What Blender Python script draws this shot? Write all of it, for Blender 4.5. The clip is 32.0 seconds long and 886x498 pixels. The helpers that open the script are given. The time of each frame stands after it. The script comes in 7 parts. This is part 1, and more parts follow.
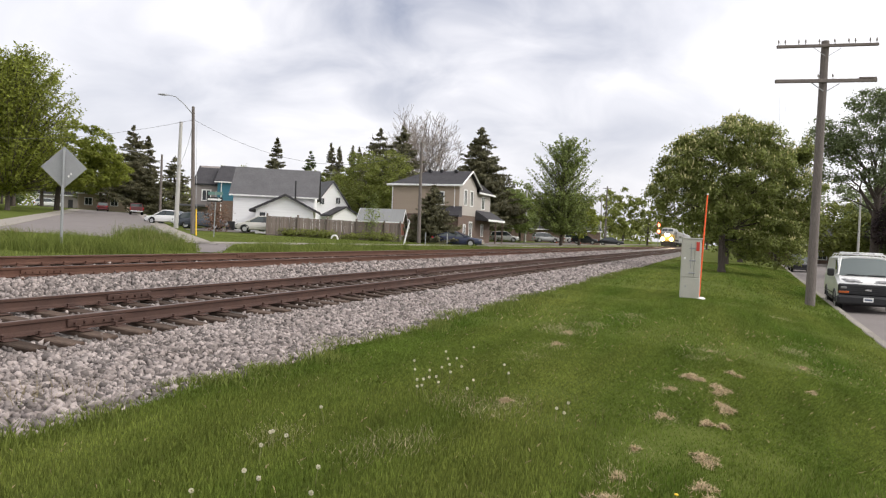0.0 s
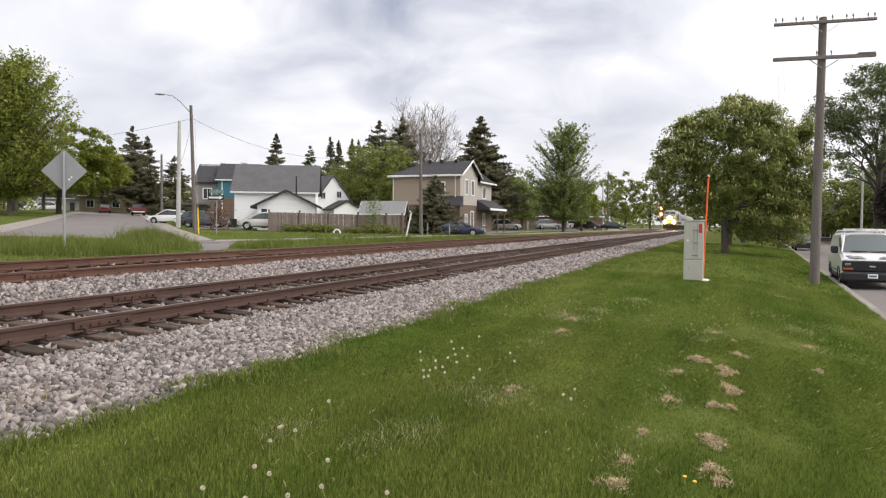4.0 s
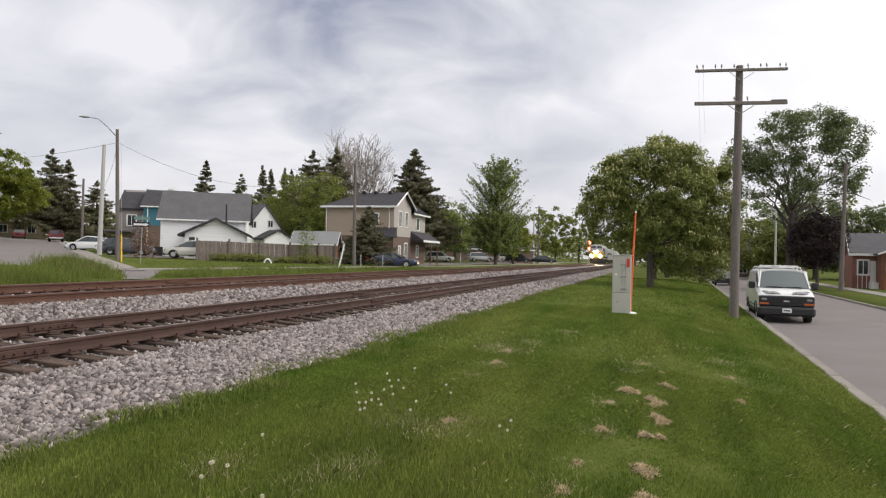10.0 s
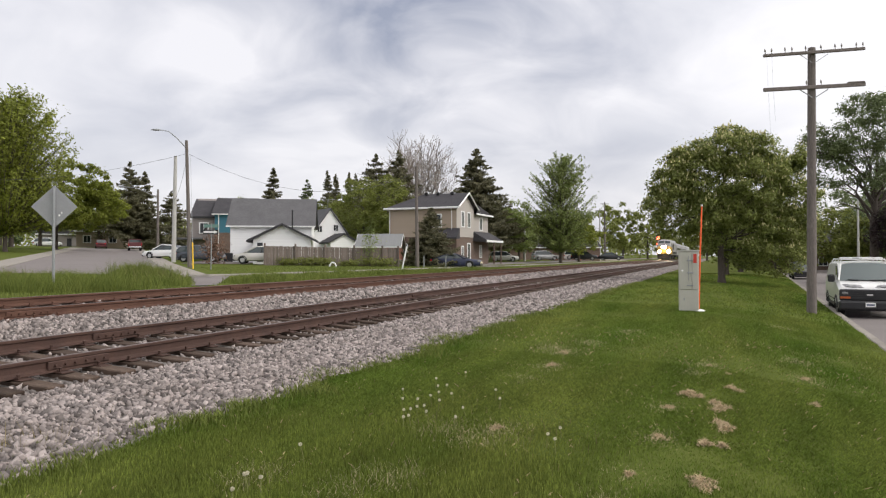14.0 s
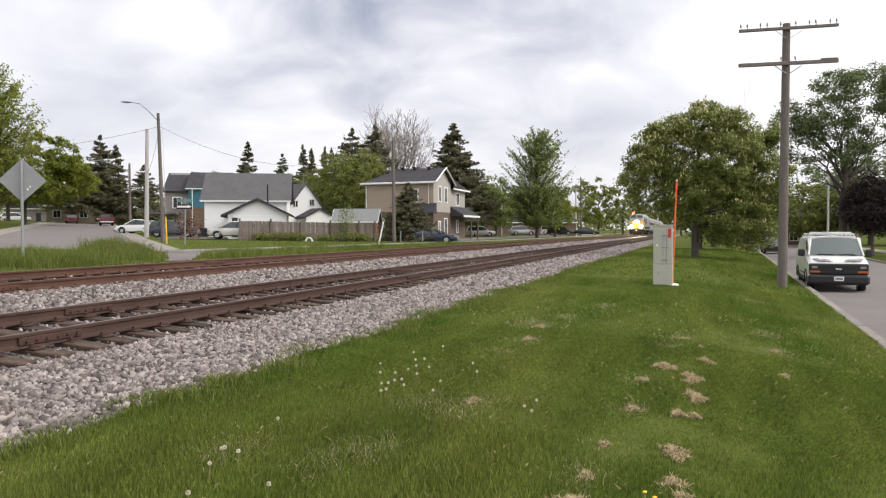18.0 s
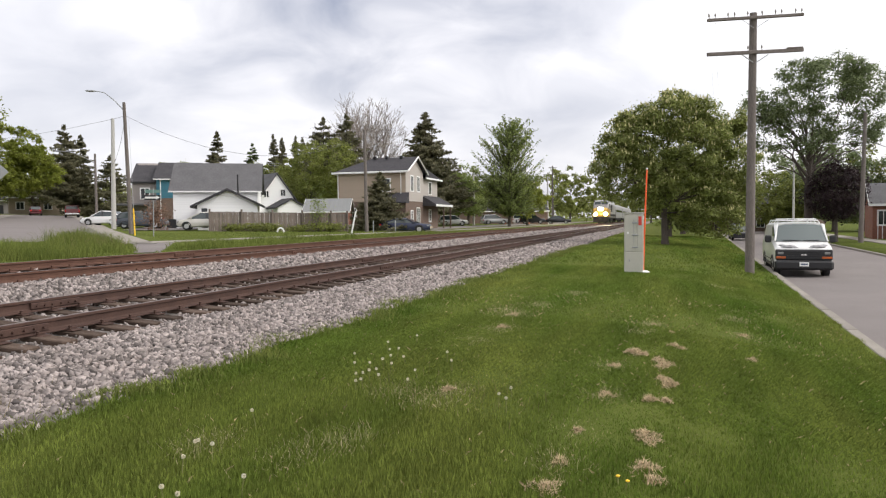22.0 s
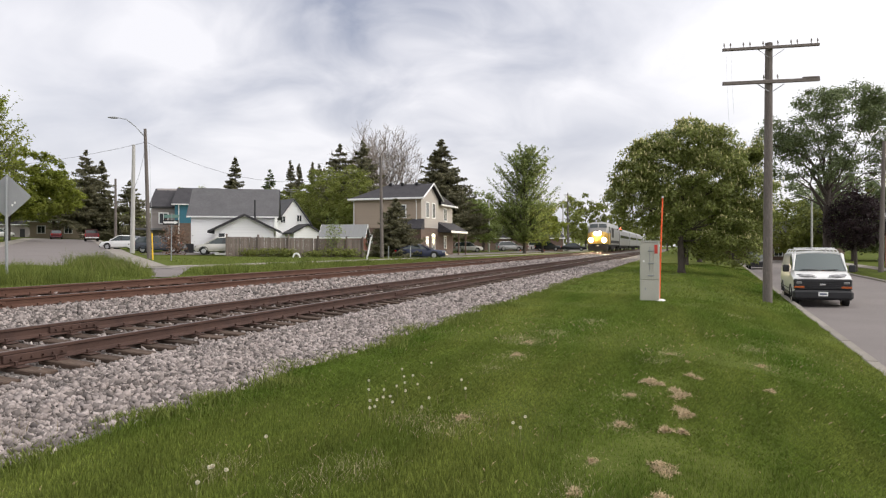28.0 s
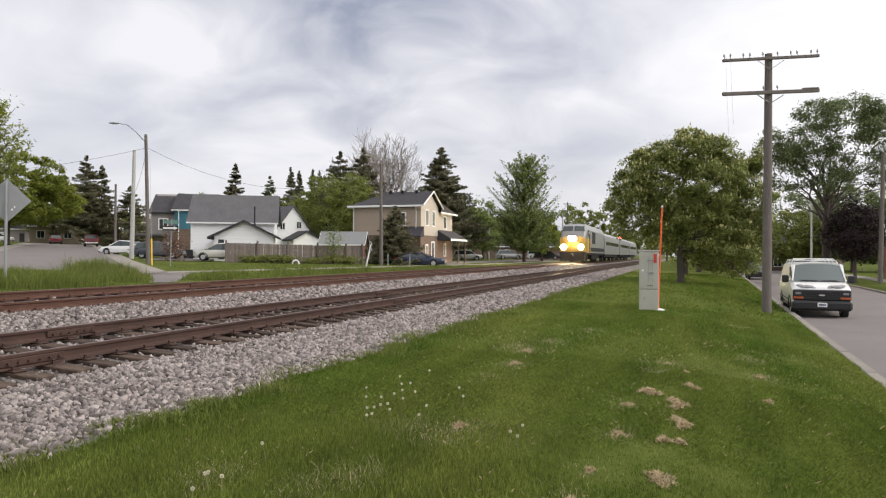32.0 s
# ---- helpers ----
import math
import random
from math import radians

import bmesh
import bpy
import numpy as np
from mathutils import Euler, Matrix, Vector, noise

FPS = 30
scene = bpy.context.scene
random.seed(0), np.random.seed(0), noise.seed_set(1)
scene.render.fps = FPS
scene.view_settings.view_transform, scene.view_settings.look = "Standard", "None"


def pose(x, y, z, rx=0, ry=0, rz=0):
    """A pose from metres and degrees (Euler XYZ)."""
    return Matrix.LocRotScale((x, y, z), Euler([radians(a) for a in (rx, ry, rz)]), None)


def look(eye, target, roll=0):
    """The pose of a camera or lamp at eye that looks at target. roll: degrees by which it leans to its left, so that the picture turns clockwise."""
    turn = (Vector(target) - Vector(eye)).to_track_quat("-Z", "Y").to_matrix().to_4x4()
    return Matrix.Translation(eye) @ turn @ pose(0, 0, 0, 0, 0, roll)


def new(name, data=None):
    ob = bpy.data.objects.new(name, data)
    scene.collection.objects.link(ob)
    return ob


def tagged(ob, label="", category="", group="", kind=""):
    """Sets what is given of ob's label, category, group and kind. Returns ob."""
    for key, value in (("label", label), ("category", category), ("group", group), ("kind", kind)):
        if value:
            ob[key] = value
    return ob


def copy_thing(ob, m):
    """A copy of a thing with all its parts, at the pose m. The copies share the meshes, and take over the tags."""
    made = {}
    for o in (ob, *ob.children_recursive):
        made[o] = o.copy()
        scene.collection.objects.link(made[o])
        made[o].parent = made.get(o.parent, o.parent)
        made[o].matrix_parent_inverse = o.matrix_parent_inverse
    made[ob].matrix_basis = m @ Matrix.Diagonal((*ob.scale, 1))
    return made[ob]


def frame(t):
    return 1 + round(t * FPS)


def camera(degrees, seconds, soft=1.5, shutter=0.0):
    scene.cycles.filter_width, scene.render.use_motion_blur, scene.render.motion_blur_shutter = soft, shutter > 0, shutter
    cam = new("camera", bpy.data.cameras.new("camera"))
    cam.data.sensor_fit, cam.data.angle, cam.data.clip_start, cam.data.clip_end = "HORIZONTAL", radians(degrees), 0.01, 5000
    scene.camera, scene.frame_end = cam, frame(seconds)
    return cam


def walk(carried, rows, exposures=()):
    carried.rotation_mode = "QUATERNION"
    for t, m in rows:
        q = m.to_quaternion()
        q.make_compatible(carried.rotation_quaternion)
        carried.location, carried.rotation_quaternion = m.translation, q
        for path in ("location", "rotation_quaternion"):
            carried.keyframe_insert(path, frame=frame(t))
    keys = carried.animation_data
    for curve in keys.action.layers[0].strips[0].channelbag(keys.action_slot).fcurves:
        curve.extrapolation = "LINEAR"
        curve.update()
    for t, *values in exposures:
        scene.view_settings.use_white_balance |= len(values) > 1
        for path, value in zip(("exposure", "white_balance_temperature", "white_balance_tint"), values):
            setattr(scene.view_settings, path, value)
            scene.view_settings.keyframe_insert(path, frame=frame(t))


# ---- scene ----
cam = camera(64.49, 32.0, soft=1.2)
walk(cam, [
    (0, pose(0.026, -0.010, 1.594, 88.771, -2.407, 0.103)),
    (0.5, pose(0.030, -0.010, 1.599, 88.625, -2.309, 0.457)),
    (1, pose(0.036, -0.008, 1.597, 88.422, -1.797, 0.643)),
    (1.5, pose(0.031, -0.014, 1.594, 88.187, -1.111, 0.493)),
    (2, pose(0.025, -0.022, 1.596, 88.040, -0.988, 0.370)),
    (2.5, pose(0.033, -0.023, 1.593, 88.037, -1.302, 0.230)),
    (3, pose(0.044, -0.020, 1.594, 88.017, -1.267, 0.209)),
    (3.5, pose(0.038, -0.021, 1.596, 87.979, -0.756, 0.270)),
    (5.5, pose(0.022, -0.000, 1.600, 88.068, -0.190, 0.207)),
    (6, pose(-0.000, -0.000, 1.600, 88.386, 0.000, -0.000)),
    (6.5, pose(-0.011, -0.019, 1.601, 88.917, -1.039, 0.023)),
    (7, pose(-0.004, -0.025, 1.601, 89.270, -1.997, 0.181)),
    (7.5, pose(-0.008, -0.012, 1.604, 89.347, -1.777, -0.154)),
    (8, pose(-0.014, -0.008, 1.606, 89.637, -1.043, -1.015)),
    (8.5, pose(-0.025, -0.020, 1.598, 89.842, -0.339, -2.238)),
    (9, pose(-0.049, -0.037, 1.601, 90.159, 0.169, -4.604)),
    (9.5, pose(-0.057, -0.040, 1.605, 90.390, -0.260, -4.968)),
    (10, pose(-0.022, -0.036, 1.592, 90.649, -1.280, -5.199)),
    (10.5, pose(0.109, 0.038, 1.609, 90.708, -1.395, -7.458)),
    (11, pose(0.226, 0.090, 1.603, 91.687, -1.821, -5.552)),
    (11.5, pose(0.254, 0.135, 1.604, 92.015, -1.161, -2.288)),
    (12, pose(0.249, 0.155, 1.598, 92.188, -0.718, -1.043)),
    (12.5, pose(0.243, 0.170, 1.595, 91.979, -0.603, -0.382)),
    (13, pose(0.235, 0.175, 1.594, 91.591, -0.089, 0.462)),
    (13.5, pose(0.207, 0.130, 1.597, 90.881, 0.016, 0.387)),
    (14, pose(0.204, 0.172, 1.608, 90.600, 0.080, 0.138)),
    (14.5, pose(0.191, 0.185, 1.602, 90.522, -0.116, 0.745)),
    (16.5, pose(0.176, 0.150, 1.595, 89.144, -1.101, 2.597)),
    (17, pose(0.192, 0.168, 1.602, 88.980, -0.482, -0.233)),
    (17.5, pose(0.197, 0.177, 1.606, 88.789, -0.063, -1.200)),
    (18, pose(0.198, 0.187, 1.599, 88.566, 0.085, -1.755)),
    (18.5, pose(0.204, 0.191, 1.596, 88.514, 0.248, -2.237)),
    (19, pose(0.198, 0.186, 1.600, 88.283, 0.480, -2.484)),
    (19.5, pose(0.196, 0.177, 1.599, 88.090, 0.982, -2.898)),
    (20, pose(0.197, 0.177, 1.600, 87.940, 1.120, -3.188)),
    (20.5, pose(0.202, 0.178, 1.598, 87.833, 0.711, -3.416)),
    (21, pose(0.200, 0.180, 1.601, 87.773, 0.244, -3.717)),
    (21.5, pose(0.199, 0.181, 1.597, 87.708, 0.266, -3.881)),
    (22, pose(0.192, 0.189, 1.598, 87.681, 0.516, -3.983)),
    (22.5, pose(0.189, 0.186, 1.597, 87.613, 0.322, -3.984)),
    (23, pose(0.190, 0.178, 1.603, 87.583, -0.214, -4.002)),
    (23.5, pose(0.189, 0.177, 1.600, 87.579, -0.503, -4.088)),
    (24, pose(0.192, 0.171, 1.602, 87.624, -0.385, -4.095)),
    (24.5, pose(0.189, 0.177, 1.602, 87.658, -0.179, -4.099)),
    (25, pose(0.180, 0.176, 1.606, 87.749, 0.065, -3.362)),
    (25.5, pose(0.181, 0.178, 1.601, 87.967, -0.275, -2.049)),
    (27.5, pose(0.192, 0.164, 1.606, 89.533, -0.259, -2.918)),
    (28, pose(0.189, 0.156, 1.613, 89.834, 0.114, -2.758)),
    (28.5, pose(0.183, 0.162, 1.611, 90.057, -0.051, -2.725)),
    (29, pose(0.190, 0.168, 1.614, 90.236, -0.638, -2.628)),
    (29.5, pose(0.195, 0.172, 1.611, 90.365, -0.754, -2.617)),
    (30, pose(0.199, 0.164, 1.609, 90.338, -0.363, -2.666)),
    (30.5, pose(0.206, 0.161, 1.612, 90.334, 0.094, -2.629)),
    (31, pose(0.204, 0.161, 1.612, 90.389, 0.293, -2.643)),
    (31.5, pose(0.204, 0.159, 1.611, 90.452, 0.148, -2.711)),
    (32, pose(0.198, 0.159, 1.608, 90.479, -0.334, -2.796)),
], exposures=((0, 0.55), (6, 0.55), (7, 0.5), (8, 0.37), (9, 0.32), (10, 0.31), (11, 0.18), (12, 0.2), (13, 0.23), (14, 0.38), (16.5, 0.45), (18, 0.53), (20, 0.56), (22, 0.56), (25, 0.53), (28, 0.43), (32, 0.36)))

# ---- world, sun ----
SUN_AZ, SUN_EL = radians(105), radians(40)   # from the y axis towards x
world = bpy.data.worlds.new("sky")
scene.world = world
world.use_nodes = True
wn, wl = world.node_tree.nodes, world.node_tree.links
wn.clear()


def wmath(op, a, b=0.5, clamp=False):
    nd = wn.new("ShaderNodeMath")
    nd.operation, nd.use_clamp = op, clamp
    for i, v in enumerate((a, b)):
        if hasattr(v, "is_output"):
            wl.new(v, nd.inputs[i])
        else:
            nd.inputs[i].default_value = v
    return nd.outputs[0]


def wmix(f, a, b):
    nd = wn.new("ShaderNodeMix")
    nd.data_type = "RGBA"
    for i, v in ((0, f), (6, a), (7, b)):
        if hasattr(v, "is_output"):
            wl.new(v, nd.inputs[i])
        else:
            nd.inputs[i].default_value = v
    return nd.outputs[2]


sky = wn.new("ShaderNodeTexSky")
sky.sky_type, sky.sun_disc, sky.sun_elevation, sky.sun_rotation = "NISHITA", False, SUN_EL, SUN_AZ
sky.air_density, sky.dust_density = 1.0, 2.0
blue = wn.new("ShaderNodeVectorMath")
blue.operation = "SCALE"
blue.inputs[3].default_value = 0.10
wl.new(sky.outputs[0], blue.inputs[0])
tc = wn.new("ShaderNodeTexCoord")
sep = wn.new("ShaderNodeSeparateXYZ")
wl.new(tc.outputs["Generated"], sep.inputs[0])
up = wmath("MAXIMUM", sep.outputs[2], 0.0)
den = wmath("ADD", up, 0.42)
com = wn.new("ShaderNodeCombineXYZ")
wl.new(wmath("DIVIDE", sep.outputs[0], den), com.inputs[0])
wl.new(wmath("DIVIDE", sep.outputs[1], den), com.inputs[1])


def cloud(scale, detail, off, dist=0.3):
    mp = wn.new("ShaderNodeMapping")
    mp.inputs["Location"].default_value = off
    mp.inputs["Scale"].default_value = (1.5, 1.7, 1.0)
    wl.new(com.outputs[0], mp.inputs[0])
    nz = wn.new("ShaderNodeTexNoise")
    nz.inputs["Scale"].default_value, nz.inputs["Detail"].default_value = scale, detail
    nz.inputs["Distortion"].default_value = dist
    nz.inputs["Roughness"].default_value = 0.52
    wl.new(mp.outputs[0], nz.inputs["Vector"])
    return nz.outputs[0]


big = cloud(0.95, 3.0, (3.1, 0.4, 0.0))
fine = cloud(2.6, 5.0, (1.3, 7.7, 2.0), 0.5)
mixn = wmath("ADD", wmath("MULTIPLY", big, 0.55), wmath("MULTIPLY", fine, 0.45))
shade = wmath("MULTIPLY", wmath("SUBTRACT", mixn, 0.40), 4.6, True)
# thicker cloud over the middle of the view
lobe = wn.new("ShaderNodeVectorMath")
lobe.operation = "DOT_PRODUCT"
wl.new(tc.outputs["Generated"], lobe.inputs[0])
lobe.inputs[1].default_value = (-0.03, 0.92, 0.39)
thick = wmath("POWER", wmath("MAXIMUM", lobe.outputs["Value"], 0.0), 14.0)
shade = wmath("MULTIPLY", shade, wmath("ADD", wmath("MULTIPLY", thick, 0.85), 0.3), True)
# the veil is brighter towards the sun
dot = wn.new("ShaderNodeVectorMath")
dot.operation = "DOT_PRODUCT"
wl.new(tc.outputs["Generated"], dot.inputs[0])
dot.inputs[1].default_value = (math.sin(SUN_AZ) * math.cos(SUN_EL), math.cos(SUN_AZ) * math.cos(SUN_EL), math.sin(SUN_EL))
glow = wmath("POWER", wmath("MAXIMUM", dot.outputs["Value"], 0.0), 1.7)
low = wmath("POWER", wmath("SUBTRACT", 1.0, up), 6.0)
cl = wmix(shade, (0.79, 0.775, 0.80, 1), (0.28, 0.305, 0.39, 1))
cl = wmix(wmath("MULTIPLY", low, 0.5), cl, (0.58, 0.565, 0.60, 1))
# an overcast sky is brightest overhead
high = wmath("MULTIPLY", wmath("SUBTRACT", up, 0.5), 3.0, True)
cl = wmix(high, cl, (0.84, 0.82, 0.83, 1))
cl = wmix(wmath("MULTIPLY", glow, 1.0, True), cl, (1.6, 1.55, 1.51, 1))
col = wmix(0.88, blue.outputs[0], cl)
bg = wn.new("ShaderNodeBackground")
bg.inputs["Strength"].default_value = 1.0
wl.new(col, bg.inputs[0])
wo = wn.new("ShaderNodeOutputWorld")
wl.new(bg.outputs[0], wo.inputs[0])

sun = new("sun", bpy.data.lights.new("sun", "SUN"))
sun.data.energy, sun.data.angle, sun.data.color = 0.85, radians(28), (1.0, 0.95, 0.88)
sun.matrix_basis = look((0, 0, 0), (-math.sin(SUN_AZ) * math.cos(SUN_EL), -math.cos(SUN_AZ) * math.cos(SUN_EL), -math.sin(SUN_EL)))

# ---- materials ----


def mat(name, base, rough=0.7, metal=0.0, var=0.25, scale=3.0, bump=0.2, bscale=40.0, second=None, thr=0.5, soft=0.25, island=0.0, obrand=0.0, emit=0.0, trans=0.0, coat=0.0, stretch=(1, 1, 1), bdist=0.01, spec=0.4, turn=0.0):
    """A surface with stains (scale, second), grain (bscale, bump) and, where asked, a tint that changes from piece to piece."""
    m = bpy.data.materials.new(name)
    m.use_nodes = True
    nt = m.node_tree
    n, l = nt.nodes, nt.links
    bs = n["Principled BSDF"]
    bs.inputs["Roughness"].default_value = rough
    bs.inputs["Metallic"].default_value = metal
    bs.inputs["Specular IOR Level"].default_value = spec
    if coat:
        bs.inputs["Coat Weight"].default_value = coat
        bs.inputs["Coat Roughness"].default_value = 0.08
    t = n.new("ShaderNodeTexCoord")
    mp = n.new("ShaderNodeMapping")
    mp.inputs["Scale"].default_value = stretch
    if turn:
        mp.vector_type = "TEXTURE"
        mp.inputs["Rotation"].default_value = (0, 0, radians(turn))
    l.new(t.outputs["Object"], mp.inputs[0])

    def nz(sc, det):
        k = n.new("ShaderNodeTexNoise")
        k.inputs["Scale"].default_value, k.inputs["Detail"].default_value = sc, det
        l.new(mp.outputs[0], k.inputs["Vector"])
        return k.outputs[0]

    def mix(f, a, b, kind="MIX"):
        k = n.new("ShaderNodeMix")
        k.data_type, k.blend_type = "RGBA", kind
        for i, v in ((0, f), (6, a), (7, b)):
            if hasattr(v, "is_output"):
                l.new(v, k.inputs[i])
            else:
                k.inputs[i].default_value = v
        return k.outputs[2]

    def rng(v, a, b, c, d):
        k = n.new("ShaderNodeMapRange")
        l.new(v, k.inputs[0])
        for i, q in enumerate((a, b, c, d)):
            k.inputs[i + 1].default_value = q
        return k.outputs[0]

    base4 = (*base, 1)
    sec = (*(second or [min(1, c * (1 + var)) for c in base]), 1)
    c1 = mix(rng(nz(scale, 5.0), thr - soft, thr + soft, 0, 1), base4, sec)
    g = rng(nz(bscale, 3.0), 0.25, 0.75, 1 - var, 1 + var * 0.6)
    gr = n.new("ShaderNodeCombineXYZ")
    for i in range(3):
        l.new(g, gr.inputs[i])
    c2 = mix(1.0, c1, gr.outputs[0], "MULTIPLY")
    if island or obrand:
        if island:
            src = n.new("ShaderNodeNewGeometry").outputs["Random Per Island"]
        else:
            src = n.new("ShaderNodeObjectInfo").outputs["Random"]
        q = rng(src, 0, 1, 1 - (island or obrand), 1 + (island or obrand))
        gq = n.new("ShaderNodeCombineXYZ")
        for i in range(3):
            l.new(q, gq.inputs[i])
        c2 = mix(1.0, c2, gq.outputs[0], "MULTIPLY")
    l.new(c2, bs.inputs["Base Color"])
    if emit:
        bs.inputs["Emission Color"].default_value = base4
        bs.inputs["Emission Strength"].default_value = emit
    if bump:
        b = n.new("ShaderNodeBump")
        b.inputs["Strength"].default_value, b.inputs["Distance"].default_value = bump, bdist
        l.new(nz(bscale, 4.0), b.inputs["Height"])
        l.new(b.outputs[0], bs.inputs["Normal"])
    if trans:
        tr = n.new("ShaderNodeBsdfTranslucent")
        l.new(c2, tr.inputs[0])
        ms = n.new("ShaderNodeMixShader")
        ms.inputs[0].default_value = trans
        l.new(bs.outputs[0], ms.inputs[1])
        l.new(tr.outputs[0], ms.inputs[2])
        l.new(ms.outputs[0], n["Material Output"].inputs[0])
    return m


def glass(name, tint, rough=0.05):
    m = bpy.data.materials.new(name)
    m.use_nodes = True
    bs = m.node_tree.nodes["Principled BSDF"]
    bs.inputs["Base Color"].default_value = (*tint, 1)
    bs.inputs["Roughness"].default_value = rough
    bs.inputs["Specular IOR Level"].default_value = 0.45
    return m


M_GRASS = mat("lawn", (0.08, 0.105, 0.02), 1.0, var=0.35, scale=0.55, spec=0.05, bump=0.6, bscale=60, second=(0.115, 0.135, 0.032), bdist=0.03)
M_BLADE = mat("grass_blades", (0.095, 0.156, 0.022), 0.8, spec=0.12, var=0.24, scale=0.5, bump=0, bscale=2.2, second=(0.2, 0.232, 0.052), island=0.42, trans=0.3, turn=-21.4, stretch=(0.8, 5.0, 1), soft=0.18)
M_DRY = mat("dry_grass", (0.43, 0.335, 0.205), 0.9, var=0.3, scale=6, bump=0.3, island=0.3, trans=0.2)
M_THATCH = mat("lawn_thatch", (0.42, 0.37, 0.22), 0.9, var=0.3, scale=6, bump=0, island=0.3, trans=0.2)
M_WEED = mat("tall_weeds", (0.125, 0.165, 0.035), 0.8, spec=0.12, var=0.3, scale=1.2, bump=0, second=(0.20, 0.23, 0.06), island=0.4, trans=0.3)
M_BROWNST = mat("brown_stalks", (0.20, 0.165, 0.085), 0.9, var=0.3, scale=6, bump=0, island=0.3)
M_BALLAST = mat("ballast_bed", (0.15, 0.132, 0.12), 0.95, var=0.5, scale=2.0, bump=1.0, bscale=22, second=(0.22, 0.20, 0.185), bdist=0.05)
M_STONE = mat("crushed_stone", (0.232, 0.198, 0.184), 0.9, var=0.2, scale=1.2, bump=0.3, bscale=60, second=(0.30, 0.262, 0.248), island=0.66)
M_RAIL = mat("rusty_rail", (0.060, 0.034, 0.028), 0.75, 0.2, var=0.35, scale=3, bump=0.4, bscale=70, second=(0.10, 0.055, 0.042), bdist=0.004)
M_RAIL_FAR = mat("orange_rusty_rail", (0.088, 0.04, 0.027), 0.8, 0.1, var=0.35, scale=2, bump=0.4, bscale=70, second=(0.13, 0.066, 0.045), bdist=0.004)
M_RAILTOP = mat("worn_rail_head", (0.13, 0.095, 0.085), 0.38, 0.6, var=0.25, scale=5, bump=0.1, bscale=50, stretch=(1, 1, 1))
M_TIE = mat("weathered_tie", (0.06, 0.041, 0.032), 0.95, var=0.4, scale=4, bump=0.7, bscale=30, spec=0.15, second=(0.105, 0.077, 0.061), obrand=0.35, stretch=(0.3, 2, 2), bdist=0.01)
M_ASPH = mat("asphalt", (0.16, 0.14, 0.134), 0.85, var=0.15, scale=0.5, bump=0.35, bscale=90, second=(0.195, 0.172, 0.165))
M_CONC = mat("concrete", (0.235, 0.212, 0.185), 0.9, var=0.2, scale=1.5, bump=0.3, bscale=50, second=(0.31, 0.282, 0.25))
M_KERB = mat("weathered_kerb", (0.20, 0.18, 0.155), 0.95, var=0.3, scale=1.3, bump=0.5, bscale=30, second=(0.30, 0.275, 0.24), obrand=0.15)
M_CREO = mat("grey_wood_pole", (0.135, 0.115, 0.105), 0.9, var=0.4, scale=3, bump=0.6, bscale=16, second=(0.20, 0.175, 0.16), stretch=(6, 6, 0.4))
M_POLEW = mat("pale_pole", (0.42, 0.41, 0.39), 0.85, var=0.15, scale=2, bump=0.2)
M_GALV = mat("galvanised_steel", (0.30, 0.31, 0.32), 0.5, 0.4, var=0.15, scale=3, bump=0.1)
M_CAB = mat("cabinet_paint", (0.50, 0.49, 0.43), 0.5, 0.1, var=0.1, scale=2.5, bump=0.05, second=(0.44, 0.43, 0.375))
M_DARK = mat("black_plastic", (0.02, 0.02, 0.022), 0.55, var=0.2, bump=0.1)
M_TYRE = mat("rubber", (0.018, 0.018, 0.018), 0.85, var=0.3, bump=0.3)
M_RIM = mat("alloy_rim", (0.45, 0.45, 0.46), 0.35, 0.7, var=0.1, bump=0)
M_CHROME = mat("chrome", (0.6, 0.6, 0.6), 0.2, 1.0, var=0.05, bump=0)
M_ORANGE = mat("orange_fibreglass", (0.85, 0.13, 0.035), 0.5, var=0.1, bump=0.05)
M_RED = mat("red_paint", (0.5, 0.05, 0.035), 0.5, var=0.15, bump=0)
M_WHITE = mat("white_paint", (0.78, 0.78, 0.77), 0.5, var=0.06, scale=2, bump=0.05)
M_WSIDE = mat("white_siding", (0.86, 0.86, 0.86), 0.6, var=0.06, scale=1.2, bump=0.3, bscale=3, stretch=(0.05, 0.05, 4))
M_GLASS = glass("window_glass", (0.03, 0.035, 0.04))
M_CARGLASS = glass("car_glass", (0.035, 0.048, 0.05), 0.03)
M_CARGLASS.node_tree.nodes["Principled BSDF"].inputs["Specular IOR Level"].default_value = 0.8
# base colour lifted to carry the reflected sky and the interior behind the glass
M_WSCREEN = glass("sky_tinted_windscreen", (0.075, 0.10, 0.10), 0.05)
M_WSCREEN.node_tree.nodes["Principled BSDF"].inputs["Specular IOR Level"].default_value = 0.9
M_YELLOW = mat("yellow_plastic", (0.85, 0.52, 0.03), 0.5, var=0.08, bump=0)
M_LAMP = mat("headlight_lens", (0.26, 0.26, 0.25), 0.15, var=0.05, bump=0)
M_AMBER = mat("amber_lens", (0.42, 0.10, 0.025), 0.25, var=0.05, bump=0)
M_REDLENS = mat("red_lens", (0.45, 0.02, 0.02), 0.25, var=0.05, bump=0)

# ---- building blocks ----


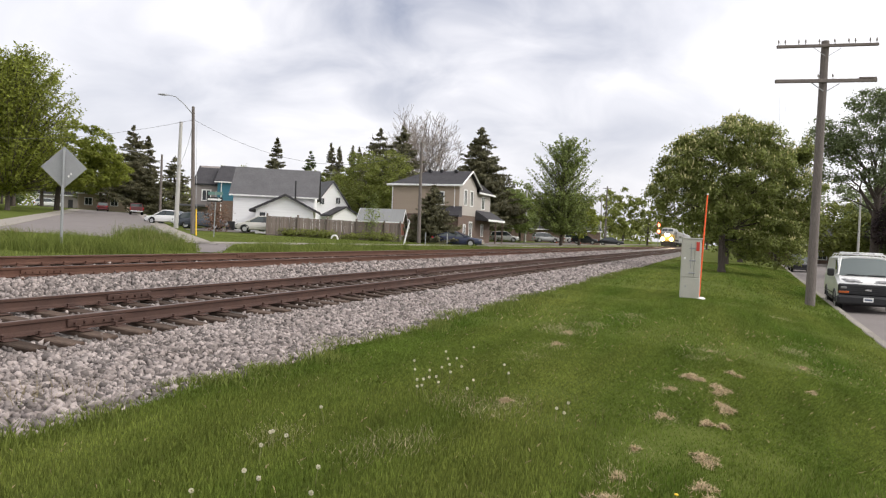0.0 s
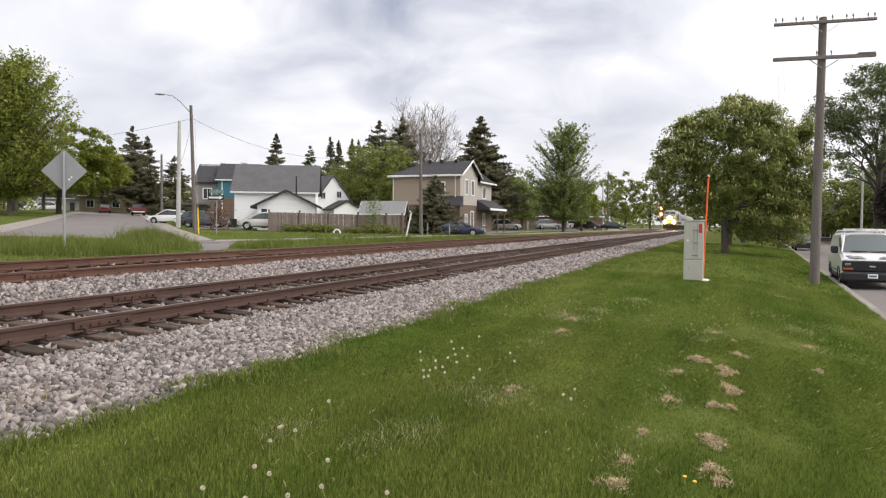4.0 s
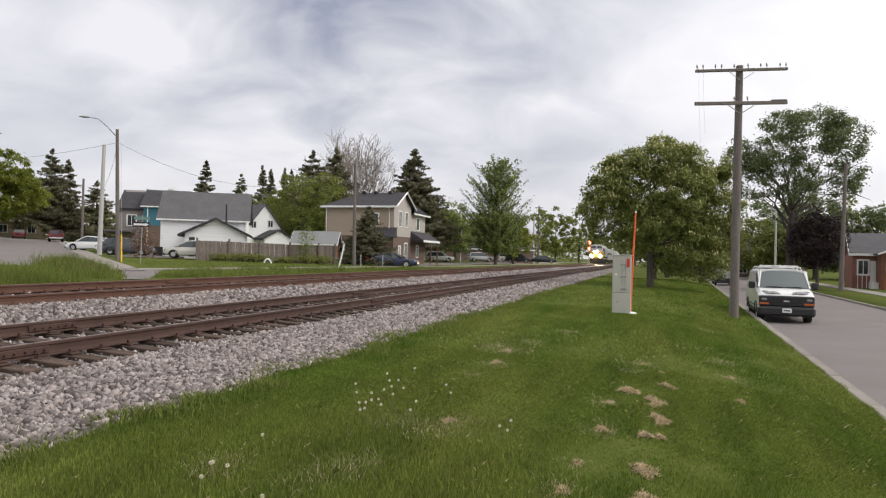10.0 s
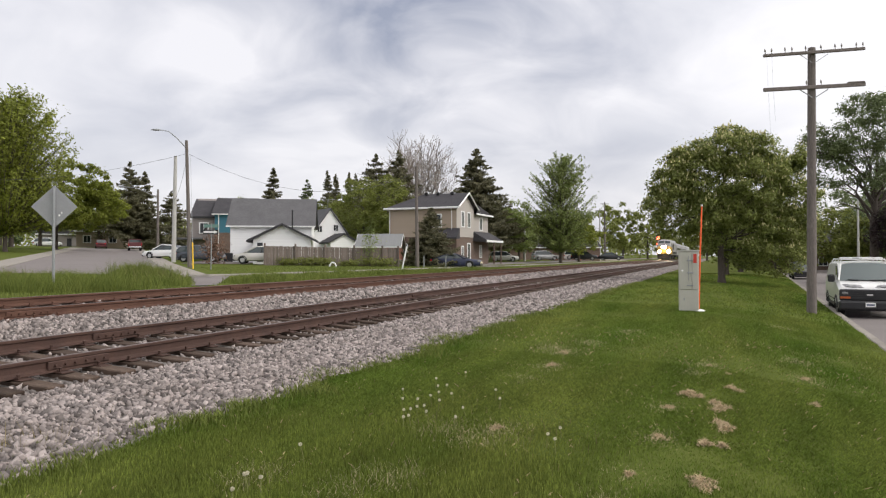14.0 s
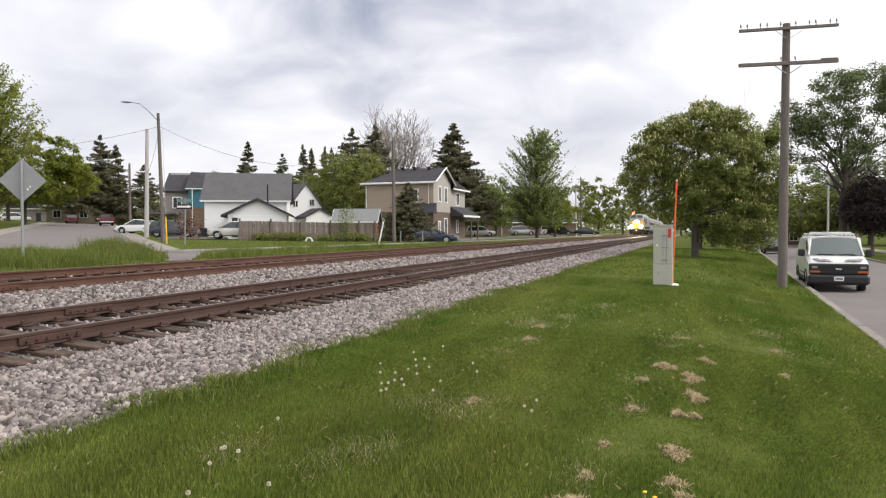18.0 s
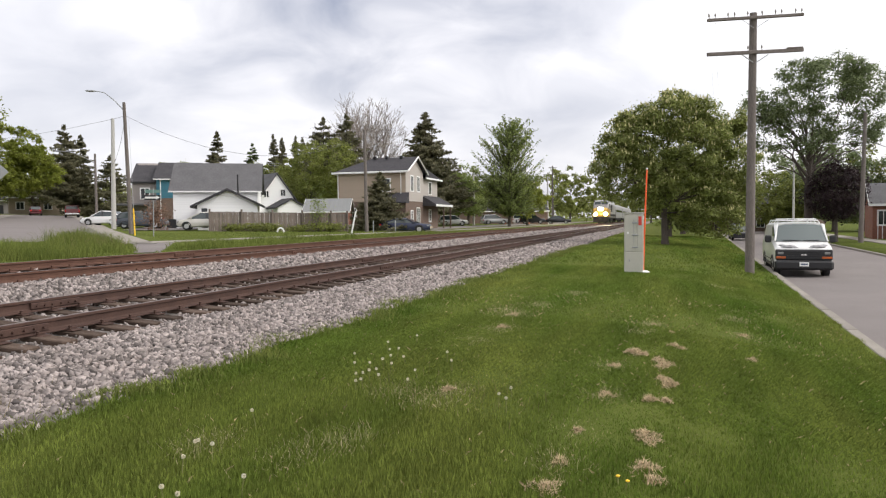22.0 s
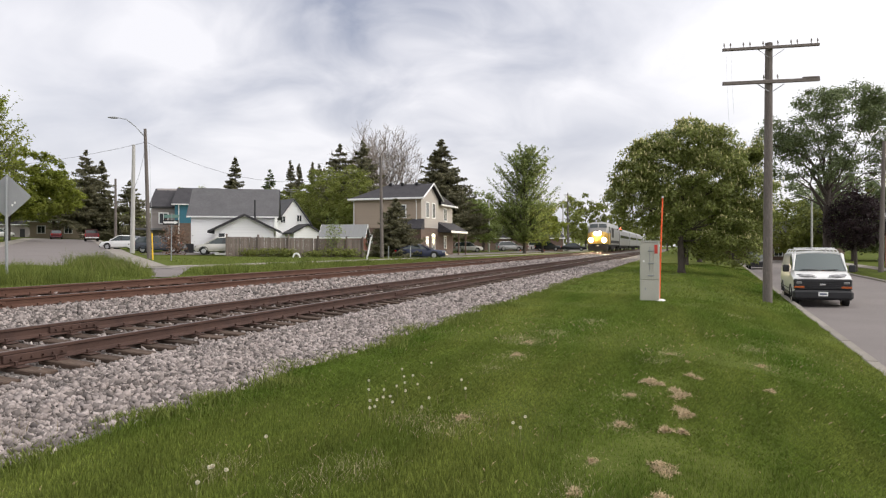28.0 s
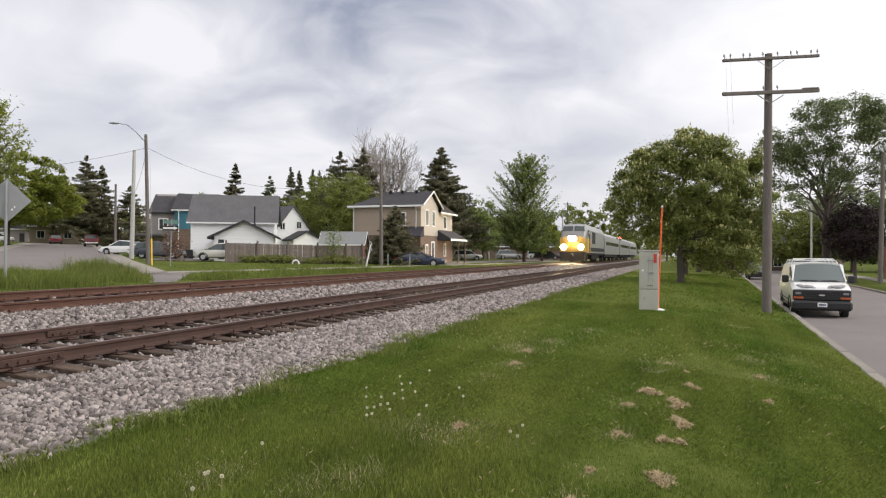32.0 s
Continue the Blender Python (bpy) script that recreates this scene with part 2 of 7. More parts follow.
class Shape:
    def __init__(self):
        self.v, self.f, self.smooth = [], [], False

    def add(self, vs, fs, m=None):
        o = len(self.v)
        self.v += [tuple(m @ Vector(p)) if m is not None else tuple(p) for p in vs]
        self.f += [tuple(o + i for i in q) for q in fs]
        return self

    def box(self, lo, hi, c=0.0, m=None):
        """A block between two corners with chamfered edges."""
        lo, hi = [min(a, b) for a, b in zip(lo, hi)], [max(a, b) for a, b in zip(lo, hi)]
        if c <= 0:
            vs = [((lo, hi)[i][0], (lo, hi)[j][1], (lo, hi)[k][2]) for i in (0, 1) for j in (0, 1) for k in (0, 1)]
            return self.add(vs, [(0, 1, 3, 2), (4, 6, 7, 5), (0, 4, 5, 1), (2, 3, 7, 6), (0, 2, 6, 4), (1, 5, 7, 3)], m)
        c = min(c, *[(b - a) * 0.45 for a, b in zip(lo, hi)])
        vs, ix = [], {}
        for i in (0, 1):
            for j in (0, 1):
                for k in (0, 1):
                    s = (i, j, k)
                    for a in range(3):
                        ix[s, a] = len(vs)
                        vs.append(tuple((hi[b] if s[b] else lo[b]) - (0 if a == b else (c if s[b] else -c)) for b in range(3)))
        fs = []
        for a in range(3):
            b, d = (a + 1) % 3, (a + 2) % 3

            def key(x, y, z):
                q = [0, 0, 0]
                q[a], q[b], q[d] = x, y, z
                return tuple(q)
            for x in (0, 1):
                fs.append([ix[key(x, y, z), a] for y, z in ((0, 0), (1, 0), (1, 1), (0, 1))])
            for y in (0, 1):
                for z in (0, 1):
                    p, q = key(0, y, z), key(1, y, z)
                    fs.append([ix[p, b], ix[q, b], ix[q, d], ix[p, d]])
        for s in [(i, j, k) for i in (0, 1) for j in (0, 1) for k in (0, 1)]:
            fs.append([ix[s, 0], ix[s, 1], ix[s, 2]])
        return self.add(vs, fs, m)

    def tube(self, pts, radii, n=8, caps=True):
        """A tapered round bar along points."""
        pts = [Vector(p) for p in pts]
        if not hasattr(radii, "__len__"):
            radii = [radii] * len(pts)
        vs, fs, side = [], [], None
        for i, p in enumerate(pts):
            d = (pts[min(i + 1, len(pts) - 1)] - pts[max(i - 1, 0)]).normalized()
            if side is None:
                side = d.cross(Vector((0, 0, 1)) if abs(d.z) < 0.9 else Vector((1, 0, 0))).normalized()
            side = (side - d * side.dot(d)).normalized()
            up2 = d.cross(side)
            for k in range(n):
                a = 2 * math.pi * k / n
                vs.append(p + (side * math.cos(a) + up2 * math.sin(a)) * radii[i])
        for i in range(len(pts) - 1):
            for k in range(n):
                a, b = i * n + k, i * n + (k + 1) % n
                fs.append((a, b, b + n, a + n))
        if caps:
            fs.append(tuple(range(n))[::-1])
            fs.append(tuple(range((len(pts) - 1) * n, len(pts) * n)))
        self.smooth = True
        return self.add(vs, fs)

    def prism(self, poly, lo, hi, axis=0, m=None):
        """A polygon pulled along an axis; poly lies in the two other axes, in order."""
        n = len(poly)
        vs = []
        for w in (lo, hi):
            for a, b in poly:
                q = [a, b]
                q.insert(axis, w)
                vs.append(q)
        fs = [tuple(range(n)), tuple(range(n, 2 * n))[::-1]] + [(i, (i + 1) % n, n + (i + 1) % n, n + i) for i in range(n)]
        return self.add(vs, fs, m)

    def loft(self, rings, closed=True, caps=True):
        n = len(rings[0])
        vs = [p for r in rings for p in r]
        fs = []
        for i in range(len(rings) - 1):
            for k in range(n if closed else n - 1):
                a, b = i * n + k, i * n + (k + 1) % n
                fs.append((a, b, b + n, a + n))
        if caps:
            fs += [tuple(range(n))[::-1], tuple(range((len(rings) - 1) * n, len(rings) * n))]
        return self.add(vs, fs)

    def ball(self, c, r, n=8, m=6, squash=(1, 1, 1)):
        rings = []
        for i in range(m + 1):
            th = math.pi * (0.02 + 0.96 * i / m)
            rings.append([(c[0] + r * squash[0] * math.sin(th) * math.cos(2 * math.pi * k / n), c[1] + r * squash[1] * math.sin(th) * math.sin(2 * math.pi * k / n), c[2] + r * squash[2] * math.cos(th)) for k in range(n)])
        self.smooth = True
        return self.loft(rings)

    def mesh(self, name, material):
        me = bpy.data.meshes.new(name)
        me.from_pydata(self.v, [], self.f)
        if len(self.v) < 6000:
            bm = bmesh.new()
            bm.from_mesh(me)
            bmesh.ops.recalc_face_normals(bm, faces=bm.faces)
            bm.to_mesh(me)
            bm.free()
        if self.smooth:
            me.polygons.foreach_set("use_smooth", [True] * len(me.polygons))
            me.set_sharp_from_angle(angle=radians(40))
        me.materials.append(material)
        return me


def part(name, sh, material, parent, label=""):
    ob = new(name, sh if isinstance(sh, bpy.types.Mesh) else sh.mesh(name, material))
    ob.parent = parent
    if label:
        ob["label"] = label
    return ob


def thing(name, x, y, z, rz, label, category, group="", kind=""):
    ob = new(name)
    ob.empty_display_size = 0.2
    ob.matrix_basis = pose(x, y, z, 0, 0, rz)
    return tagged(ob, label, category, group, kind)


def single(name, sh, material, label, category="", kind="", m=None):
    ob = new(name, sh.mesh(name, material))
    if m is not None:
        ob.matrix_basis = m
    return tagged(ob, label, category, "", kind)


def soup(name, co, faces, material):
    """A mesh from numpy arrays of corners (n, 3) and faces (m, k)."""
    me = bpy.data.meshes.new(name)
    k = faces.shape[1]
    me.vertices.add(len(co))
    me.vertices.foreach_set("co", np.asarray(co, np.float32).ravel())
    me.loops.add(faces.size)
    me.loops.foreach_set("vertex_index", faces.astype(np.int32).ravel())
    me.polygons.add(len(faces))
    me.polygons.foreach_set("loop_start", np.arange(0, faces.size, k, dtype=np.int32))
    me.update(calc_edges=True)
    me.validate()
    me.materials.append(material)
    return me


# ---- the plan: s runs along the tracks, d across them, away from the street ----
TRACK = radians(21.4)
US, UC = math.sin(TRACK), math.cos(TRACK)
TRK = -21.4                     # turn about z that lays local y along the tracks


def xy(s, d):
    return s * US - d * UC, s * UC + d * US


def sd(x, y):
    return x * US + y * UC, -x * UC + y * US


PROFILE = ((-200, -0.4), (-16, -0.4), (-10.55, -0.52), (-10.5, -0.80), (-3.46, -0.80), (-3.44, -0.53), (0, 0.0), (4.2, 0.10), (5.0, 0.0), (14.2, 0.02), (15.5, 0.46), (18, 0.5), (40, 0.98), (110, 3.5), (600, 3.5))


SKEW = 0.047                    # the street leaves the tracks by this slope


def street(s, d):
    """A place on the street's own axes, which lean away from the tracks."""
    return xy(s, d - SKEW * (s - 15))


def ground_z(x, y):
    s, d = sd(x, y)
    if d < 0:
        d += SKEW * (s - 15) * min(1.0, -d / 3)
    for (a, za), (b, zb) in zip(PROFILE, PROFILE[1:]):
        if d <= b:
            return za + (zb - za) * max(0.0, d - a) / (b - a)
    return PROFILE[-1][1]


# ---- ground, ballast, streets ----
def undul(x, y):
    return 0.018 * noise.noise(Vector((x * 0.6, y * 0.6, 0.3))) + 0.02 * noise.noise(Vector((x * 0.2, y * 0.2, 4.3)))


def build_ground():
    ds = [-2500, -900, -400, -200, -90, -45, -30, -22, -16, -13, -10.55, -10.5, -7, -3.46, -3.44]
    ds += [-3.2 + 0.4 * i for i in range(18)] + [3.95] + [4.2, 5, 8, 12, 15.5, 16.5, 18, 20, 24, 30, 36, 40, 50, 60, 75, 90, 110, 180, 400, 900, 2500]
    ss = [-2500, -900, -300, -120, -60, -30, -15, -8] + [-4 + 0.5 * i for i in range(60)] + [27 + 2 * i for i in range(20)] + [70, 80, 90, 105, 120, 140, 170, 210, 260, 330, 450, 700, 1200, 2500]
    co, fa = [], []
    for s in ss:
        for d in ds:
            w = min(1.0, max(0.0, -d / 3)) if d > -100 else 0.0
            x, y = xy(s, d - SKEW * (max(-60, min(s, 500)) - 15) * w)
            near = -3.3 < d < 4 and -6 < s < 60
            zz = float(np.interp(d, [a for a, _ in PROFILE], [b for _, b in PROFILE]))
            co.append((x, y, zz + (undul(x, y) if near else 0.0)))
    n = len(ds)
    for i in range(len(ss) - 1):
        for j in range(n - 1):
            a = i * n + j
            fa.append((a, a + 1, a + n + 1, a + n))
    me = soup("ground", np.array(co), np.array(fa), M_GRASS)
    me.flip_normals() if me.polygons[0].normal.z < 0 else None
    tagged(new("ground", me), "green lawn ground sloping gently towards the street", "ground", kind="structure")


build_ground()


def strip(name, prof, s0, s1, material, label, category, step=2.0, place=xy):
    """A band along the tracks with the given section of (d, z)."""
    sh = Shape()
    n = int(max(2, round((s1 - s0) / step)))
    rings = []
    for i in range(n + 1):
        s = s0 + (s1 - s0) * i / n
        rings.append([(*place(s, d), z) for d, z in prof])
    sh.loft(rings, closed=False, caps=False)
    me = sh.mesh(name, material)
    if me.polygons[0].normal.z < 0:
        me.flip_normals()
    return tagged(new(name, me), label, category, kind="structure")


BED = ((4.2, 0.05), (4.35, 0.10), (5.2, 0.115), (6.4, 0.128), (6.72, 0.122), (6.9, 0.122), (7.35, 0.155), (8.1, 0.203), (8.785, 0.235), (9.3, 0.265), (9.8, 0.27), (10.6, 0.40), (11.0, 0.455), (12.3, 0.50), (13.6, 0.56), (14.2, 0.55), (15.4, 0.46), (15.6, 0.40))


strip("ballast", BED, -40, 400, M_BALLAST, "pale grey crushed stone ballast bed under two tracks", "ballast")
strip("road_street", ((-10.5, -0.63), (-7.0, -0.62), (-3.50, -0.68)), -60, 500, M_ASPH, "worn grey asphalt street beside the lawn", "road", place=street)
strip("pavement_street", ((-15.2, -0.44), (-15.18, -0.375), (-13.72, -0.395), (-13.7, -0.47)), -60, 400, M_CONC, "pale concrete footpath beside a grass verge", "pavement", place=street)
strip("pavement_far", ((20.2, 0.53), (20.22, 0.585), (21.4, 0.61), (21.42, 0.57)), 74, 170, M_CONC, "pale concrete footpath along the far side of the tracks", "pavement")
strip("road_far", ((23.6, 0.62), (23.62, 0.66), (28.4, 0.76), (28.42, 0.72)), 62, 400, M_ASPH, "grey asphalt lane with parked cars", "road")


def kerb(name, d0, d1, ztop, s0, s1, label):
    th = thing(name, 0, 0, 0, 0, label, "kerb", kind="structure")
    me = Shape().box((-0.0, 0.01, -0.28), (d1 - d0, 2.99, 0.0), 0.025).mesh("kerbstone", M_KERB)
    i = 0
    while s0 + 3 * i < s1:
        ob = part("kerbstone", me, M_CONC, th)
        ob.matrix_basis = pose(*street(s0 + 3 * i, d1), ztop + random.uniform(-0.008, 0.008), 0, 0, TRK - 2.69 + random.uniform(-0.12, 0.12))
        i += 1


kerb("kerb_near", -3.60, -3.37, -0.505, -6, 150, "pale concrete kerb between lawn and street")
kerb("kerb_far", -10.65, -10.47, -0.51, 0, 150, "pale concrete kerb along the far verge")


def quad_road(name, pts, dz, material, label, category, skirt=True):
    """A paved patch with corners in order, split fine enough to lie on the slope."""
    a, b, c, d = [Vector(p) for p in pts]
    n, m = 30, 6
    sh = Shape()
    rings = []
    for i in range(n + 1):
        p, q = a.lerp(d, i / n), b.lerp(c, i / n)
        row = []
        for j in range(m + 1):
            w = p.lerp(q, j / m)
            row.append((w.x, w.y, ground_z(w.x, w.y) + dz))
        rings.append(row)
    sh.loft(rings, closed=False, caps=False)
    drop = 0.12 if skirt else 0.001
    low = [[(x, y, z - drop) for x, y, z in r] for r in rings]
    sh.loft([[r[0] for r in rings], [r[0] for r in low]], closed=False, caps=False)
    sh.loft([[r[-1] for r in rings], [r[-1] for r in low]], closed=False, caps=False)
    me = sh.mesh(name, material)
    if me.polygons[0].normal.z < 0:
        me.flip_normals()
    return tagged(new(name, me), label, category, kind="structure")


quad_road("road_cross", ((-22.5, 34.5), (-13.0, 34.8), (-53.0, 122), (-61.5, 119)), 0.03, M_ASPH, "pale grey side street rising away from the tracks", "road")
quad_road("pavement_cross", ((-12.2, 33.5), (-10.9, 33.9), (-50.3, 118), (-52.0, 118)), 0.05, M_CONC, "pale concrete footpath along the side street", "pavement")
quad_road("pavement_cross_far", ((-24.6, 34.5), (-22.6, 34.4), (-59.8, 116), (-61.6, 116)), 0.05, M_CONC, "pale concrete footpath on the other side of the side street", "pavement")
quad_road("pavement_verge", (xy(27.6, 23.5), xy(27.6, 24.6), xy(75, 21.2), xy(75, 20.2)), 0.05, M_CONC, "pale concrete footpath across the far verge", "pavement")
quad_road("apron", ((-9.25, 26.4), (-8.5, 27.0), (-10.6, 35.4), (-12.9, 36.5)), 0.025, M_ASPH, "worn grey asphalt apron where the footpath ends", "pavement", False)
quad_road("driveway", ((-1.5, 66.0), (4.8, 66.0), (6.5, 75.0), (1.5, 74.5)), 0.05, M_ASPH, "grey asphalt driveway beside the two-storey house", "driveway")
quad_road("driveway_corner", ((-21.5, 58.0), (-17.2, 60.5), (-18.5, 72.0), (-23.5, 72.0)), 0.05, M_ASPH, "grey asphalt driveway beside the white house", "driveway")

# ---- railway tracks ----
RAIL_SEC = ((-0.07, 0.0), (0.07, 0.0), (0.07, 0.012), (0.018, 0.03), (0.009, 0.05), (0.009, 0.125), (0.034, 0.135), (0.036, 0.165), (0.028, 0.172), (-0.028, 0.172), (-0.036, 0.165), (-0.034, 0.135), (-0.009, 0.125), (-0.009, 0.05), (-0.018, 0.03), (-0.07, 0.012))


def build_track(label, rails, tie_len, n_ties, s_first, joints, M_RAIL):
    (dn, zn), (df, zf) = rails
    th = thing("railway_track", 0, 0, 0, 0, label, "railway track", "railway tracks")
    roll = math.degrees(math.atan2(zf - zn, df - dn))
    for d, z in rails:
        sh = Shape()
        rings = []
        ss = [-40 + 3 * i for i in range(30)] + [50 + 12 * i for i in range(30)]
        for s in ss:
            wob = 0.006 * noise.noise(Vector((s * 0.15, d, 0)))
            rings.append([(*xy(s, d + a + wob), z - 0.172 + b) for a, b in RAIL_SEC])
        sh.loft(rings)
        rail = part("rail", sh, M_RAIL, th)
        cap = Shape()
        cap.loft([[(*xy(s, d + a + 0.006 * noise.noise(Vector((s * 0.15, d, 0)))), z + b) for a, b in ((-0.027, 0.001), (-0.02, 0.003), (0.02, 0.003), (0.027, 0.001))] for s in ss], closed=False, caps=False)
        cm = cap.mesh("running_surface", M_RAILTOP)
        if cm.polygons[0].normal.z < 0:
            cm.flip_normals()
        part("running_surface", cm, M_RAILTOP, rail, "worn bright running surface")
    tie = Shape().box((-tie_len / 2, -0.115, -0.18), (tie_len / 2, 0.115, 0), 0.012).mesh("tie", M_TIE)
    plate = Shape().box((-0.17, -0.09, 0), (0.17, 0.09, 0.012), 0.003).mesh("tie_plate", M_RAIL)
    spike = Shape().box((-0.012, -0.012, 0), (0.012, 0.012, 0.045)).box((-0.02, -0.02, 0.035), (0.02, 0.02, 0.055), 0.008).mesh("spike", M_RAIL)
    mid, zmid = (dn + df) / 2, (zn + zf) / 2 - 0.172 - 0.012
    for i in range(n_ties):
        s = s_first + 0.53 * i + random.uniform(-0.05, 0.05)
        sk = random.uniform(-2.2, 2.2)
        m = pose(*xy(s, mid + random.uniform(-0.06, 0.06)), zmid + random.uniform(-0.014, 0.002), 0, 0, TRK + sk) @ pose(0, 0, 0, 0, roll, 0)
        ob = part("tie", tie, M_TIE, th)
        ob.matrix_basis = m
        if s < 26:
            for d, z in rails:
                q = part("tie_plate", plate, M_RAIL, th)
                q.matrix_basis = pose(*xy(s, d), z - 0.172 - 0.0125, 0, 0, TRK) @ pose(0, 0, 0, 0, roll, 0)
                if s < 15:
                    for o in (-0.1, 0.1):
                        q = part("spike", spike, M_RAIL, th)
                        q.matrix_basis = pose(*xy(s + o * 0.6, d + o), z - 0.172, 0, 0, TRK)
    rest = Shape()
    for i in range(n_ties, n_ties + 160):
        rest.box((-tie_len / 2, -0.115, -0.18), (tie_len / 2, 0.115, 0), 0, pose(*xy(s_first + 0.53 * i, mid), zmid, 0, 0, TRK) @ pose(0, 0, 0, 0, roll, 0))
    tagged(part("distant_ties", rest, M_TIE, th), kind="stuff")
    for s, k in joints:
        d, z = rails[k]
        bar = Shape()
        for o in (-1, 1):
            bar.box((o * 0.012, -0.45, -0.14), (o * 0.042, 0.45, -0.045), 0.008)
        jb = part("joint_bar", bar, M_RAIL, th)
        jb.matrix_basis = pose(*xy(s, d), z, 0, 0, TRK)
        bolt = Shape().tube([(-0.018, 0, 0), (0.018, 0, 0)], 0.015, 6).mesh("bolt", M_RAIL)
        for q in (-0.36, -0.22, -0.08, 0.08, 0.22, 0.36):
            for o in (-0.058, 0.058):
                part("bolt", bolt, M_RAIL, jb).matrix_basis = pose(o, q, -0.095)
    return th


build_track("rusty main track on weathered wooden ties", ((7.35, 0.40), (8.785, 0.48)), 2.55, 190, -2.0, ((6.74, 0), (8.68, 1), (18.6, 0), (20.6, 1), (30.5, 0), (32.4, 1)), M_RAIL)
build_track("rusty far track raised on stone ballast", ((11.6, 0.68), (13.035, 0.79)), 2.55, 130, 2.0, ((9.37, 0), (17.27, 1), (21.3, 0), (29.2, 1), (33.2, 0)), M_RAIL_FAR)

# ---- loose stones ----
rs = np.random.RandomState(5)
HEX_V = np.array([(i, j, k) for i in (-1, 1) for j in (-1, 1) for k in (-1, 1)]) * 0.72
HEX_F = np.array([(0, 1, 3), (0, 3, 2), (4, 6, 7), (4, 7, 5), (0, 4, 5), (0, 5, 1), (2, 3, 7), (2, 7, 6), (0, 2, 6), (0, 6, 4), (1, 5, 7), (1, 7, 3)])


def rand_rot(n):
    q = rs.normal(size=(n, 4))
    q /= np.linalg.norm(q, axis=1)[:, None]
    w, x, y, z = q.T
    return np.stack([np.stack([1 - 2 * (y * y + z * z), 2 * (x * y - z * w), 2 * (x * z + y * w)], 1), np.stack([2 * (x * y + z * w), 1 - 2 * (x * x + z * z), 2 * (y * z - x * w)], 1), np.stack([2 * (x * z - y * w), 2 * (y * z + x * w), 1 - 2 * (x * x + y * y)], 1)], 1)


def stones(name, bands, label):
    vs = []
    for s0, s1, d0, d1, dens, size in bands:
        n = int((s1 - s0) * (d1 - d0) * dens)
        s, d = rs.uniform(s0, s1, n), rs.uniform(d0, d1, n)
        if d0 < 4.6:
            d = np.maximum(d, 4.32 + 0.22 * np.sin(s * 1.7) + 0.16 * np.sin(s * 4.1 + 1) + rs.uniform(-0.28, 0.2, n))
        keep = np.ones(n, bool)
        for r in (7.35, 8.785, 11.6, 13.035):
            keep &= np.abs(d - r) > 0.075 + size * 0.5
        s, d = s[keep], d[keep]
        n = len(s)
        x, y = xy(s, d)
        z = np.interp(d, [a for a, _ in BED], [b for _, b in BED]) + size * rs.uniform(-0.15, 0.55, n)
        r = size * rs.uniform(0.55, 1.25, n)
        tri = (HEX_V[None] * rs.uniform(0.55, 1.3, (n, 8, 1)) + rs.normal(0, 0.13, (n, 8, 3))) * rs.uniform(0.5, 1.4, (n, 1, 3)) * r[:, None, None]
        tri = np.einsum("nij,nkj->nki", rand_rot(n), tri)
        vs.append(tri + np.stack([x, y, z], 1)[:, None])
    v = np.concatenate(vs)
    n = len(v)
    f = (HEX_F[None] + 8 * np.arange(n)[:, None, None]).reshape(-1, 3)
    tagged(new(name, soup(name, v.reshape(-1, 3), f, M_STONE)), label, "stones", kind="stuff")


stones("ballast_stones", (
    (-9, 1.5, 4.25, 11.5, 45, 0.05), (1.5, 9, 4.25, 6.75, 600, 0.032), (9, 18, 4.25, 6.75, 450, 0.035), (18, 36, 4.25, 6.8, 150, 0.05), (36, 80, 4.3, 6.8, 50, 0.065),
    (2, 20, 6.75, 7.3, 160, 0.03), (2, 16, 7.4, 8.75, 170, 0.03), (16, 40, 7.4, 8.75, 70, 0.036), (2, 16, 8.85, 11.5, 300, 0.037), (16, 45, 8.85, 11.5, 105, 0.05), (45, 100, 8.9, 11.5, 28, 0.07),
    (4, 30, 11.7, 12.95, 25, 0.05), (4, 40, 13.1, 15.4, 40, 0.05)), "loose pale grey crushed stones on the track bed")


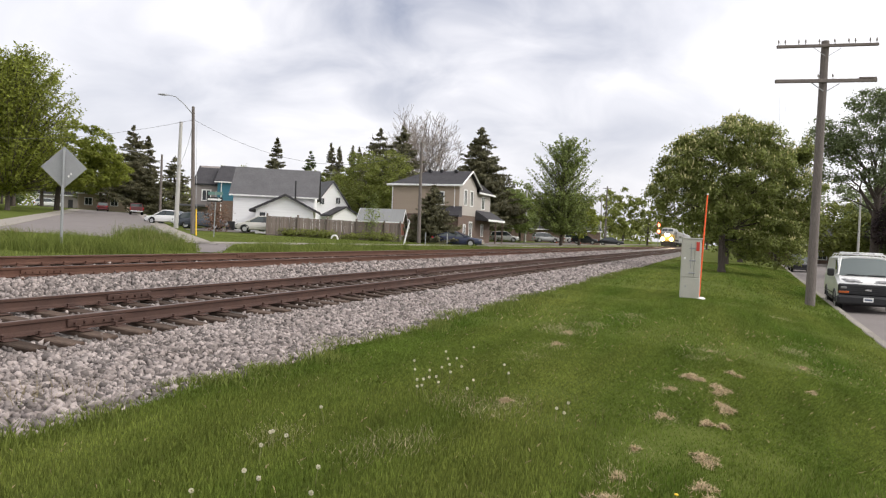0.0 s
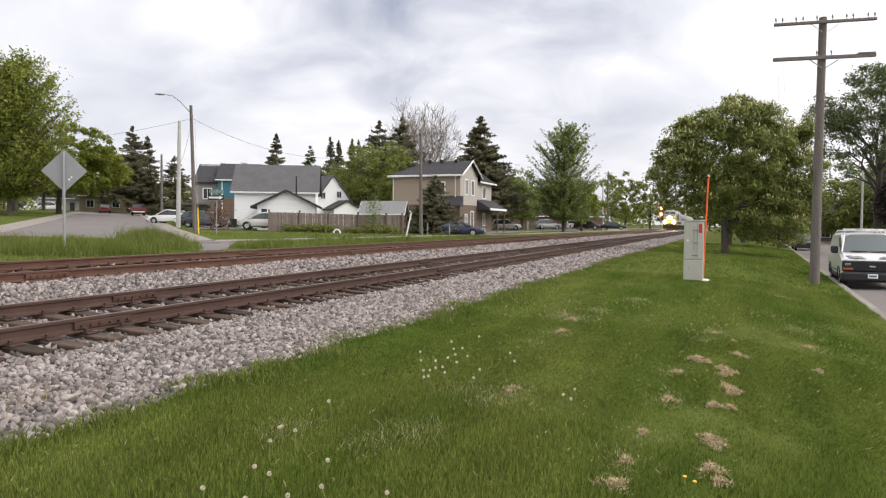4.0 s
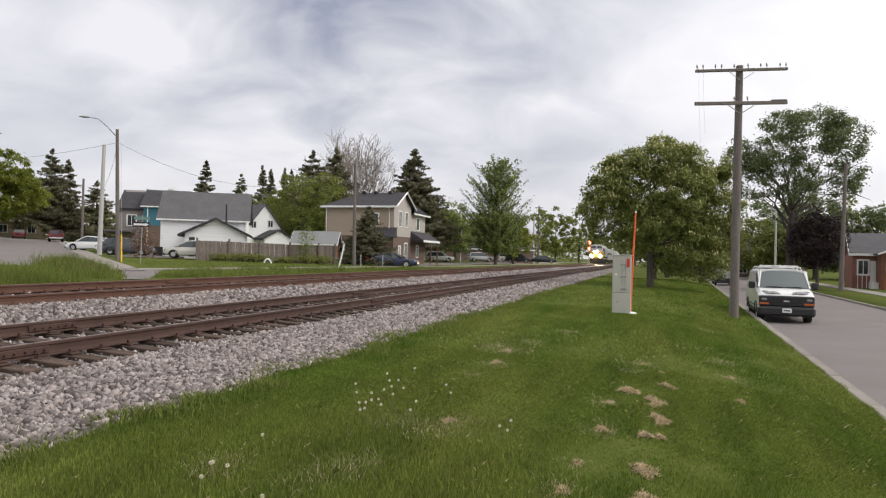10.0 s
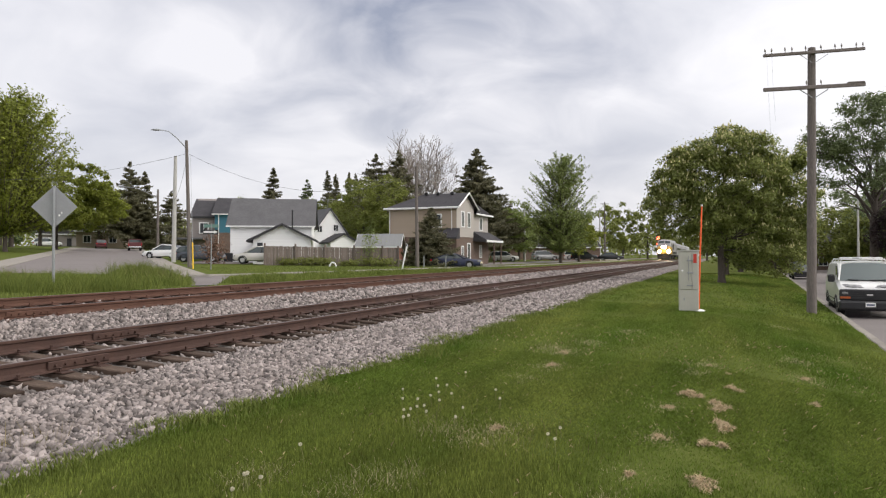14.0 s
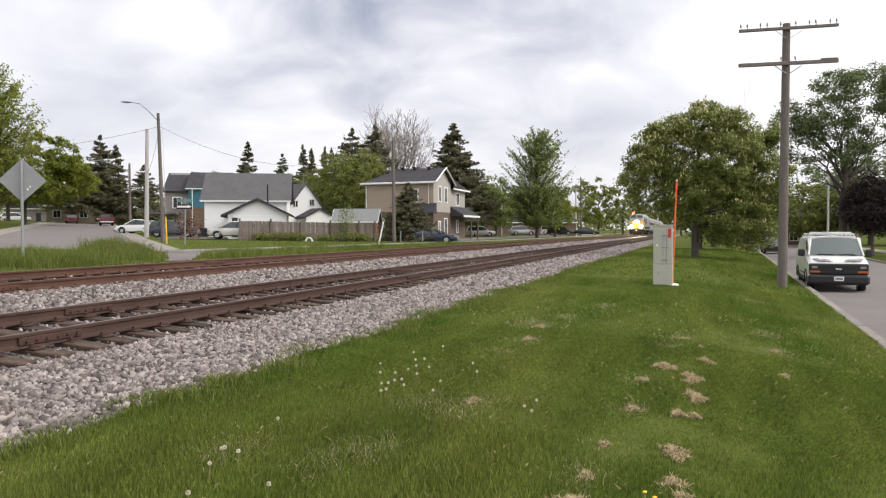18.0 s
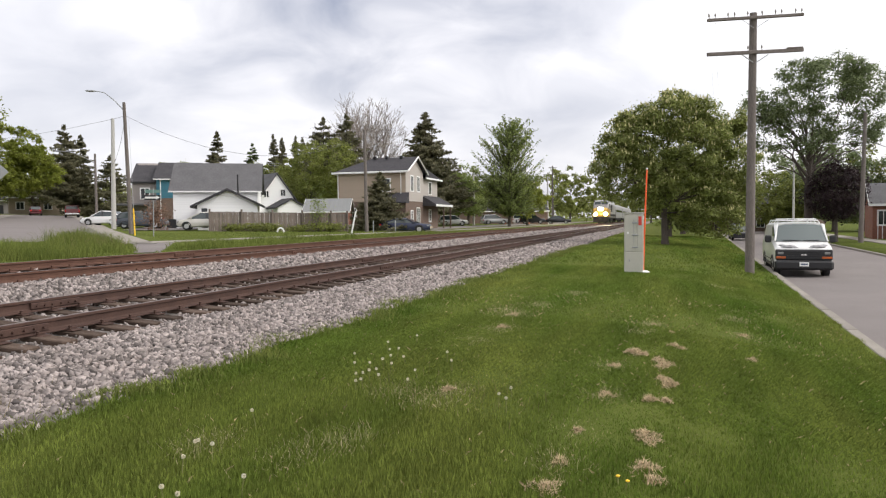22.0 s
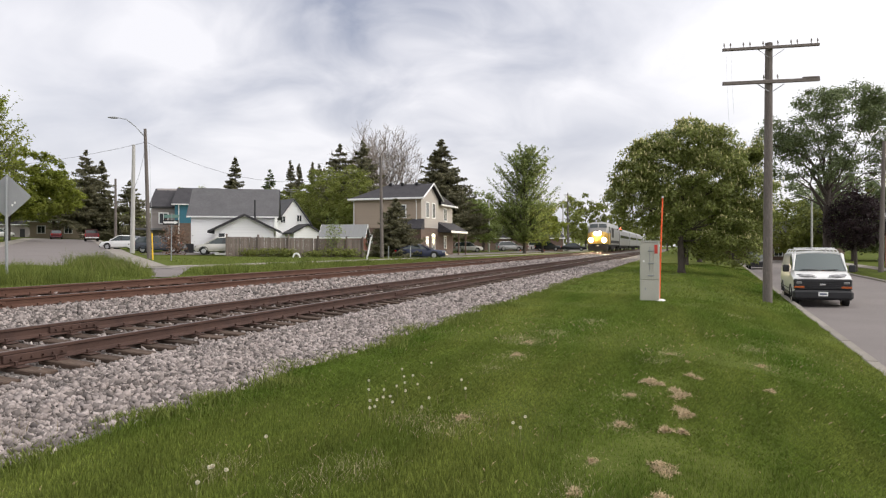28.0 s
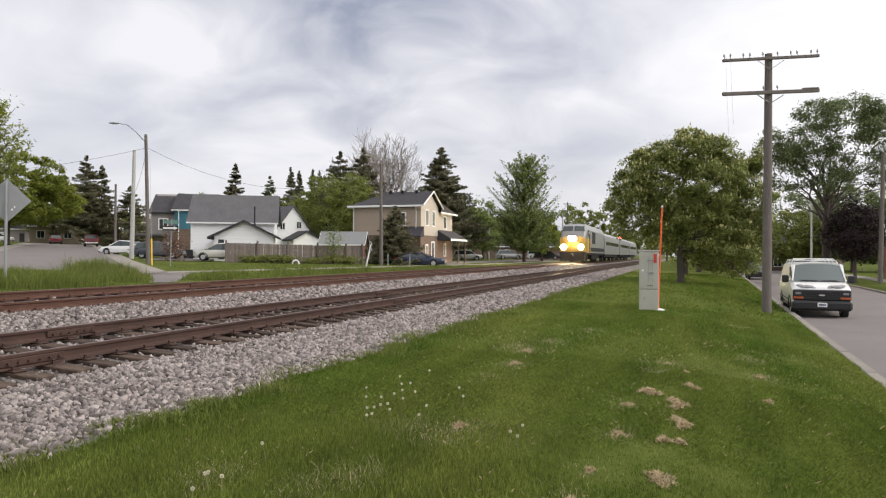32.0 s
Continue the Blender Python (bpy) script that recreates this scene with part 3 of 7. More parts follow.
# ---- grass ----
def blades(name, n, sampler, height, width, material, label, lean=0.8, simple=False):
    s, d = sampler(n)
    n = len(s)
    x, y = xy(s, d)
    dd = np.where(d < 0, d + SKEW * (s - 15) * np.minimum(1, -d / 3), d)
    z = np.interp(dd, [a for a, _ in PROFILE], [b for _, b in PROFILE])
    wave = np.sin(s * 1.3 + 2 * np.sin(d * 0.9)) * np.sin(d * 1.7 + 1.4 * np.sin(s * 0.8)) + 0.6 * np.sin(s * 4.7 + d * 2.1) * np.sin(d * 5.3 - s * 1.9)
    h = height * rs.uniform(0.5, 1.35, n) * (1 + 0.35 * wave)
    a, b = rs.uniform(0, 2 * np.pi, n), rs.uniform(0, 2 * np.pi, n)
    ln = lean * rs.uniform(0.2, 1.3, n) * h
    w = width * rs.uniform(0.6, 1.3, n)
    dx, dy = np.cos(a) * w, np.sin(a) * w
    lx, ly = np.cos(b) * ln, np.sin(b) * ln
    p = np.stack([np.stack([x - dx, y - dy, z - 0.02], 1), np.stack([x + dx, y + dy, z - 0.02], 1), np.stack([x + dx * 0.7 + lx * 0.4, y + dy * 0.7 + ly * 0.4, z + h * 0.6], 1), np.stack([x - dx * 0.7 + lx * 0.4, y - dy * 0.7 + ly * 0.4, z + h * 0.6], 1), np.stack([x + lx, y + ly, z + h], 1)], 1)
    tri = np.array([(0, 1, 2), (0, 2, 3), (3, 2, 4)] if height > 0.08 else [(0, 1, 2), (0, 2, 4)])
    f = (tri[None] + 5 * np.arange(n)[:, None, None]).reshape(-1, 3)
    if simple:
        p, f = p[:, (0, 1, 4)], np.arange(3 * n).reshape(-1, 3)
    return tagged(new(name, soup(name, p.reshape(-1, 3), f, material)), label, "grass", kind="stuff")


def lawn(s0, s1, d0, d1, patch=0.0):
    def f(n):
        s, d = rs.uniform(s0, s1, n), rs.uniform(d0, d1, n)
        if patch:
            k = np.sin(s * 2.3 + 1.3 * np.sin(d * 1.9)) * np.sin(d * 2.7 + s * 0.7) + rs.normal(0, 0.5, n) > patch - 1
            s, d = s[k], d[k]
        k = d < 4.35 + 0.22 * np.sin(s * 1.7) + 0.16 * np.sin(s * 4.1 + 1) + rs.uniform(-0.1, 0.25, len(s))
        s, d = s[k], d[k]
        k = d > -3.34 - SKEW * (s - 15) + 0.06 * np.sin(s * 3.1)
        return s[k], d[k]
    return f


blades("lawn_grass", 50000, lawn(2.6, 5.6, -2.6, 4.6, 0.8), 0.052, 0.0028, M_BLADE, "longer tufts of green grass on the lawn", 0.3)
blades("lawn_grass", 165000, lawn(2.6, 6.2, -3.5, 4.6), 0.042, 0.0032, M_BLADE, "short green mown grass on the lawn", 0.35)
blades("lawn_grass", 190000, lawn(6.2, 11, -3.5, 4.6), 0.034, 0.0038, M_BLADE, "short green mown grass on the lawn", 1.2)
blades("lawn_grass", 210000, lawn(11, 24, -3.7, 4.5), 0.034, 0.011, M_BLADE, "short green mown grass on the lawn", 1.5, simple=True)
blades("lawn_grass", 90000, lawn(24, 70, -6.0, 4.4), 0.045, 0.02, M_BLADE, "short green mown grass further along the lawn", 1.7, simple=True)


blades("lawn_grass", 24000, lawn(-8, 2.6, -3.0, 4.5), 0.035, 0.012, M_BLADE, "short green mown grass on the lawn", simple=True)
blades("straw", 5000, lawn(2.6, 16, -3.1, 4.6, 0.9), 0.034, 0.002, M_DRY, "scattered dry straw among the mown grass", 1.6)


def edge(n):
    s = rs.uniform(2.6, 40, n) ** 1.0
    c = rs.uniform(2.6, 40, 240)
    s = np.where(rs.uniform(size=n) < 0.65, c[rs.randint(0, 240, n)] + rs.normal(0, 0.12, n), s)
    return s, 4.36 + 0.22 * np.sin(s * 1.7) + 0.16 * np.sin(s * 4.1 + 1) + rs.normal(0, 0.17, n)


blades("edge_grass", 26000, edge, 0.10, 0.006, M_WEED, "uncut grass fringe along the stone ballast")


blades("dry_stalks", 90, lambda n: (4.2 + rs.normal(0, 0.3, n), 5.05 + rs.normal(0, 0.16, n)), 0.28, 0.0036, M_BROWNST, "dry brown weed stalks standing in the ballast", 0.5)
blades("ballast_weeds", 900, lambda n: (np.array([4.3, 3.9, 13.2, 21.5, 26.0, 30.5])[rs.randint(0, 6, n)] + rs.normal(0, 0.16, n), np.array([4.9, 5.2, 5.0, 5.1, 5.4, 5.0])[rs.randint(0, 6, n)] + rs.normal(0, 0.1, n)), 0.13, 0.005, M_WEED, "small weed tufts growing in the ballast", 0.7)


def off_paving(s, d):
    x, y = xy(s, d)
    k = (x > -9.8 - np.maximum(0, y - 33.9) * 0.47) | (d < 19) | (y < 33.6)
    p0 = np.interp(s, [27.6, 75], [23.5, 20.2])
    k &= ~((d > p0 - 0.1) & (d < p0 + 1.25) & (s > 27.4))
    k &= ~((d > 23.4) & (d < 28.6) & (s > 61))
    return k & ~((np.abs(x + 8.85 + (y - 26.5) * 0.3) < 0.3 + 0.08 * (y - 26.5)) & (y > 24.5) & (y < 37.5))


def clumpy(s0, s1, d0, d1):
    def f(n):
        c = 60
        cs, cd = rs.uniform(s0, s1, c), rs.uniform(d0, d1, c)
        k = rs.randint(0, c, n)
        s, d = cs[k] + rs.normal(0, 0.8, n), np.maximum(cd[k] + rs.normal(0, 0.4, n), 14.6)
        k = off_paving(s, d)
        return s[k], d[k]
    return f


blades("tall_grass", 5000, clumpy(2, 26, 15.4, 18.0), 0.10, 0.008, M_WEED, "tall uncut grass beside the far track", 0.5)
def mound(spots, sx, sy):
    def f(n):
        k = rs.randint(0, len(spots), n)
        q = np.array(spots)[k]
        s, d = sd(q[:, 0] + rs.normal(0, sx, n), q[:, 1] + rs.normal(0, sy, n))
        k = off_paving(s, d)
        return s[k], d[k]
    return f


blades("tall_grass", 3200, mound(((-13.7, 31.0), (-13.1, 30.4), (-13.4, 31.8)), 0.4, 0.4), 0.56, 0.007, M_WEED, "mound of tall weeds beside the crossing", 0.6)
blades("tall_grass", 3600, mound(((-12.2, 30.2), (-11.6, 29.2), (-12.6, 29.4)), 0.4, 0.5), 0.46, 0.007, M_WEED, "mound of tall weeds beside the crossing", 0.6)
blades("tall_grass", 2200, mound(((-10.0, 27.0), (-10.6, 28.0), (-11.2, 27.4)), 0.35, 0.4), 0.28, 0.006, M_WEED, "low weeds sloping down to the track", 0.7)
blades("tall_grass", 7000, mound(((-13.9, 25.6), (-15.2, 25.6), (-16.6, 26.4), (-18.5, 25.5), (-13.2, 27.0), (-15.0, 28.2), (-20.5, 25.0), (-12.4, 26.2)), 0.7, 0.55), 0.36, 0.007, M_WEED, "low weeds in front of the side street", 0.7)
blades("tall_grass", 5200, mound(((-12.08, 21.68), (-13.28, 21.98), (-11.18, 22.18), (-14.48, 22.18), (-10.38, 22.88)), 0.6, 0.4), 0.42, 0.006, M_WEED, "rough weeds round the foot of the road sign", 0.7)
blades("brown_stalks", 500, mound(((-12.2, 30.0), (-13.4, 30.6), (-16.0, 26.0), (-11.4, 28.4)), 0.6, 0.5), 0.5, 0.006, M_BROWNST, "dry brown stalks among the tall weeds", 0.5)
blades("tall_grass", 4200, mound(((-3.9, 42.0), (-5.6, 40.6), (-2.4, 43.6), (-6.6, 37.4), (-7.8, 33.2), (-8.2, 29.6), (-7.9, 30.6), (-0.2, 47.0), (2.4, 51.0)), 0.45, 0.4), 0.42, 0.007, M_WEED, "ragged clumps of tall weeds on the far verge", 0.7)
blades("tall_grass", 16000, clumpy(26, 60, 15.2, 19.5), 0.2, 0.009, M_WEED, "uncut grass verge beside the far track", 0.5)
def verge(n):
    s, d = rs.uniform(0, 90, n), rs.uniform(15.2, 34, n)
    k = off_paving(s, d)
    return s[k], d[k]


blades("verge_grass", 70000, verge, 0.085, 0.012, M_WEED, "rough green verge beyond the tracks", 0.6, True)


def heap(name, material, spots, label, category, size, n, h):
    for s, d, k in spots:
        x, y = xy(s, d)
        th_n = int(n * k)
        a, r = rs.uniform(0, 2 * np.pi, th_n), size * k * np.sqrt(rs.uniform(0, 1, th_n))
        wob = 1 + 0.5 * np.sin(3 * a + s * 7) + 0.3 * np.sin(5 * a + d * 9)
        px, py = r * np.cos(a) * wob, r * np.sin(a) * 1.3 * wob
        b = rs.uniform(0, 2 * np.pi, th_n)
        L = rs.uniform(0.02, 0.06, th_n) * k ** 0.3
        z = h * k * np.maximum(0, 1 - (r / (size * k)) ** 2) * rs.uniform(0.2, 1.0, th_n) + 0.02
        w = 0.004
        p = np.stack([np.stack([px - w * np.sin(b), py + w * np.cos(b), z], 1), np.stack([px + w * np.sin(b), py - w * np.cos(b), z], 1), np.stack([px + L * np.cos(b), py + L * np.sin(b), z + rs.uniform(-0.03, 0.03, th_n)], 1)], 1)
        f = np.arange(3 * th_n).reshape(-1, 3)
        ob = new(name, soup(name, p.reshape(-1, 3), f, material))
        ob.matrix_basis = pose(x, y, ground_z(x, y), 0, 0, TRK)
        tagged(ob, label, category, "dry grass clumps")


# ---- trees ----
def leaf_mat(name, a, b, isl=0.4, tr=0.35):
    return mat(name, a, 0.6, var=0.2, scale=0.5, bump=0, bscale=4, second=b, island=isl, trans=tr)


L_CHEST = leaf_mat("chestnut_leaves", (0.16, 0.196, 0.046), (0.25, 0.275, 0.08), 0.5, 0.46)
L_LOCUST = leaf_mat("locust_leaves", (0.13, 0.168, 0.072), (0.185, 0.222, 0.098), 0.4, 0.46)
L_MAPLE = leaf_mat("maple_leaves", (0.19, 0.225, 0.03), (0.28, 0.31, 0.05), 0.4, 0.5)
L_SPRING = leaf_mat("spring_leaves", (0.165, 0.215, 0.058), (0.25, 0.295, 0.088), 0.4, 0.5)
L_WOOD = leaf_mat("wood_leaves", (0.145, 0.17, 0.035), (0.22, 0.24, 0.055), 0.4, 0.42)
L_WILLOW = leaf_mat("fresh_fine_leaves", (0.175, 0.205, 0.04), (0.255, 0.28, 0.07), 0.4, 0.45)
L_PURPLE = leaf_mat("purple_leaves", (0.022, 0.012, 0.014), (0.035, 0.018, 0.02))
L_SPRUCE = leaf_mat("spruce_needles", (0.145, 0.14, 0.08), (0.20, 0.188, 0.105), 0.45, 0.45)
L_FLOWER = mat("blossom", (0.58, 0.54, 0.27), 0.7, var=0.15, bump=0, island=0.2, trans=0.3)
M_BARK = mat("bark", (0.075, 0.06, 0.05), 0.95, var=0.4, scale=4, bump=0.8, bscale=14, second=(0.12, 0.10, 0.085), stretch=(3, 3, 0.6), bdist=0.03)
M_BUD = mat("pale_buds", (0.34, 0.31, 0.23), 0.9, var=0.2, bump=0, island=0.3, trans=0.3)
M_TWIG = mat("bare_twigs", (0.25, 0.215, 0.19), 0.95, var=0.2, scale=2, bump=0.2)


def leaf_mesh(name, centers, normals, size, material, fold=0.35, wide=0.42):
    """Small folded leaves round the given places, turned roughly along the normals."""
    n = len(centers)
    nr = normals + rs.normal(0, 0.42, (n, 3))
    nr /= np.linalg.norm(nr, axis=1)[:, None] + 1e-9
    t = np.cross(nr, rs.normal(size=(n, 3)))
    t /= np.linalg.norm(t, axis=1)[:, None] + 1e-9
    b = np.cross(nr, t)
    L = (size * rs.uniform(0.6, 1.4, n))[:, None]
    w = L * wide
    p = np.stack([centers - t * L, centers + b * w - nr * w * fold, centers + t * L - nr * L * 0.2, centers - b * w - nr * w * fold], 1)
    f = (np.array([(0, 1, 2), (0, 2, 3)])[None] + 4 * np.arange(n)[:, None, None]).reshape(-1, 3)
    return soup(name, p.reshape(-1, 3), f, material)


def branch(sh, p, d, length, r, depth, rng, tips, droop=0.0, spread=0.6, kids=3, n=6, fac=(0.5, 0.72), rmin=0.0):
    pts, rad = [p], [r]
    q, dd = Vector(p), Vector(d).normalized()
    for i in range(3):
        dd = (dd + Vector((rng.uniform(-0.18, 0.18), rng.uniform(-0.18, 0.18), rng.uniform(-0.08, 0.12) - droop))).normalized()
        q = q + dd * length / 3
        pts.append(q.copy())
        rad.append(max(rmin, r * (1 - 0.2 * (i + 1))))
    sh.tube(pts, rad, n, caps=False)
    tips.append(q.copy())
    if depth > 0:
        for k in range(kids):
            a = rng.uniform(0, 6.283)
            side = dd.cross(Vector((math.cos(a), math.sin(a), 0.3))).normalized()
            w = pts[rng.choice((1, 2, 3, 3))]
            branch(sh, w, dd + side * spread * rng.uniform(0.6, 1.4), length * rng.uniform(*fac), r * 0.55, depth - 1, rng, tips, droop, spread, kids, max(3, n - 1), fac, rmin)


def broadleaf(name, x, y, height, lobes, trunk_h, trunk_r, n_leaves, leaf, material, label, seed, clump=0.75, limbs=7, flowers=0, thin=0.0, z=None):
    """lobes: (x, y, z, rx, ry, rz) of the crown's masses, from the tree's base."""
    rng = random.Random(seed)
    z0 = ground_z(x, y) if z is None else z
    th = thing(name, x, y, z0 - 0.05, 0, label, "tree")
    sh = Shape()
    top = Vector((lobes[0][0] * 0.4, lobes[0][1] * 0.4, height * 0.72))
    mid = Vector((rng.uniform(-0.1, 0.1), rng.uniform(-0.1, 0.1), trunk_h))
    sh.tube([(0, 0, -0.1), (0, 0, 0.35), mid * 0.6, mid, mid.lerp(top, 0.5), top], [trunk_r * 1.5, trunk_r * 1.08, trunk_r, trunk_r * 0.85, trunk_r * 0.5, trunk_r * 0.12], 9, caps=False)
    for i in range(limbs):
        lb = lobes[i % len(lobes)]
        a = rng.uniform(0, 6.283)
        goal = Vector((lb[0] + math.cos(a) * lb[3] * 0.6, lb[1] + math.sin(a) * lb[4] * 0.6, lb[2] + rng.uniform(-0.3, 0.5) * lb[5]))
        st = mid.lerp(top, rng.uniform(0.0, 0.55))
        branch(sh, st, goal - st, (goal - st).length * 0.5, trunk_r * rng.uniform(0.28, 0.45), 2, rng, [], 0, 0.6, 2, 6)
    part("trunk", sh, M_BARK, th)
    # clumps of leaves on the outside of the lobes and some inside
    vol = np.array([lb[3] * lb[4] * lb[5] for lb in lobes]) ** 0.67
    per = 110 if n_leaves > 9000 else 60
    nc = max(16, n_leaves // per)
    pick = rs.choice(len(lobes), nc, p=vol / vol.sum())
    lb = np.array(lobes)[pick]
    u = rs.normal(size=(nc, 3))
    u /= np.linalg.norm(u, axis=1)[:, None]
    bumpy = np.array([1 + 0.22 * noise.noise(Vector((q[0] * 2.1 + seed, q[1] * 2.1, q[2] * 2.1))) for q in u])
    rad = np.where(rs.uniform(size=nc) < 0.8, rs.uniform(0.72, 1.0, nc), rs.uniform(0.3, 0.72, nc)) * bumpy
    c = lb[:, :3] + u * lb[:, 3:] * rad[:, None]
    keep = c[:, 2] > 0.35
    if thin:
        g = np.array([noise.noise(Vector(q * 0.55 + seed)) for q in c])
        keep &= g > thin - 0.35
    c, u = c[keep], u[keep]
    nc = len(c)
    # each bough is a leafy dome, thick above and open below
    v = rs.normal(size=(nc, per, 3)) + np.array([0, 0, 0.45]) + u[:, None] * 0.35
    v /= np.linalg.norm(v, axis=2)[:, :, None]
    R = clump * rs.uniform(0.55, 1.15, (nc, 1, 1))
    off = v * R * np.where(rs.uniform(size=(nc, per, 1)) < 0.75, rs.uniform(0.72, 1.06, (nc, per, 1)), rs.uniform(0.2, 0.8, (nc, per, 1))) * np.array([1, 1, 0.68])
    off += rs.normal(0, 0.10 * clump, (nc, per, 3))
    loose = rs.uniform(size=(nc, per, 1)) < 0.1
    off = np.where(loose, off * rs.uniform(1.1, 1.9, (nc, per, 1)), off)
    pos = (c[:, None] + off).reshape(-1, 3)
    nrm = (v * 0.8 + np.array([0, 0, 0.45])).reshape(-1, 3)
    part("crown", leaf_mesh("crown", pos, nrm, leaf, material), material, th)
    if flowers:
        # candles stand on the upper outer shoots of each bough
        up_out = (v[:, :, 2] > 0.25) & (np.abs(off).sum(2) > R[:, :, 0] * 0.8) & (u[:, None, 2] > -0.35)
        cf = pos.reshape(nc, per, 3)[up_out]
        cf = cf[rs.permutation(len(cf))[:flowers]]
        sf = Shape()
        for q in cf:
            h = rs.uniform(0.12, 0.21)
            sf.tube([tuple(q), (q[0], q[1], q[2] + h * 0.4), (q[0] + rs.uniform(-0.02, 0.02), q[1], q[2] + h)], [0.042, 0.036, 0.006], 4, caps=False)
        part("blossom", sf, L_FLOWER, th, "upright cream blossom candles")
    return th


def spruce(name, x, y, height, radius, label, seed, z=None, material=None, z_low=0.06, dens=1.0):
    material = material or L_SPRUCE
    rng = np.random.RandomState(seed)
    z0 = ground_z(x, y) if z is None else z
    th = thing(name, x, y, z0 - 0.05, rng.uniform(0, 360), label, "tree")
    part("trunk", Shape().tube([(0, 0, -0.1), (0, 0, height * 0.5), (0, 0, height * 0.98)], [radius * 0.085, radius * 0.05, 0.01], 7, caps=False), M_BARK, th)
    cs, ns = [], []
    tiers = int(height * 1.5 * dens) + 5
    for i in range(tiers):
        f0 = (i + rng.uniform(0, 0.8)) / tiers
        for k in range(int(6 + 8 * (1 - f0))):
            a = rng.uniform(0, 6.283)
            f = max(0.0, f0 + rng.uniform(-1.6, 1.6) / tiers)
            f = f if f < 1 else 0.8 + 0.2 * rng.uniform()
            ln = (1.75 * radius * (1 - f) ** 0.82 + 0.06) * rng.choice((0.7, 0.85, 0.95, 1.0, 1.06, 1.16))
            zz = height * (z_low + (1 - z_low) * f)
            m = int(14 + 25 * ln)
            w = rng.uniform(0.1, 1, m) ** 0.8
            side = rng.normal(0, 0.17, m) * ln * (1.05 - w)
            hang = -np.abs(rng.normal(0, 0.16, m)) * ln ** 0.5 * (1.1 - w)
            px = np.cos(a) * w * ln - np.sin(a) * side
            py = np.sin(a) * w * ln + np.cos(a) * side
            pz = zz - rng.uniform(0.2, 0.5) * ln * w + 0.26 * ln * w * w + hang
            cs.append(np.stack([px, py, pz], 1))
            ns.append(np.tile([np.cos(a) * 0.5, np.sin(a) * 0.5, 0.6], (m, 1)))
    c, nn = np.concatenate(cs), np.concatenate(ns)
    part("foliage", leaf_mesh("foliage", c, nn, 0.12 + 0.0085 * height, material, wide=0.33), material, th)
    return th


def upswept(name, x, y, height, radius, z_low, n_branches, per, leaf, material, label, seed, loose=0.42, skirt=0):
    """A tree whose leafy shoots all sweep outwards and up."""
    rng = random.Random(seed)
    th = thing(name, x, y, ground_z(x, y) - 0.05, 0, label, "tree")
    sh = Shape().tube([(0, 0, -0.1), (0, 0, 0.4), (0.1, 0, height * 0.45), (0, 0, height * 0.9)], [0.34, 0.24, 0.17, 0.03], 8, caps=False)
    cs, ns = [], []
    for i in range(n_branches + skirt):
        low = i >= n_branches
        f = rng.uniform(0.0, 0.42) if low else rng.random() ** 0.8
        a = rng.uniform(0, 6.283)
        out = radius * rng.uniform(0.45, 1.02) if low else radius * (math.sin(math.pi * (0.2 + 0.70 * f)) ** 0.6) * rng.uniform(0.45, 1.08)
        zt = z_low + (height - z_low) * f * rng.uniform(0.9, 1.03)
        st = Vector((0, 0, max(height * 0.12, zt - out * (rng.uniform(0.05, 0.4) if low else rng.uniform(0.7, 1.1)))))
        en = Vector((math.cos(a) * out, math.sin(a) * out, zt + 0.2))
        mid = st.lerp(en, 0.55) + Vector((0, 0, -0.08 * out))
        sh.tube([st, mid, en], [0.06, 0.035, 0.008], 4, caps=False)
        w = rs.uniform(0.12, 1.08, (per, 1))
        p = np.array(st) * (1 - w) ** 2 + 2 * np.array(mid) * w * (1 - w) + np.array(en) * w ** 2
        cs.append(p + rs.normal(0, 1, (per, 3)) * (loose - 0.24 * w) * np.array([1, 1, 0.8]))
        ns.append(np.tile([math.cos(a) * 0.3, math.sin(a) * 0.3, 0.6], (per, 1)))
    part("trunk", sh, M_BARK, th)
    part("crown", leaf_mesh("crown", np.concatenate(cs), np.concatenate(ns), leaf, material), material, th)
    return th


def bare_tree(name, x, y, height, label, seed):
    rng = random.Random(seed)
    th = thing(name, x, y, ground_z(x, y) - 0.1, 0, label, "tree")
    sh, tips = Shape(), []
    for k in range(9):
        a = k * 0.698 + rng.uniform(-0.3, 0.3)
        w = rng.uniform(0.1, 0.5)
        branch(sh, (0, 0, height * 0.18), (math.cos(a) * w, math.sin(a) * w, 1.0), height * 0.26, 0.26, 5, rng, tips, -0.03, 0.6, 3, 4, (0.62, 0.84), 0.024)
    sh.tube([(0, 0, -0.1), (0, 0, height * 0.12), (0, 0, height * 0.24)], [0.5, 0.4, 0.3], 8)
    part("trunk", sh, M_TWIG, th, "pale bare limbs and twigs")
    c = np.array([tuple(q) for q in tips if q.z > height * 0.4])
    c = np.repeat(c, 2, 0) + rs.normal(0, 0.16, (2 * len(c), 3))
    part("crown", leaf_mesh("crown", c, np.tile([0, 0, 0.5], (len(c), 1)), 0.07, M_BUD), M_BUD, th, "opening pale buds")
    return th


# ---- poles, signs, cabinet ----
def lean_tube(h, r0, r1, n=10, lean=(0, 0)):
    return Shape().tube([(0, 0, -0.2), (lean[0] * 0.5, lean[1] * 0.5, h * 0.5), (lean[0], lean[1], h)], [r0, (r0 + r1) / 2, r1], n)


def insulator():
    return Shape().tube([(0, 0, 0), (0, 0, 0.09)], 0.012, 6).tube([(0, 0, 0.08), (0, 0, 0.11), (0, 0, 0.16), (0, 0, 0.19)], [0.026, 0.032, 0.022, 0.014], 8)


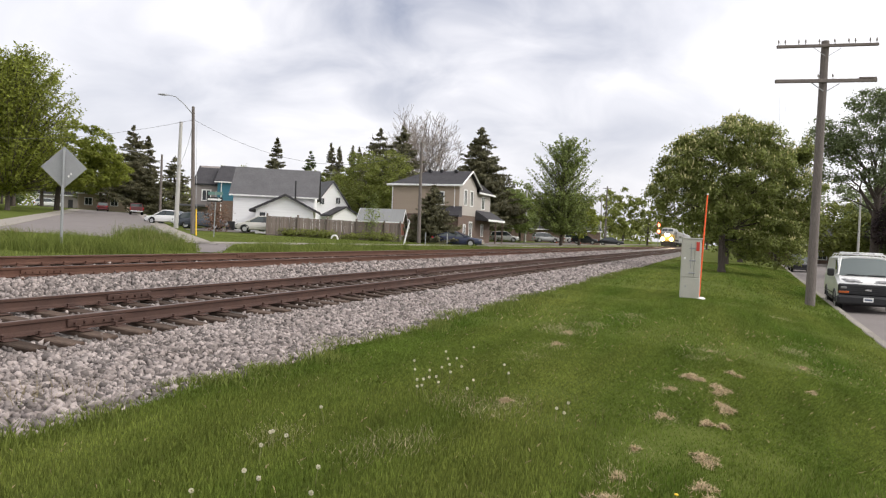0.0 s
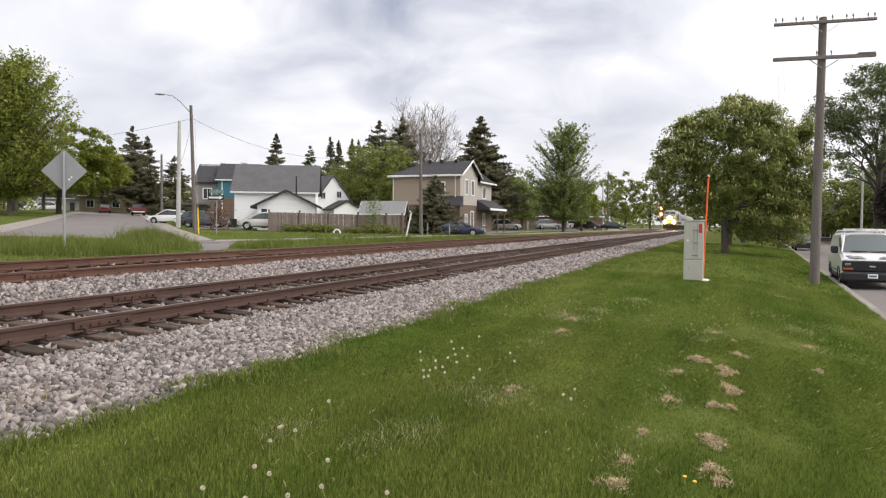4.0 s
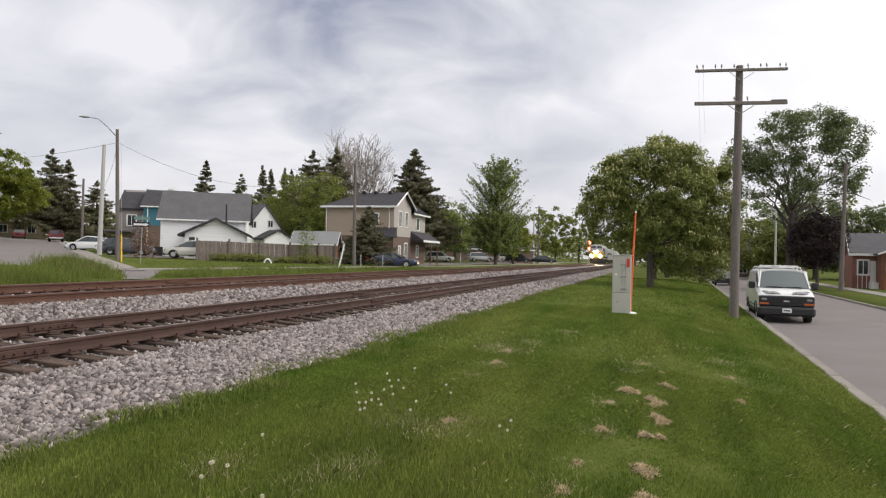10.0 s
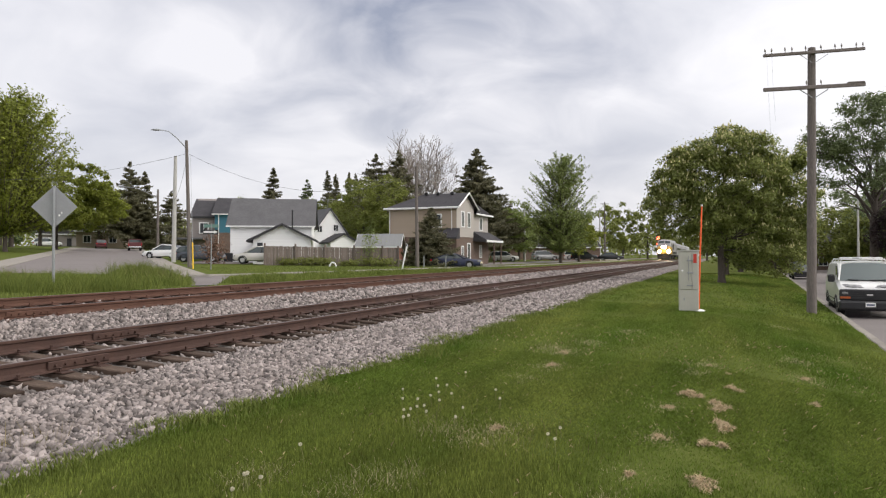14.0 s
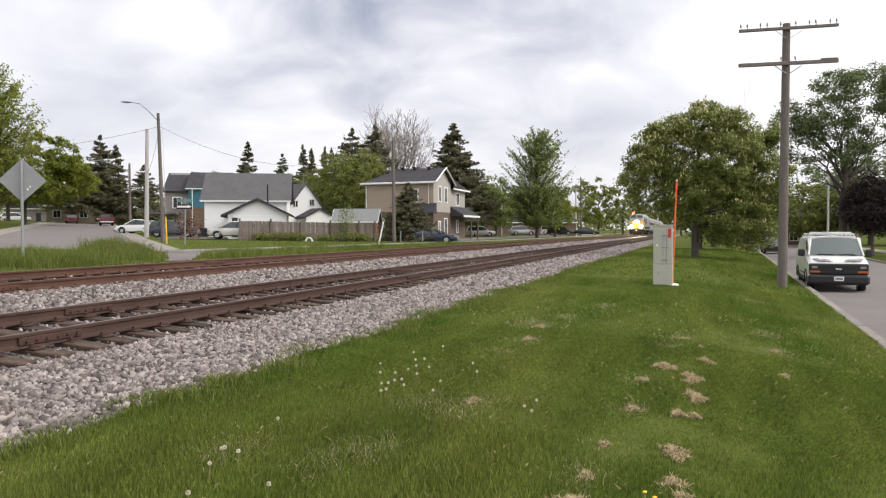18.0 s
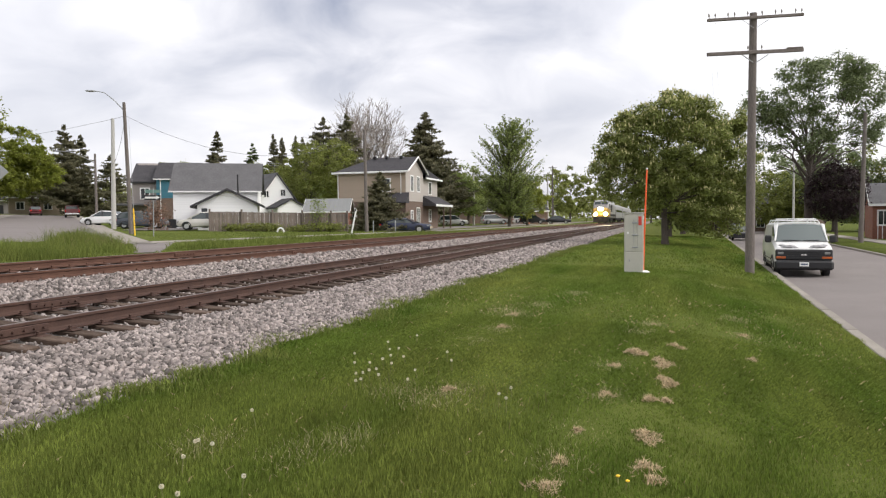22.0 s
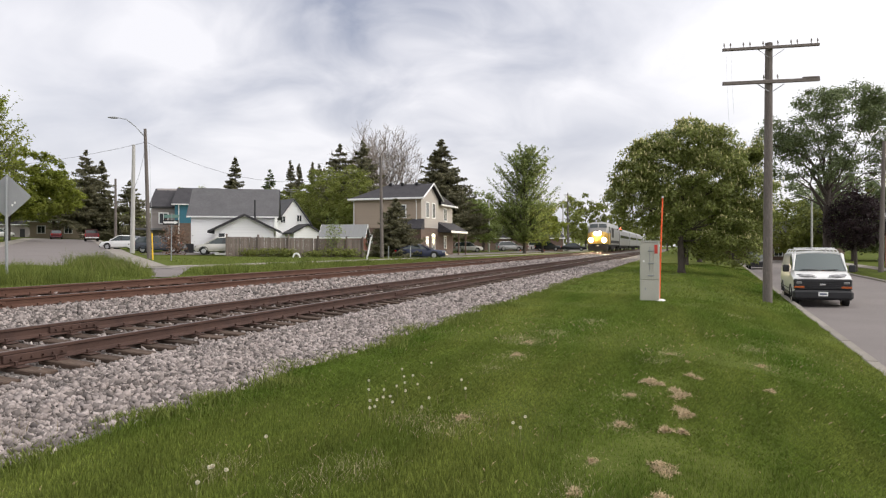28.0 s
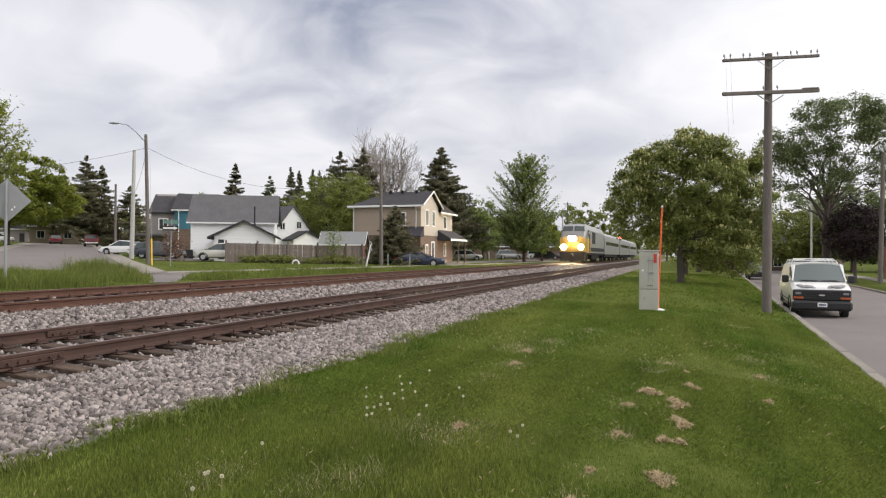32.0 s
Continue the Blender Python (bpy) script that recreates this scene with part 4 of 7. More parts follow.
M_CABLE = mat("weathered_cable", (0.11, 0.11, 0.115), 0.7, var=0.1, bump=0)
M_INS = mat("insulator_glass", (0.22, 0.2, 0.18), 0.3, var=0.1, bump=0)


def telegraph_pole(x, y, h, rz):
    th = thing("telegraph_pole", x, y, ground_z(x, y) - 0.02, rz, "old grey wooden telegraph pole with two crossarms", "utility pole")
    part("pole", lean_tube(h, 0.165, 0.125, 12, (0.06, 0.0)), M_CREO, th)
    ins = insulator().mesh("insulator", M_INS)
    for z, thick, tilt in ((h - 0.2, 0.05, -4.8), (h - 1.42, 0.062, -3.8)):
        arm = part("crossarm", Shape().box((-1.82, -0.05, -thick), (1.82, 0.05, thick), 0.012), M_CREO, th)
        arm.matrix_basis = pose(0.05, -0.18, z, 0, tilt, 0)
        if z > h - 1:
            for q in (-1.75, -1.52, -1.04, -0.8, -0.3, 0.26, 0.76, 1.0, 1.52, 1.76):
                o = part("insulator", ins, M_INS, arm)
                o.matrix_basis = pose(q, 0, thick - 0.005, 0, random.uniform(-6, 6), 0)
        else:
            for q in (-0.28, 0.25):
                o = part("insulator", ins, M_INS, arm)
                o.matrix_basis = pose(q, 0, thick - 0.005, 0, random.uniform(-6, 6), 0)
            part("block", Shape().box((1.2, -0.06, thick - 0.005), (1.8, 0.06, thick + 0.05), 0.01), M_CREO, arm)
        part("brace", Shape().tube([(-0.5, -0.15, z - thick), (-0.02, -0.16, z - 0.36)], 0.018 if z < h - 1 else 0.01, 5), M_GALV, th)
        part("brace", Shape().tube([(0.55, -0.15, z - thick), (0.08, -0.16, z - 0.36)], 0.018 if z < h - 1 else 0.01, 5), M_GALV, th)
    for q, l in ((-1.66, 3.0), (-1.48, 2.6)):
        part("loose_wire", Shape().tube([(q, -0.2, h - 0.2), (q + 0.04, -0.2, h - 1.4), (q + 0.12, -0.2, h - l)], 0.003, 4), M_GALV, th)
    return th


def cabinet(x, y, rz):
    z = ground_z(x, y) - 0.03
    th = thing("relay_cabinet", x, y, z, rz, "pale grey steel railway relay cabinet on the grass", "cabinet")
    H, W, D = 1.76, 0.55, 0.46
    part("body", Shape().box((-W / 2, -D / 2, 0), (W / 2, D / 2, H), 0.015), M_CAB, th)
    part("roof", Shape().box((-W / 2 - 0.025, -D / 2 - 0.03, H), (W / 2 + 0.025, D / 2 + 0.03, H + 0.035), 0.012), M_CAB, th)
    part("base", Shape().box((-W / 2 - 0.04, -D / 2 - 0.04, -0.1), (W / 2 + 0.04, D / 2 + 0.04, 0.03), 0.01), M_CONC, th)
    dr = part("door", Shape().box((-W / 2 + 0.02, -D / 2 - 0.022, 0.66), (0.08, -D / 2 - 0.002, H - 0.03), 0.006), M_CAB, th)
    part("handle", Shape().tube([(0.0, -D / 2 - 0.045, 0.9), (0.0, -D / 2 - 0.045, 1.62)], 0.009, 6), M_GALV, dr)
    for q in (0.76, 1.12, 1.48):
        part("hinge", Shape().box((-0.05, -D / 2 - 0.05, q), (0.13, -D / 2 - 0.02, q + 0.035), 0.006), M_GALV, dr)
    part("lower_panel", Shape().box((-W / 2 + 0.02, -D / 2 - 0.018, 0.05), (W / 2 - 0.02, -D / 2 - 0.002, 0.63), 0.006), M_CAB, th)
    part("side_panel", Shape().box((0.095, -D / 2 - 0.02, 0.66), (W / 2 - 0.02, -D / 2 - 0.002, H - 0.03), 0.006), M_CAB, th)
    part("warning_label", Shape().box((0.13, -D / 2 - 0.026, H - 0.34), (0.22, -D / 2 - 0.0205, H - 0.08), 0.002), M_RED, th, "faded red warning label")
    part("vent", Shape().ball((-0.17, -D / 2 - 0.015, 1.2), 0.035, 10, 6, (1, 0.4, 1)), M_WHITE, th)
    part("latch", Shape().box((-0.14, -D / 2 - 0.03, 0.35), (-0.11, -D / 2 - 0.015, 0.42), 0.004), M_GALV, th)
    return th


def marker_post(x, y, h):
    z = ground_z(x, y)
    th = thing("marker_post", x, y, z - 0.02, 0, "tall thin orange fibreglass snow marker beside the cabinet", "marker post")
    part("rod", Shape().tube([(0, 0, -0.1), (0.05, 0, h * 0.5), (0.11, 0, h)], [0.028, 0.026, 0.022], 8), M_ORANGE, th)
    part("cap", Shape().tube([(0.11, 0, h), (0.112, 0, h + 0.05)], 0.03, 8), M_WHITE, th)
    part("footing", Shape().ball((0.03, -0.05, 0.03), 0.16, 9, 5, (1.0, 0.7, 0.4)), M_WHITE, th, "crumpled white wrapping at the foot")


def wire(name, a, b, sag, r, label):
    pts = []
    a, b = Vector(a), Vector(b)
    for i in range(15):
        t = i / 14
        p = a.lerp(b, t)
        pts.append((p.x, p.y, p.z - 4 * sag * t * (1 - t)))
    return single(name, Shape().tube(pts, r, 4, caps=False), M_CABLE, label, "cable")


def street_lamp(x, y, h, arm, rz, material, label, lean=(0, 0), name="street_lamp", arm_z=None, bases=(0.15, 0.1)):
    th = thing(name, x, y, ground_z(x, y) - 0.02, rz, label, "street lamp")
    part("pole", lean_tube(h, bases[0], bases[1], 10, lean), material, th)
    az = arm_z or h - 0.5
    rise = 1.25
    part("arm", Shape().tube([(lean[0], lean[1], az), (lean[0] - arm * 0.36, lean[1], az + rise * 0.56), (lean[0] - arm * 0.68, lean[1], az + rise * 0.93), (lean[0] - arm, lean[1], az + rise)], [0.035, 0.033, 0.03, 0.03], 7), M_GALV, th)
    hd = Shape().loft([[(lean[0] - arm + p, lean[1] + w * a, az + rise + q * b) for a, b in ((-1, 0), (-0.7, 1), (0.7, 1), (1, 0), (0.6, -1), (-0.6, -1))] for p, w, q in ((0.05, 0.04, 0.03), (-0.15, 0.12, 0.06), (-0.4, 0.13, 0.06), (-0.62, 0.05, 0.03))])
    part("lamp_head", hd, M_GALV, th)
    return th


def diamond_sign(x, y, zc, side, rz):
    z = ground_z(x, y)
    th = thing("road_sign", x, y, z, rz, "back of a grey diamond road sign on a steel post", "road sign")
    part("post", Shape().tube([(0, 0, -0.2), (0.0, 0, zc - z + side * 0.62)], 0.045, 8), M_GALV, th)
    m = pose(0, 0.06, zc - z, 0, 45, 0)
    part("plate", Shape().box((-side / 2, -0.004, -side / 2), (side / 2, 0.004, side / 2), 0.002, m), M_SIGNBACK, th)
    part("rib", Shape().box((-0.03, 0.03, zc - z - side * 0.6), (0.03, 0.055, zc - z + side * 0.6), 0.006), M_GALV, th)
    for q, r in ((0.12, 0.05), (0.2, 0.035)):
        part("sticker", Shape().box((q, 0.048, zc - z - 0.42 + q), (q + r, 0.054, zc - z - 0.36 + q), 0.001), M_WHITE, th, "torn white sticker")


M_SIGNBACK = mat("sign_back_aluminium", (0.30, 0.305, 0.315), 0.55, 0.3, var=0.1, scale=4, bump=0.05)

# ---- vehicles ----


def paint(name, c, metal=0.2):
    return mat(name, c, 0.32, metal, var=0.05, scale=1.5, bump=0, coat=0.6)


P_WHITE = paint("white_car_paint", (0.72, 0.72, 0.71), 0)
P_BLUE = paint("navy_car_paint", (0.008, 0.014, 0.045))
P_SILVER = paint("silver_car_paint", (0.42, 0.42, 0.42), 0.4)
P_GREY = paint("grey_car_paint", (0.045, 0.055, 0.07))
P_RED = paint("red_car_paint", (0.105, 0.016, 0.02))
P_BEIGE = paint("pale_car_paint", (0.52, 0.50, 0.46))
P_BLACK = paint("black_car_paint", (0.015, 0.016, 0.02))
CAR_KINDS = {
    # length, width, body stations (x, zlo, zhi), cabin stations (x, zbase, ztop, half width bottom, half width top), wheel x, wheel r
    "sedan": (4.7, 1.8, ((-2.35, 0.42, 0.72), (-2.25, 0.3, 0.86), (-1.5, 0.22, 0.93), (0.6, 0.2, 0.92), (1.0, 0.2, 0.9), (2.1, 0.24, 0.76), (2.33, 0.36, 0.62)), ((-1.75, 0.9, 0.93), (-0.95, 0.9, 1.36), (0.1, 0.9, 1.43), (0.35, 0.9, 1.4), (1.2, 0.88, 0.92)), 1.4, 0.32),
    "coupe": (4.75, 1.88, ((-2.37, 0.42, 0.74), (-2.28, 0.3, 0.93), (-1.5, 0.22, 0.98), (0.4, 0.2, 0.95), (0.9, 0.2, 0.94), (2.2, 0.24, 0.8), (2.37, 0.36, 0.66)), ((-1.9, 0.95, 0.98), (-0.9, 0.93, 1.32), (-0.2, 0.93, 1.38), (0.15, 0.93, 1.34), (1.05, 0.92, 0.95)), 1.38, 0.35),
    "suv": (4.7, 1.88, ((-2.33, 0.5, 0.85), (-2.28, 0.36, 1.02), (-1.5, 0.28, 1.05), (0.8, 0.26, 1.05), (1.15, 0.26, 1.02), (2.15, 0.3, 0.92), (2.34, 0.42, 0.75)), ((-2.25, 1.0, 1.05), (-1.95, 1.0, 1.64), (-0.4, 1.0, 1.72), (0.3, 1.0, 1.68), (1.25, 1.0, 1.04)), 1.38, 0.37),
    "hatch": (4.2, 1.76, ((-2.05, 0.45, 0.8), (-2.0, 0.32, 0.94), (-1.4, 0.24, 0.97), (0.7, 0.22, 0.96), (1.05, 0.22, 0.94), (1.9, 0.26, 0.82), (2.08, 0.38, 0.66)), ((-1.98, 0.92, 0.97), (-1.6, 0.92, 1.4), (-0.3, 0.92, 1.5), (0.2, 0.92, 1.46), (1.2, 0.92, 0.95)), 1.27, 0.32),
}


def wheel_mesh():
    ty = Shape().loft([[(r * math.cos(a), y, r * math.sin(a)) for a in [2 * math.pi * k / 20 for k in range(20)]] for r, y in ((0.6, -0.5), (0.93, -0.5), (1.0, -0.38), (1.0, 0.38), (0.93, 0.5), (0.6, 0.5))], caps=False)
    ty.smooth = True
    rim = Shape().loft([[(r * math.cos(a), y, r * math.sin(a)) for a in [2 * math.pi * k / 20 for k in range(20)]] for r, y in ((0.62, -0.46), (0.58, -0.36), (0.12, -0.42), (0.02, -0.44), (0.02, 0.44), (0.12, 0.42), (0.58, 0.36), (0.62, 0.46))])
    return ty.mesh("tyre", M_TYRE), rim.mesh("rim", M_RIM)


TYRE, RIM = wheel_mesh()


def wheels(th, xs, half, r, w=0.22):
    for xw in xs:
        for sgn in (-1, 1):
            wh = part("wheel", TYRE, M_TYRE, th)
            wh.matrix_basis = Matrix.LocRotScale((xw, sgn * (half - w * 0.5 - 0.01), r), None, (r, w, r))
            part("rim", RIM, M_RIM, wh)


def car(kind, x, y, rz, pm, label, z=None):
    L, W, body, cab, wx, wr = CAR_KINDS[kind]
    hw = W / 2
    z = ground_z(x, y) if z is None else z
    th = thing("car", x, y, z, rz, label, "car", "parked cars")

    def ring(xs, lo, hi):
        t = 1 - 0.22 * max(0, abs(xs) / (L / 2) - 0.8) / 0.2
        return [(xs, a * hw * t, lo + (hi - lo) * b) for a, b in ((-0.8, 0), (-0.98, 0.12), (-1, 0.45), (-0.97, 0.8), (-0.86, 1), (0.86, 1), (0.97, 0.8), (1, 0.45), (0.98, 0.12), (0.8, 0))]
    sh = Shape().loft([ring(*b) for b in body])
    sh.smooth = True
    part("body", sh, pm, th)

    def cring(xs, zb, zt):
        return [(xs, a * hw, zb + (zt - zb) * b) for a, b in ((-0.9, 0), (-0.72, 0.92), (-0.6, 1), (0.6, 1), (0.72, 0.92), (0.9, 0))]
    part("rear_window", Shape().loft([cring(*c) for c in [q[:3] for q in cab[:2]]], closed=False, caps=False), M_CARGLASS, th)
    part("windscreen", Shape().loft([cring(*c) for c in [q[:3] for q in cab[-2:]]], closed=False, caps=False), M_CARGLASS, th, "dark reflective windscreen")
    for sgn in (0, 4):
        part("side_window", Shape().loft([cring(*c)[sgn:sgn + 2] for c in [q[:3] for q in cab[1:-1]]], closed=False, caps=False), M_CARGLASS, th)
    rf = Shape().loft([[(c[0], a * hw, c[2] + b) for a, b in ((-0.735, -0.05), (-0.66, 0.012), (0, 0.03), (0.66, 0.012), (0.735, -0.05))] for c in cab[1:-1]], closed=False, caps=False)
    rf.smooth = True
    part("roof", rf, pm, th)
    for sgn in (-1, 1):
        for (a, b) in ((cab[0], cab[1]), (cab[-1], cab[-2])):
            part("pillar", Shape().tube([(a[0], sgn * hw * 0.9, a[1]), (b[0], sgn * hw * 0.725, b[2] - 0.03)], 0.045, 6), pm, th)
        mx = (cab[1][0] + cab[-1][0]) / 2 - 0.1
        part("pillar", Shape().tube([(mx, sgn * hw * 0.905, 0.95), (mx - 0.05, sgn * hw * 0.735, cab[2][2] - 0.06)], 0.04, 6), M_DARK, th)
        part("headlight", Shape().box((L / 2 - 0.28, sgn * hw * 0.55, 0.60), (L / 2 - 0.09, sgn * hw * 0.86, 0.74), 0.03), M_LAMP, th)
        part("tail_light", Shape().box((-L / 2 + 0.03, sgn * hw * 0.55, 0.68), (-L / 2 + 0.2, sgn * hw * 0.86, 0.86), 0.03), M_REDLENS, th)
        part("wing_mirror", Shape().box((cab[-1][0] - 0.35, sgn * hw * 0.95, 0.95), (cab[-1][0] - 0.2, sgn * hw * 1.12, 1.06), 0.02), pm, th)
        for xw in (-wx, wx):
            part("wheel_arch", Shape().tube([(xw + 1.12 * wr * math.cos(q), sgn * (hw - 0.015), wr + 1.12 * wr * math.sin(q)) for q in [math.pi * k / 8 for k in range(9)]], 0.035, 5), M_DARK, th)
    part("bumper", Shape().box((L / 2 - 0.2, -hw * 0.8, 0.26), (L / 2 + 0.02, hw * 0.8, 0.42), 0.04), M_DARK, th)
    part("rear_bumper", Shape().box((-L / 2 - 0.02, -hw * 0.8, 0.3), (-L / 2 + 0.2, hw * 0.8, 0.48), 0.04), pm, th)
    wheels(th, (-wx, wx), hw, wr)
    return th


def pickup(x, y, rz, pm, label):
    th = thing("pickup_truck", x, y, ground_z(x, y), rz, label, "pickup truck", "parked cars")
    hw = 0.95
    part("body", Shape().box((-2.7, -hw, 0.45), (2.7, hw, 1.02), 0.08), pm, th)
    part("bed_side", Shape().box((-2.7, -hw, 1.0), (-0.5, -hw + 0.1, 1.22), 0.03), pm, th)
    part("bed_side", Shape().box((-2.7, hw - 0.1, 1.0), (-0.5, hw, 1.22), 0.03), pm, th)
    part("tailgate", Shape().box((-2.72, -hw, 0.7), (-2.64, hw, 1.22), 0.02), pm, th)
    cabs = Shape().loft([[(a, s * hw * w, zz) for s, w, zz in ((-1, 0.95, 1.0), (-1, 0.8, t), (1, 0.8, t), (1, 0.95, 1.0))] for a, t in ((-0.55, 1.68), (0.9, 1.72), (1.6, 1.06))])
    part("cab_glass", cabs, M_CARGLASS, th, "dark tinted glass")
    part("roof", Shape().box((-0.6, -0.78, 1.66), (0.95, 0.78, 1.76), 0.04), pm, th)
    for s in (-1, 1):
        part("pillar", Shape().tube([(-0.57, s * 0.9, 1.0), (-0.57, s * 0.77, 1.7)], 0.06, 6), pm, th)
        part("pillar", Shape().tube([(0.3, s * 0.9, 1.0), (0.3, s * 0.77, 1.7)], 0.05, 6), pm, th)
        part("tail_light", Shape().box((-2.735, s * 0.8, 0.75), (-2.68, s * 0.93, 1.05), 0.01), M_REDLENS, th)
    part("rear_bumper", Shape().box((-2.85, -0.9, 0.45), (-2.68, 0.9, 0.62), 0.03), M_CHROME, th)
    wheels(th, (-1.65, 1.75), hw, 0.38, 0.26)


def van(x, y, z, rz):
    """A full-size work van; local x is forward."""
    th = thing("work_van", x, y, z, rz, "white work van with a black grille and a roof rack", "van")
    hw = 1.0
    # side section: hood, windscreen line, roof
    st = ((-2.85, 0.55, 2.0), (-2.8, 0.42, 2.06), (0.7, 0.42, 2.1), (1.25, 0.42, 2.05))

    def ring(xs, lo, hi):
        return [(xs, a * hw, z0) for a, z0 in ((-0.93, lo), (-1.0, lo + 0.18), (-1.0, 1.15), (-0.94, 1.45), (-0.86, hi - 0.12), (-0.74, hi - 0.02), (0, hi + 0.02), (0.74, hi - 0.02), (0.86, hi - 0.12), (0.94, 1.45), (1.0, 1.15), (1.0, lo + 0.18), (0.93, lo))]
    sh = Shape().loft([ring(*q) for q in st])
    sh.smooth = True
    part("body", sh, P_WHITE, th)
    fr = Shape().loft([[(xs, a * hw * w, z0) for a, z0 in ((-0.97, 0.42), (-1.0, 0.6), (-1.0, zb - 0.1), (-0.9, zb), (0, zb + 0.03), (0.9, zb), (1.0, zb - 0.1), (1.0, 0.6), (0.97, 0.42))] for xs, zb, w in ((1.0, 1.42, 1.0), (1.75, 1.36, 1.0), (2.3, 1.22, 0.985), (2.55, 1.12, 0.97), (2.62, 1.0, 0.96))])
    fr.smooth = True
    part("front_body", fr, P_WHITE, th)
    ws = Shape().loft([[(1.83, -0.92, 1.345), (1.89, -0.5, 1.375), (1.91, 0, 1.385), (1.89, 0.5, 1.375), (1.83, 0.92, 1.345)], [(1.22, -0.77, 1.99), (1.27, -0.4, 2.015), (1.28, 0, 2.025), (1.27, 0.4, 2.015), (1.22, 0.77, 1.99)]], closed=False, caps=False)
    ws.smooth = True
    part("windscreen", ws, M_WSCREEN, th, "windscreen with the sky's reflection put into its grey-green colour")
    # cab sides with windows
    for s in (-1, 1):
        part("door_frame", Shape().prism(((0.72, 1.3), (1.82, 1.34), (1.22, 1.99), (0.72, 2.03)), s * 0.84, s * 0.9, 1), P_WHITE, th)
        part("side_window", Shape().prism(((0.78, 1.38), (1.64, 1.4), (1.17, 1.89), (0.78, 1.92)), s * 0.9, s * 0.925, 1), M_CARGLASS, th)
        part("wing_mirror", Shape().box((1.45, s * 1.02, 1.3), (1.61, s * 1.26, 1.58), 0.04), M_DARK, th, "black wing mirror")
        part("pillar", Shape().tube([(1.84, s * 0.92, 1.36), (1.22, s * 0.79, 2.01)], 0.034, 6), P_WHITE, th)
        part("headlight", Shape().box((2.55, s * 0.68, 0.87), (2.685, s * 0.9, 0.985), 0.03), M_DULL, th, "clouded headlight")
        part("turn_signal", Shape().box((2.55, s * 0.60, 0.71), (2.68, s * 0.955, 0.815), 0.025), M_AMBER, th, "amber turn signal")
        part("wiper", Shape().tube([(1.93, s * 0.06, 1.39), (1.86, s * 0.62, 1.405)], 0.012, 4), M_DARK, th)
        part("hood_patch", Shape().ball((2.42, s * 0.5, 1.165), 0.26, 12, 6, (0.62, 1.15, 0.3)).ball((2.28, s * 0.72, 1.215), 0.16, 10, 5, (0.8, 0.9, 0.25)).ball((2.5, s * 0.27, 1.13), 0.12, 10, 5, (0.6, 1.3, 0.3)), P_PATCH, th, "bare grey patch of worn paint")
        part("side_stripe", Shape().box((-2.6, s * 1.0, 0.62), (1.1, s * 1.012, 0.66), 0.003), M_DARK, th)
    part("grille", Shape().box((2.5, -0.97, 0.66), (2.668, 0.97, 1.07), 0.04), M_DARK, th, "black plastic grille")
    for q in (0.76, 0.83, 0.9, 0.97):
        part("grille_bar", Shape().box((2.655, -0.58, q - 0.012), (2.68, 0.58, q + 0.012), 0.004), M_DARK, th)
    part("badge", Shape().box((2.68, -0.1, 0.835), (2.69, 0.1, 0.895), 0.004), M_CHROME, th, "plain silver badge")
    part("bumper", Shape().box((2.35, -1.0, 0.30), (2.8, 1.0, 0.66), 0.08), M_DARK, th, "black front bumper")
    pl = part("number_plate", Shape().box((2.8, -0.16, 0.44), (2.81, 0.16, 0.6), 0.004), M_WHITE, th)
    part("plate_bar", Shape().box((2.811, -0.12, 0.49), (2.813, 0.12, 0.55), 0.0005), M_GREYBAR, pl, "plain grey bar of lettering")
    part("sill", Shape().box((-2.8, -0.98, 0.34), (2.2, 0.98, 0.5), 0.04), M_DARK, th)
    for xw in (-1.75, 1.75):
        for s in (-1, 1):
            part("wheel_arch", Shape().tube([(xw + 0.44 * math.cos(q), s * 0.99, 0.37 + 0.44 * math.sin(q)) for q in [math.pi * k / 8 for k in range(9)]], 0.045, 5), M_DARK, th)
    wheels(th, (-1.75, 1.75), 0.99, 0.37, 0.25)
    # roof rack with ladders
    rack = part("roof_rack", Shape().tube([(-2.6, -0.7, 2.16), (0.9, -0.7, 2.16)], 0.025, 6).tube([(-2.6, 0.7, 2.16), (0.9, 0.7, 2.16)], 0.025, 6), M_WHITE, th)
    for xq in (-2.4, -1.3, -0.2, 0.8):
        part("rack_bar", Shape().tube([(xq, -0.78, 2.06), (xq, -0.7, 2.15), (xq, 0.7, 2.15), (xq, 0.78, 2.06)], 0.02, 6), M_WHITE, rack)
    for s in (-0.45, -0.1, 0.3, 0.55):
        part("ladder_rail", Shape().box((-2.7, s - 0.04, 2.17), (1.25, s + 0.04, 2.24), 0.015), M_WHITE, rack, "pale ladder rail")
    for i in range(12):
        part("rung", Shape().tube([(-2.5 + 0.3 * i, -0.45, 2.2), (-2.5 + 0.3 * i, -0.1, 2.2)], 0.015, 5), M_GALV, rack)


M_DULL = mat("clouded_lens", (0.2, 0.2, 0.195), 0.3, var=0.2, scale=12, bump=0)
P_PATCH = mat("worn_primer", (0.2, 0.2, 0.21), 0.7, var=0.3, scale=9, second=(0.45, 0.45, 0.45), bump=0.1)
M_GREYBAR = mat("plate_lettering", (0.12, 0.14, 0.2), 0.6, var=0.05, bump=0)

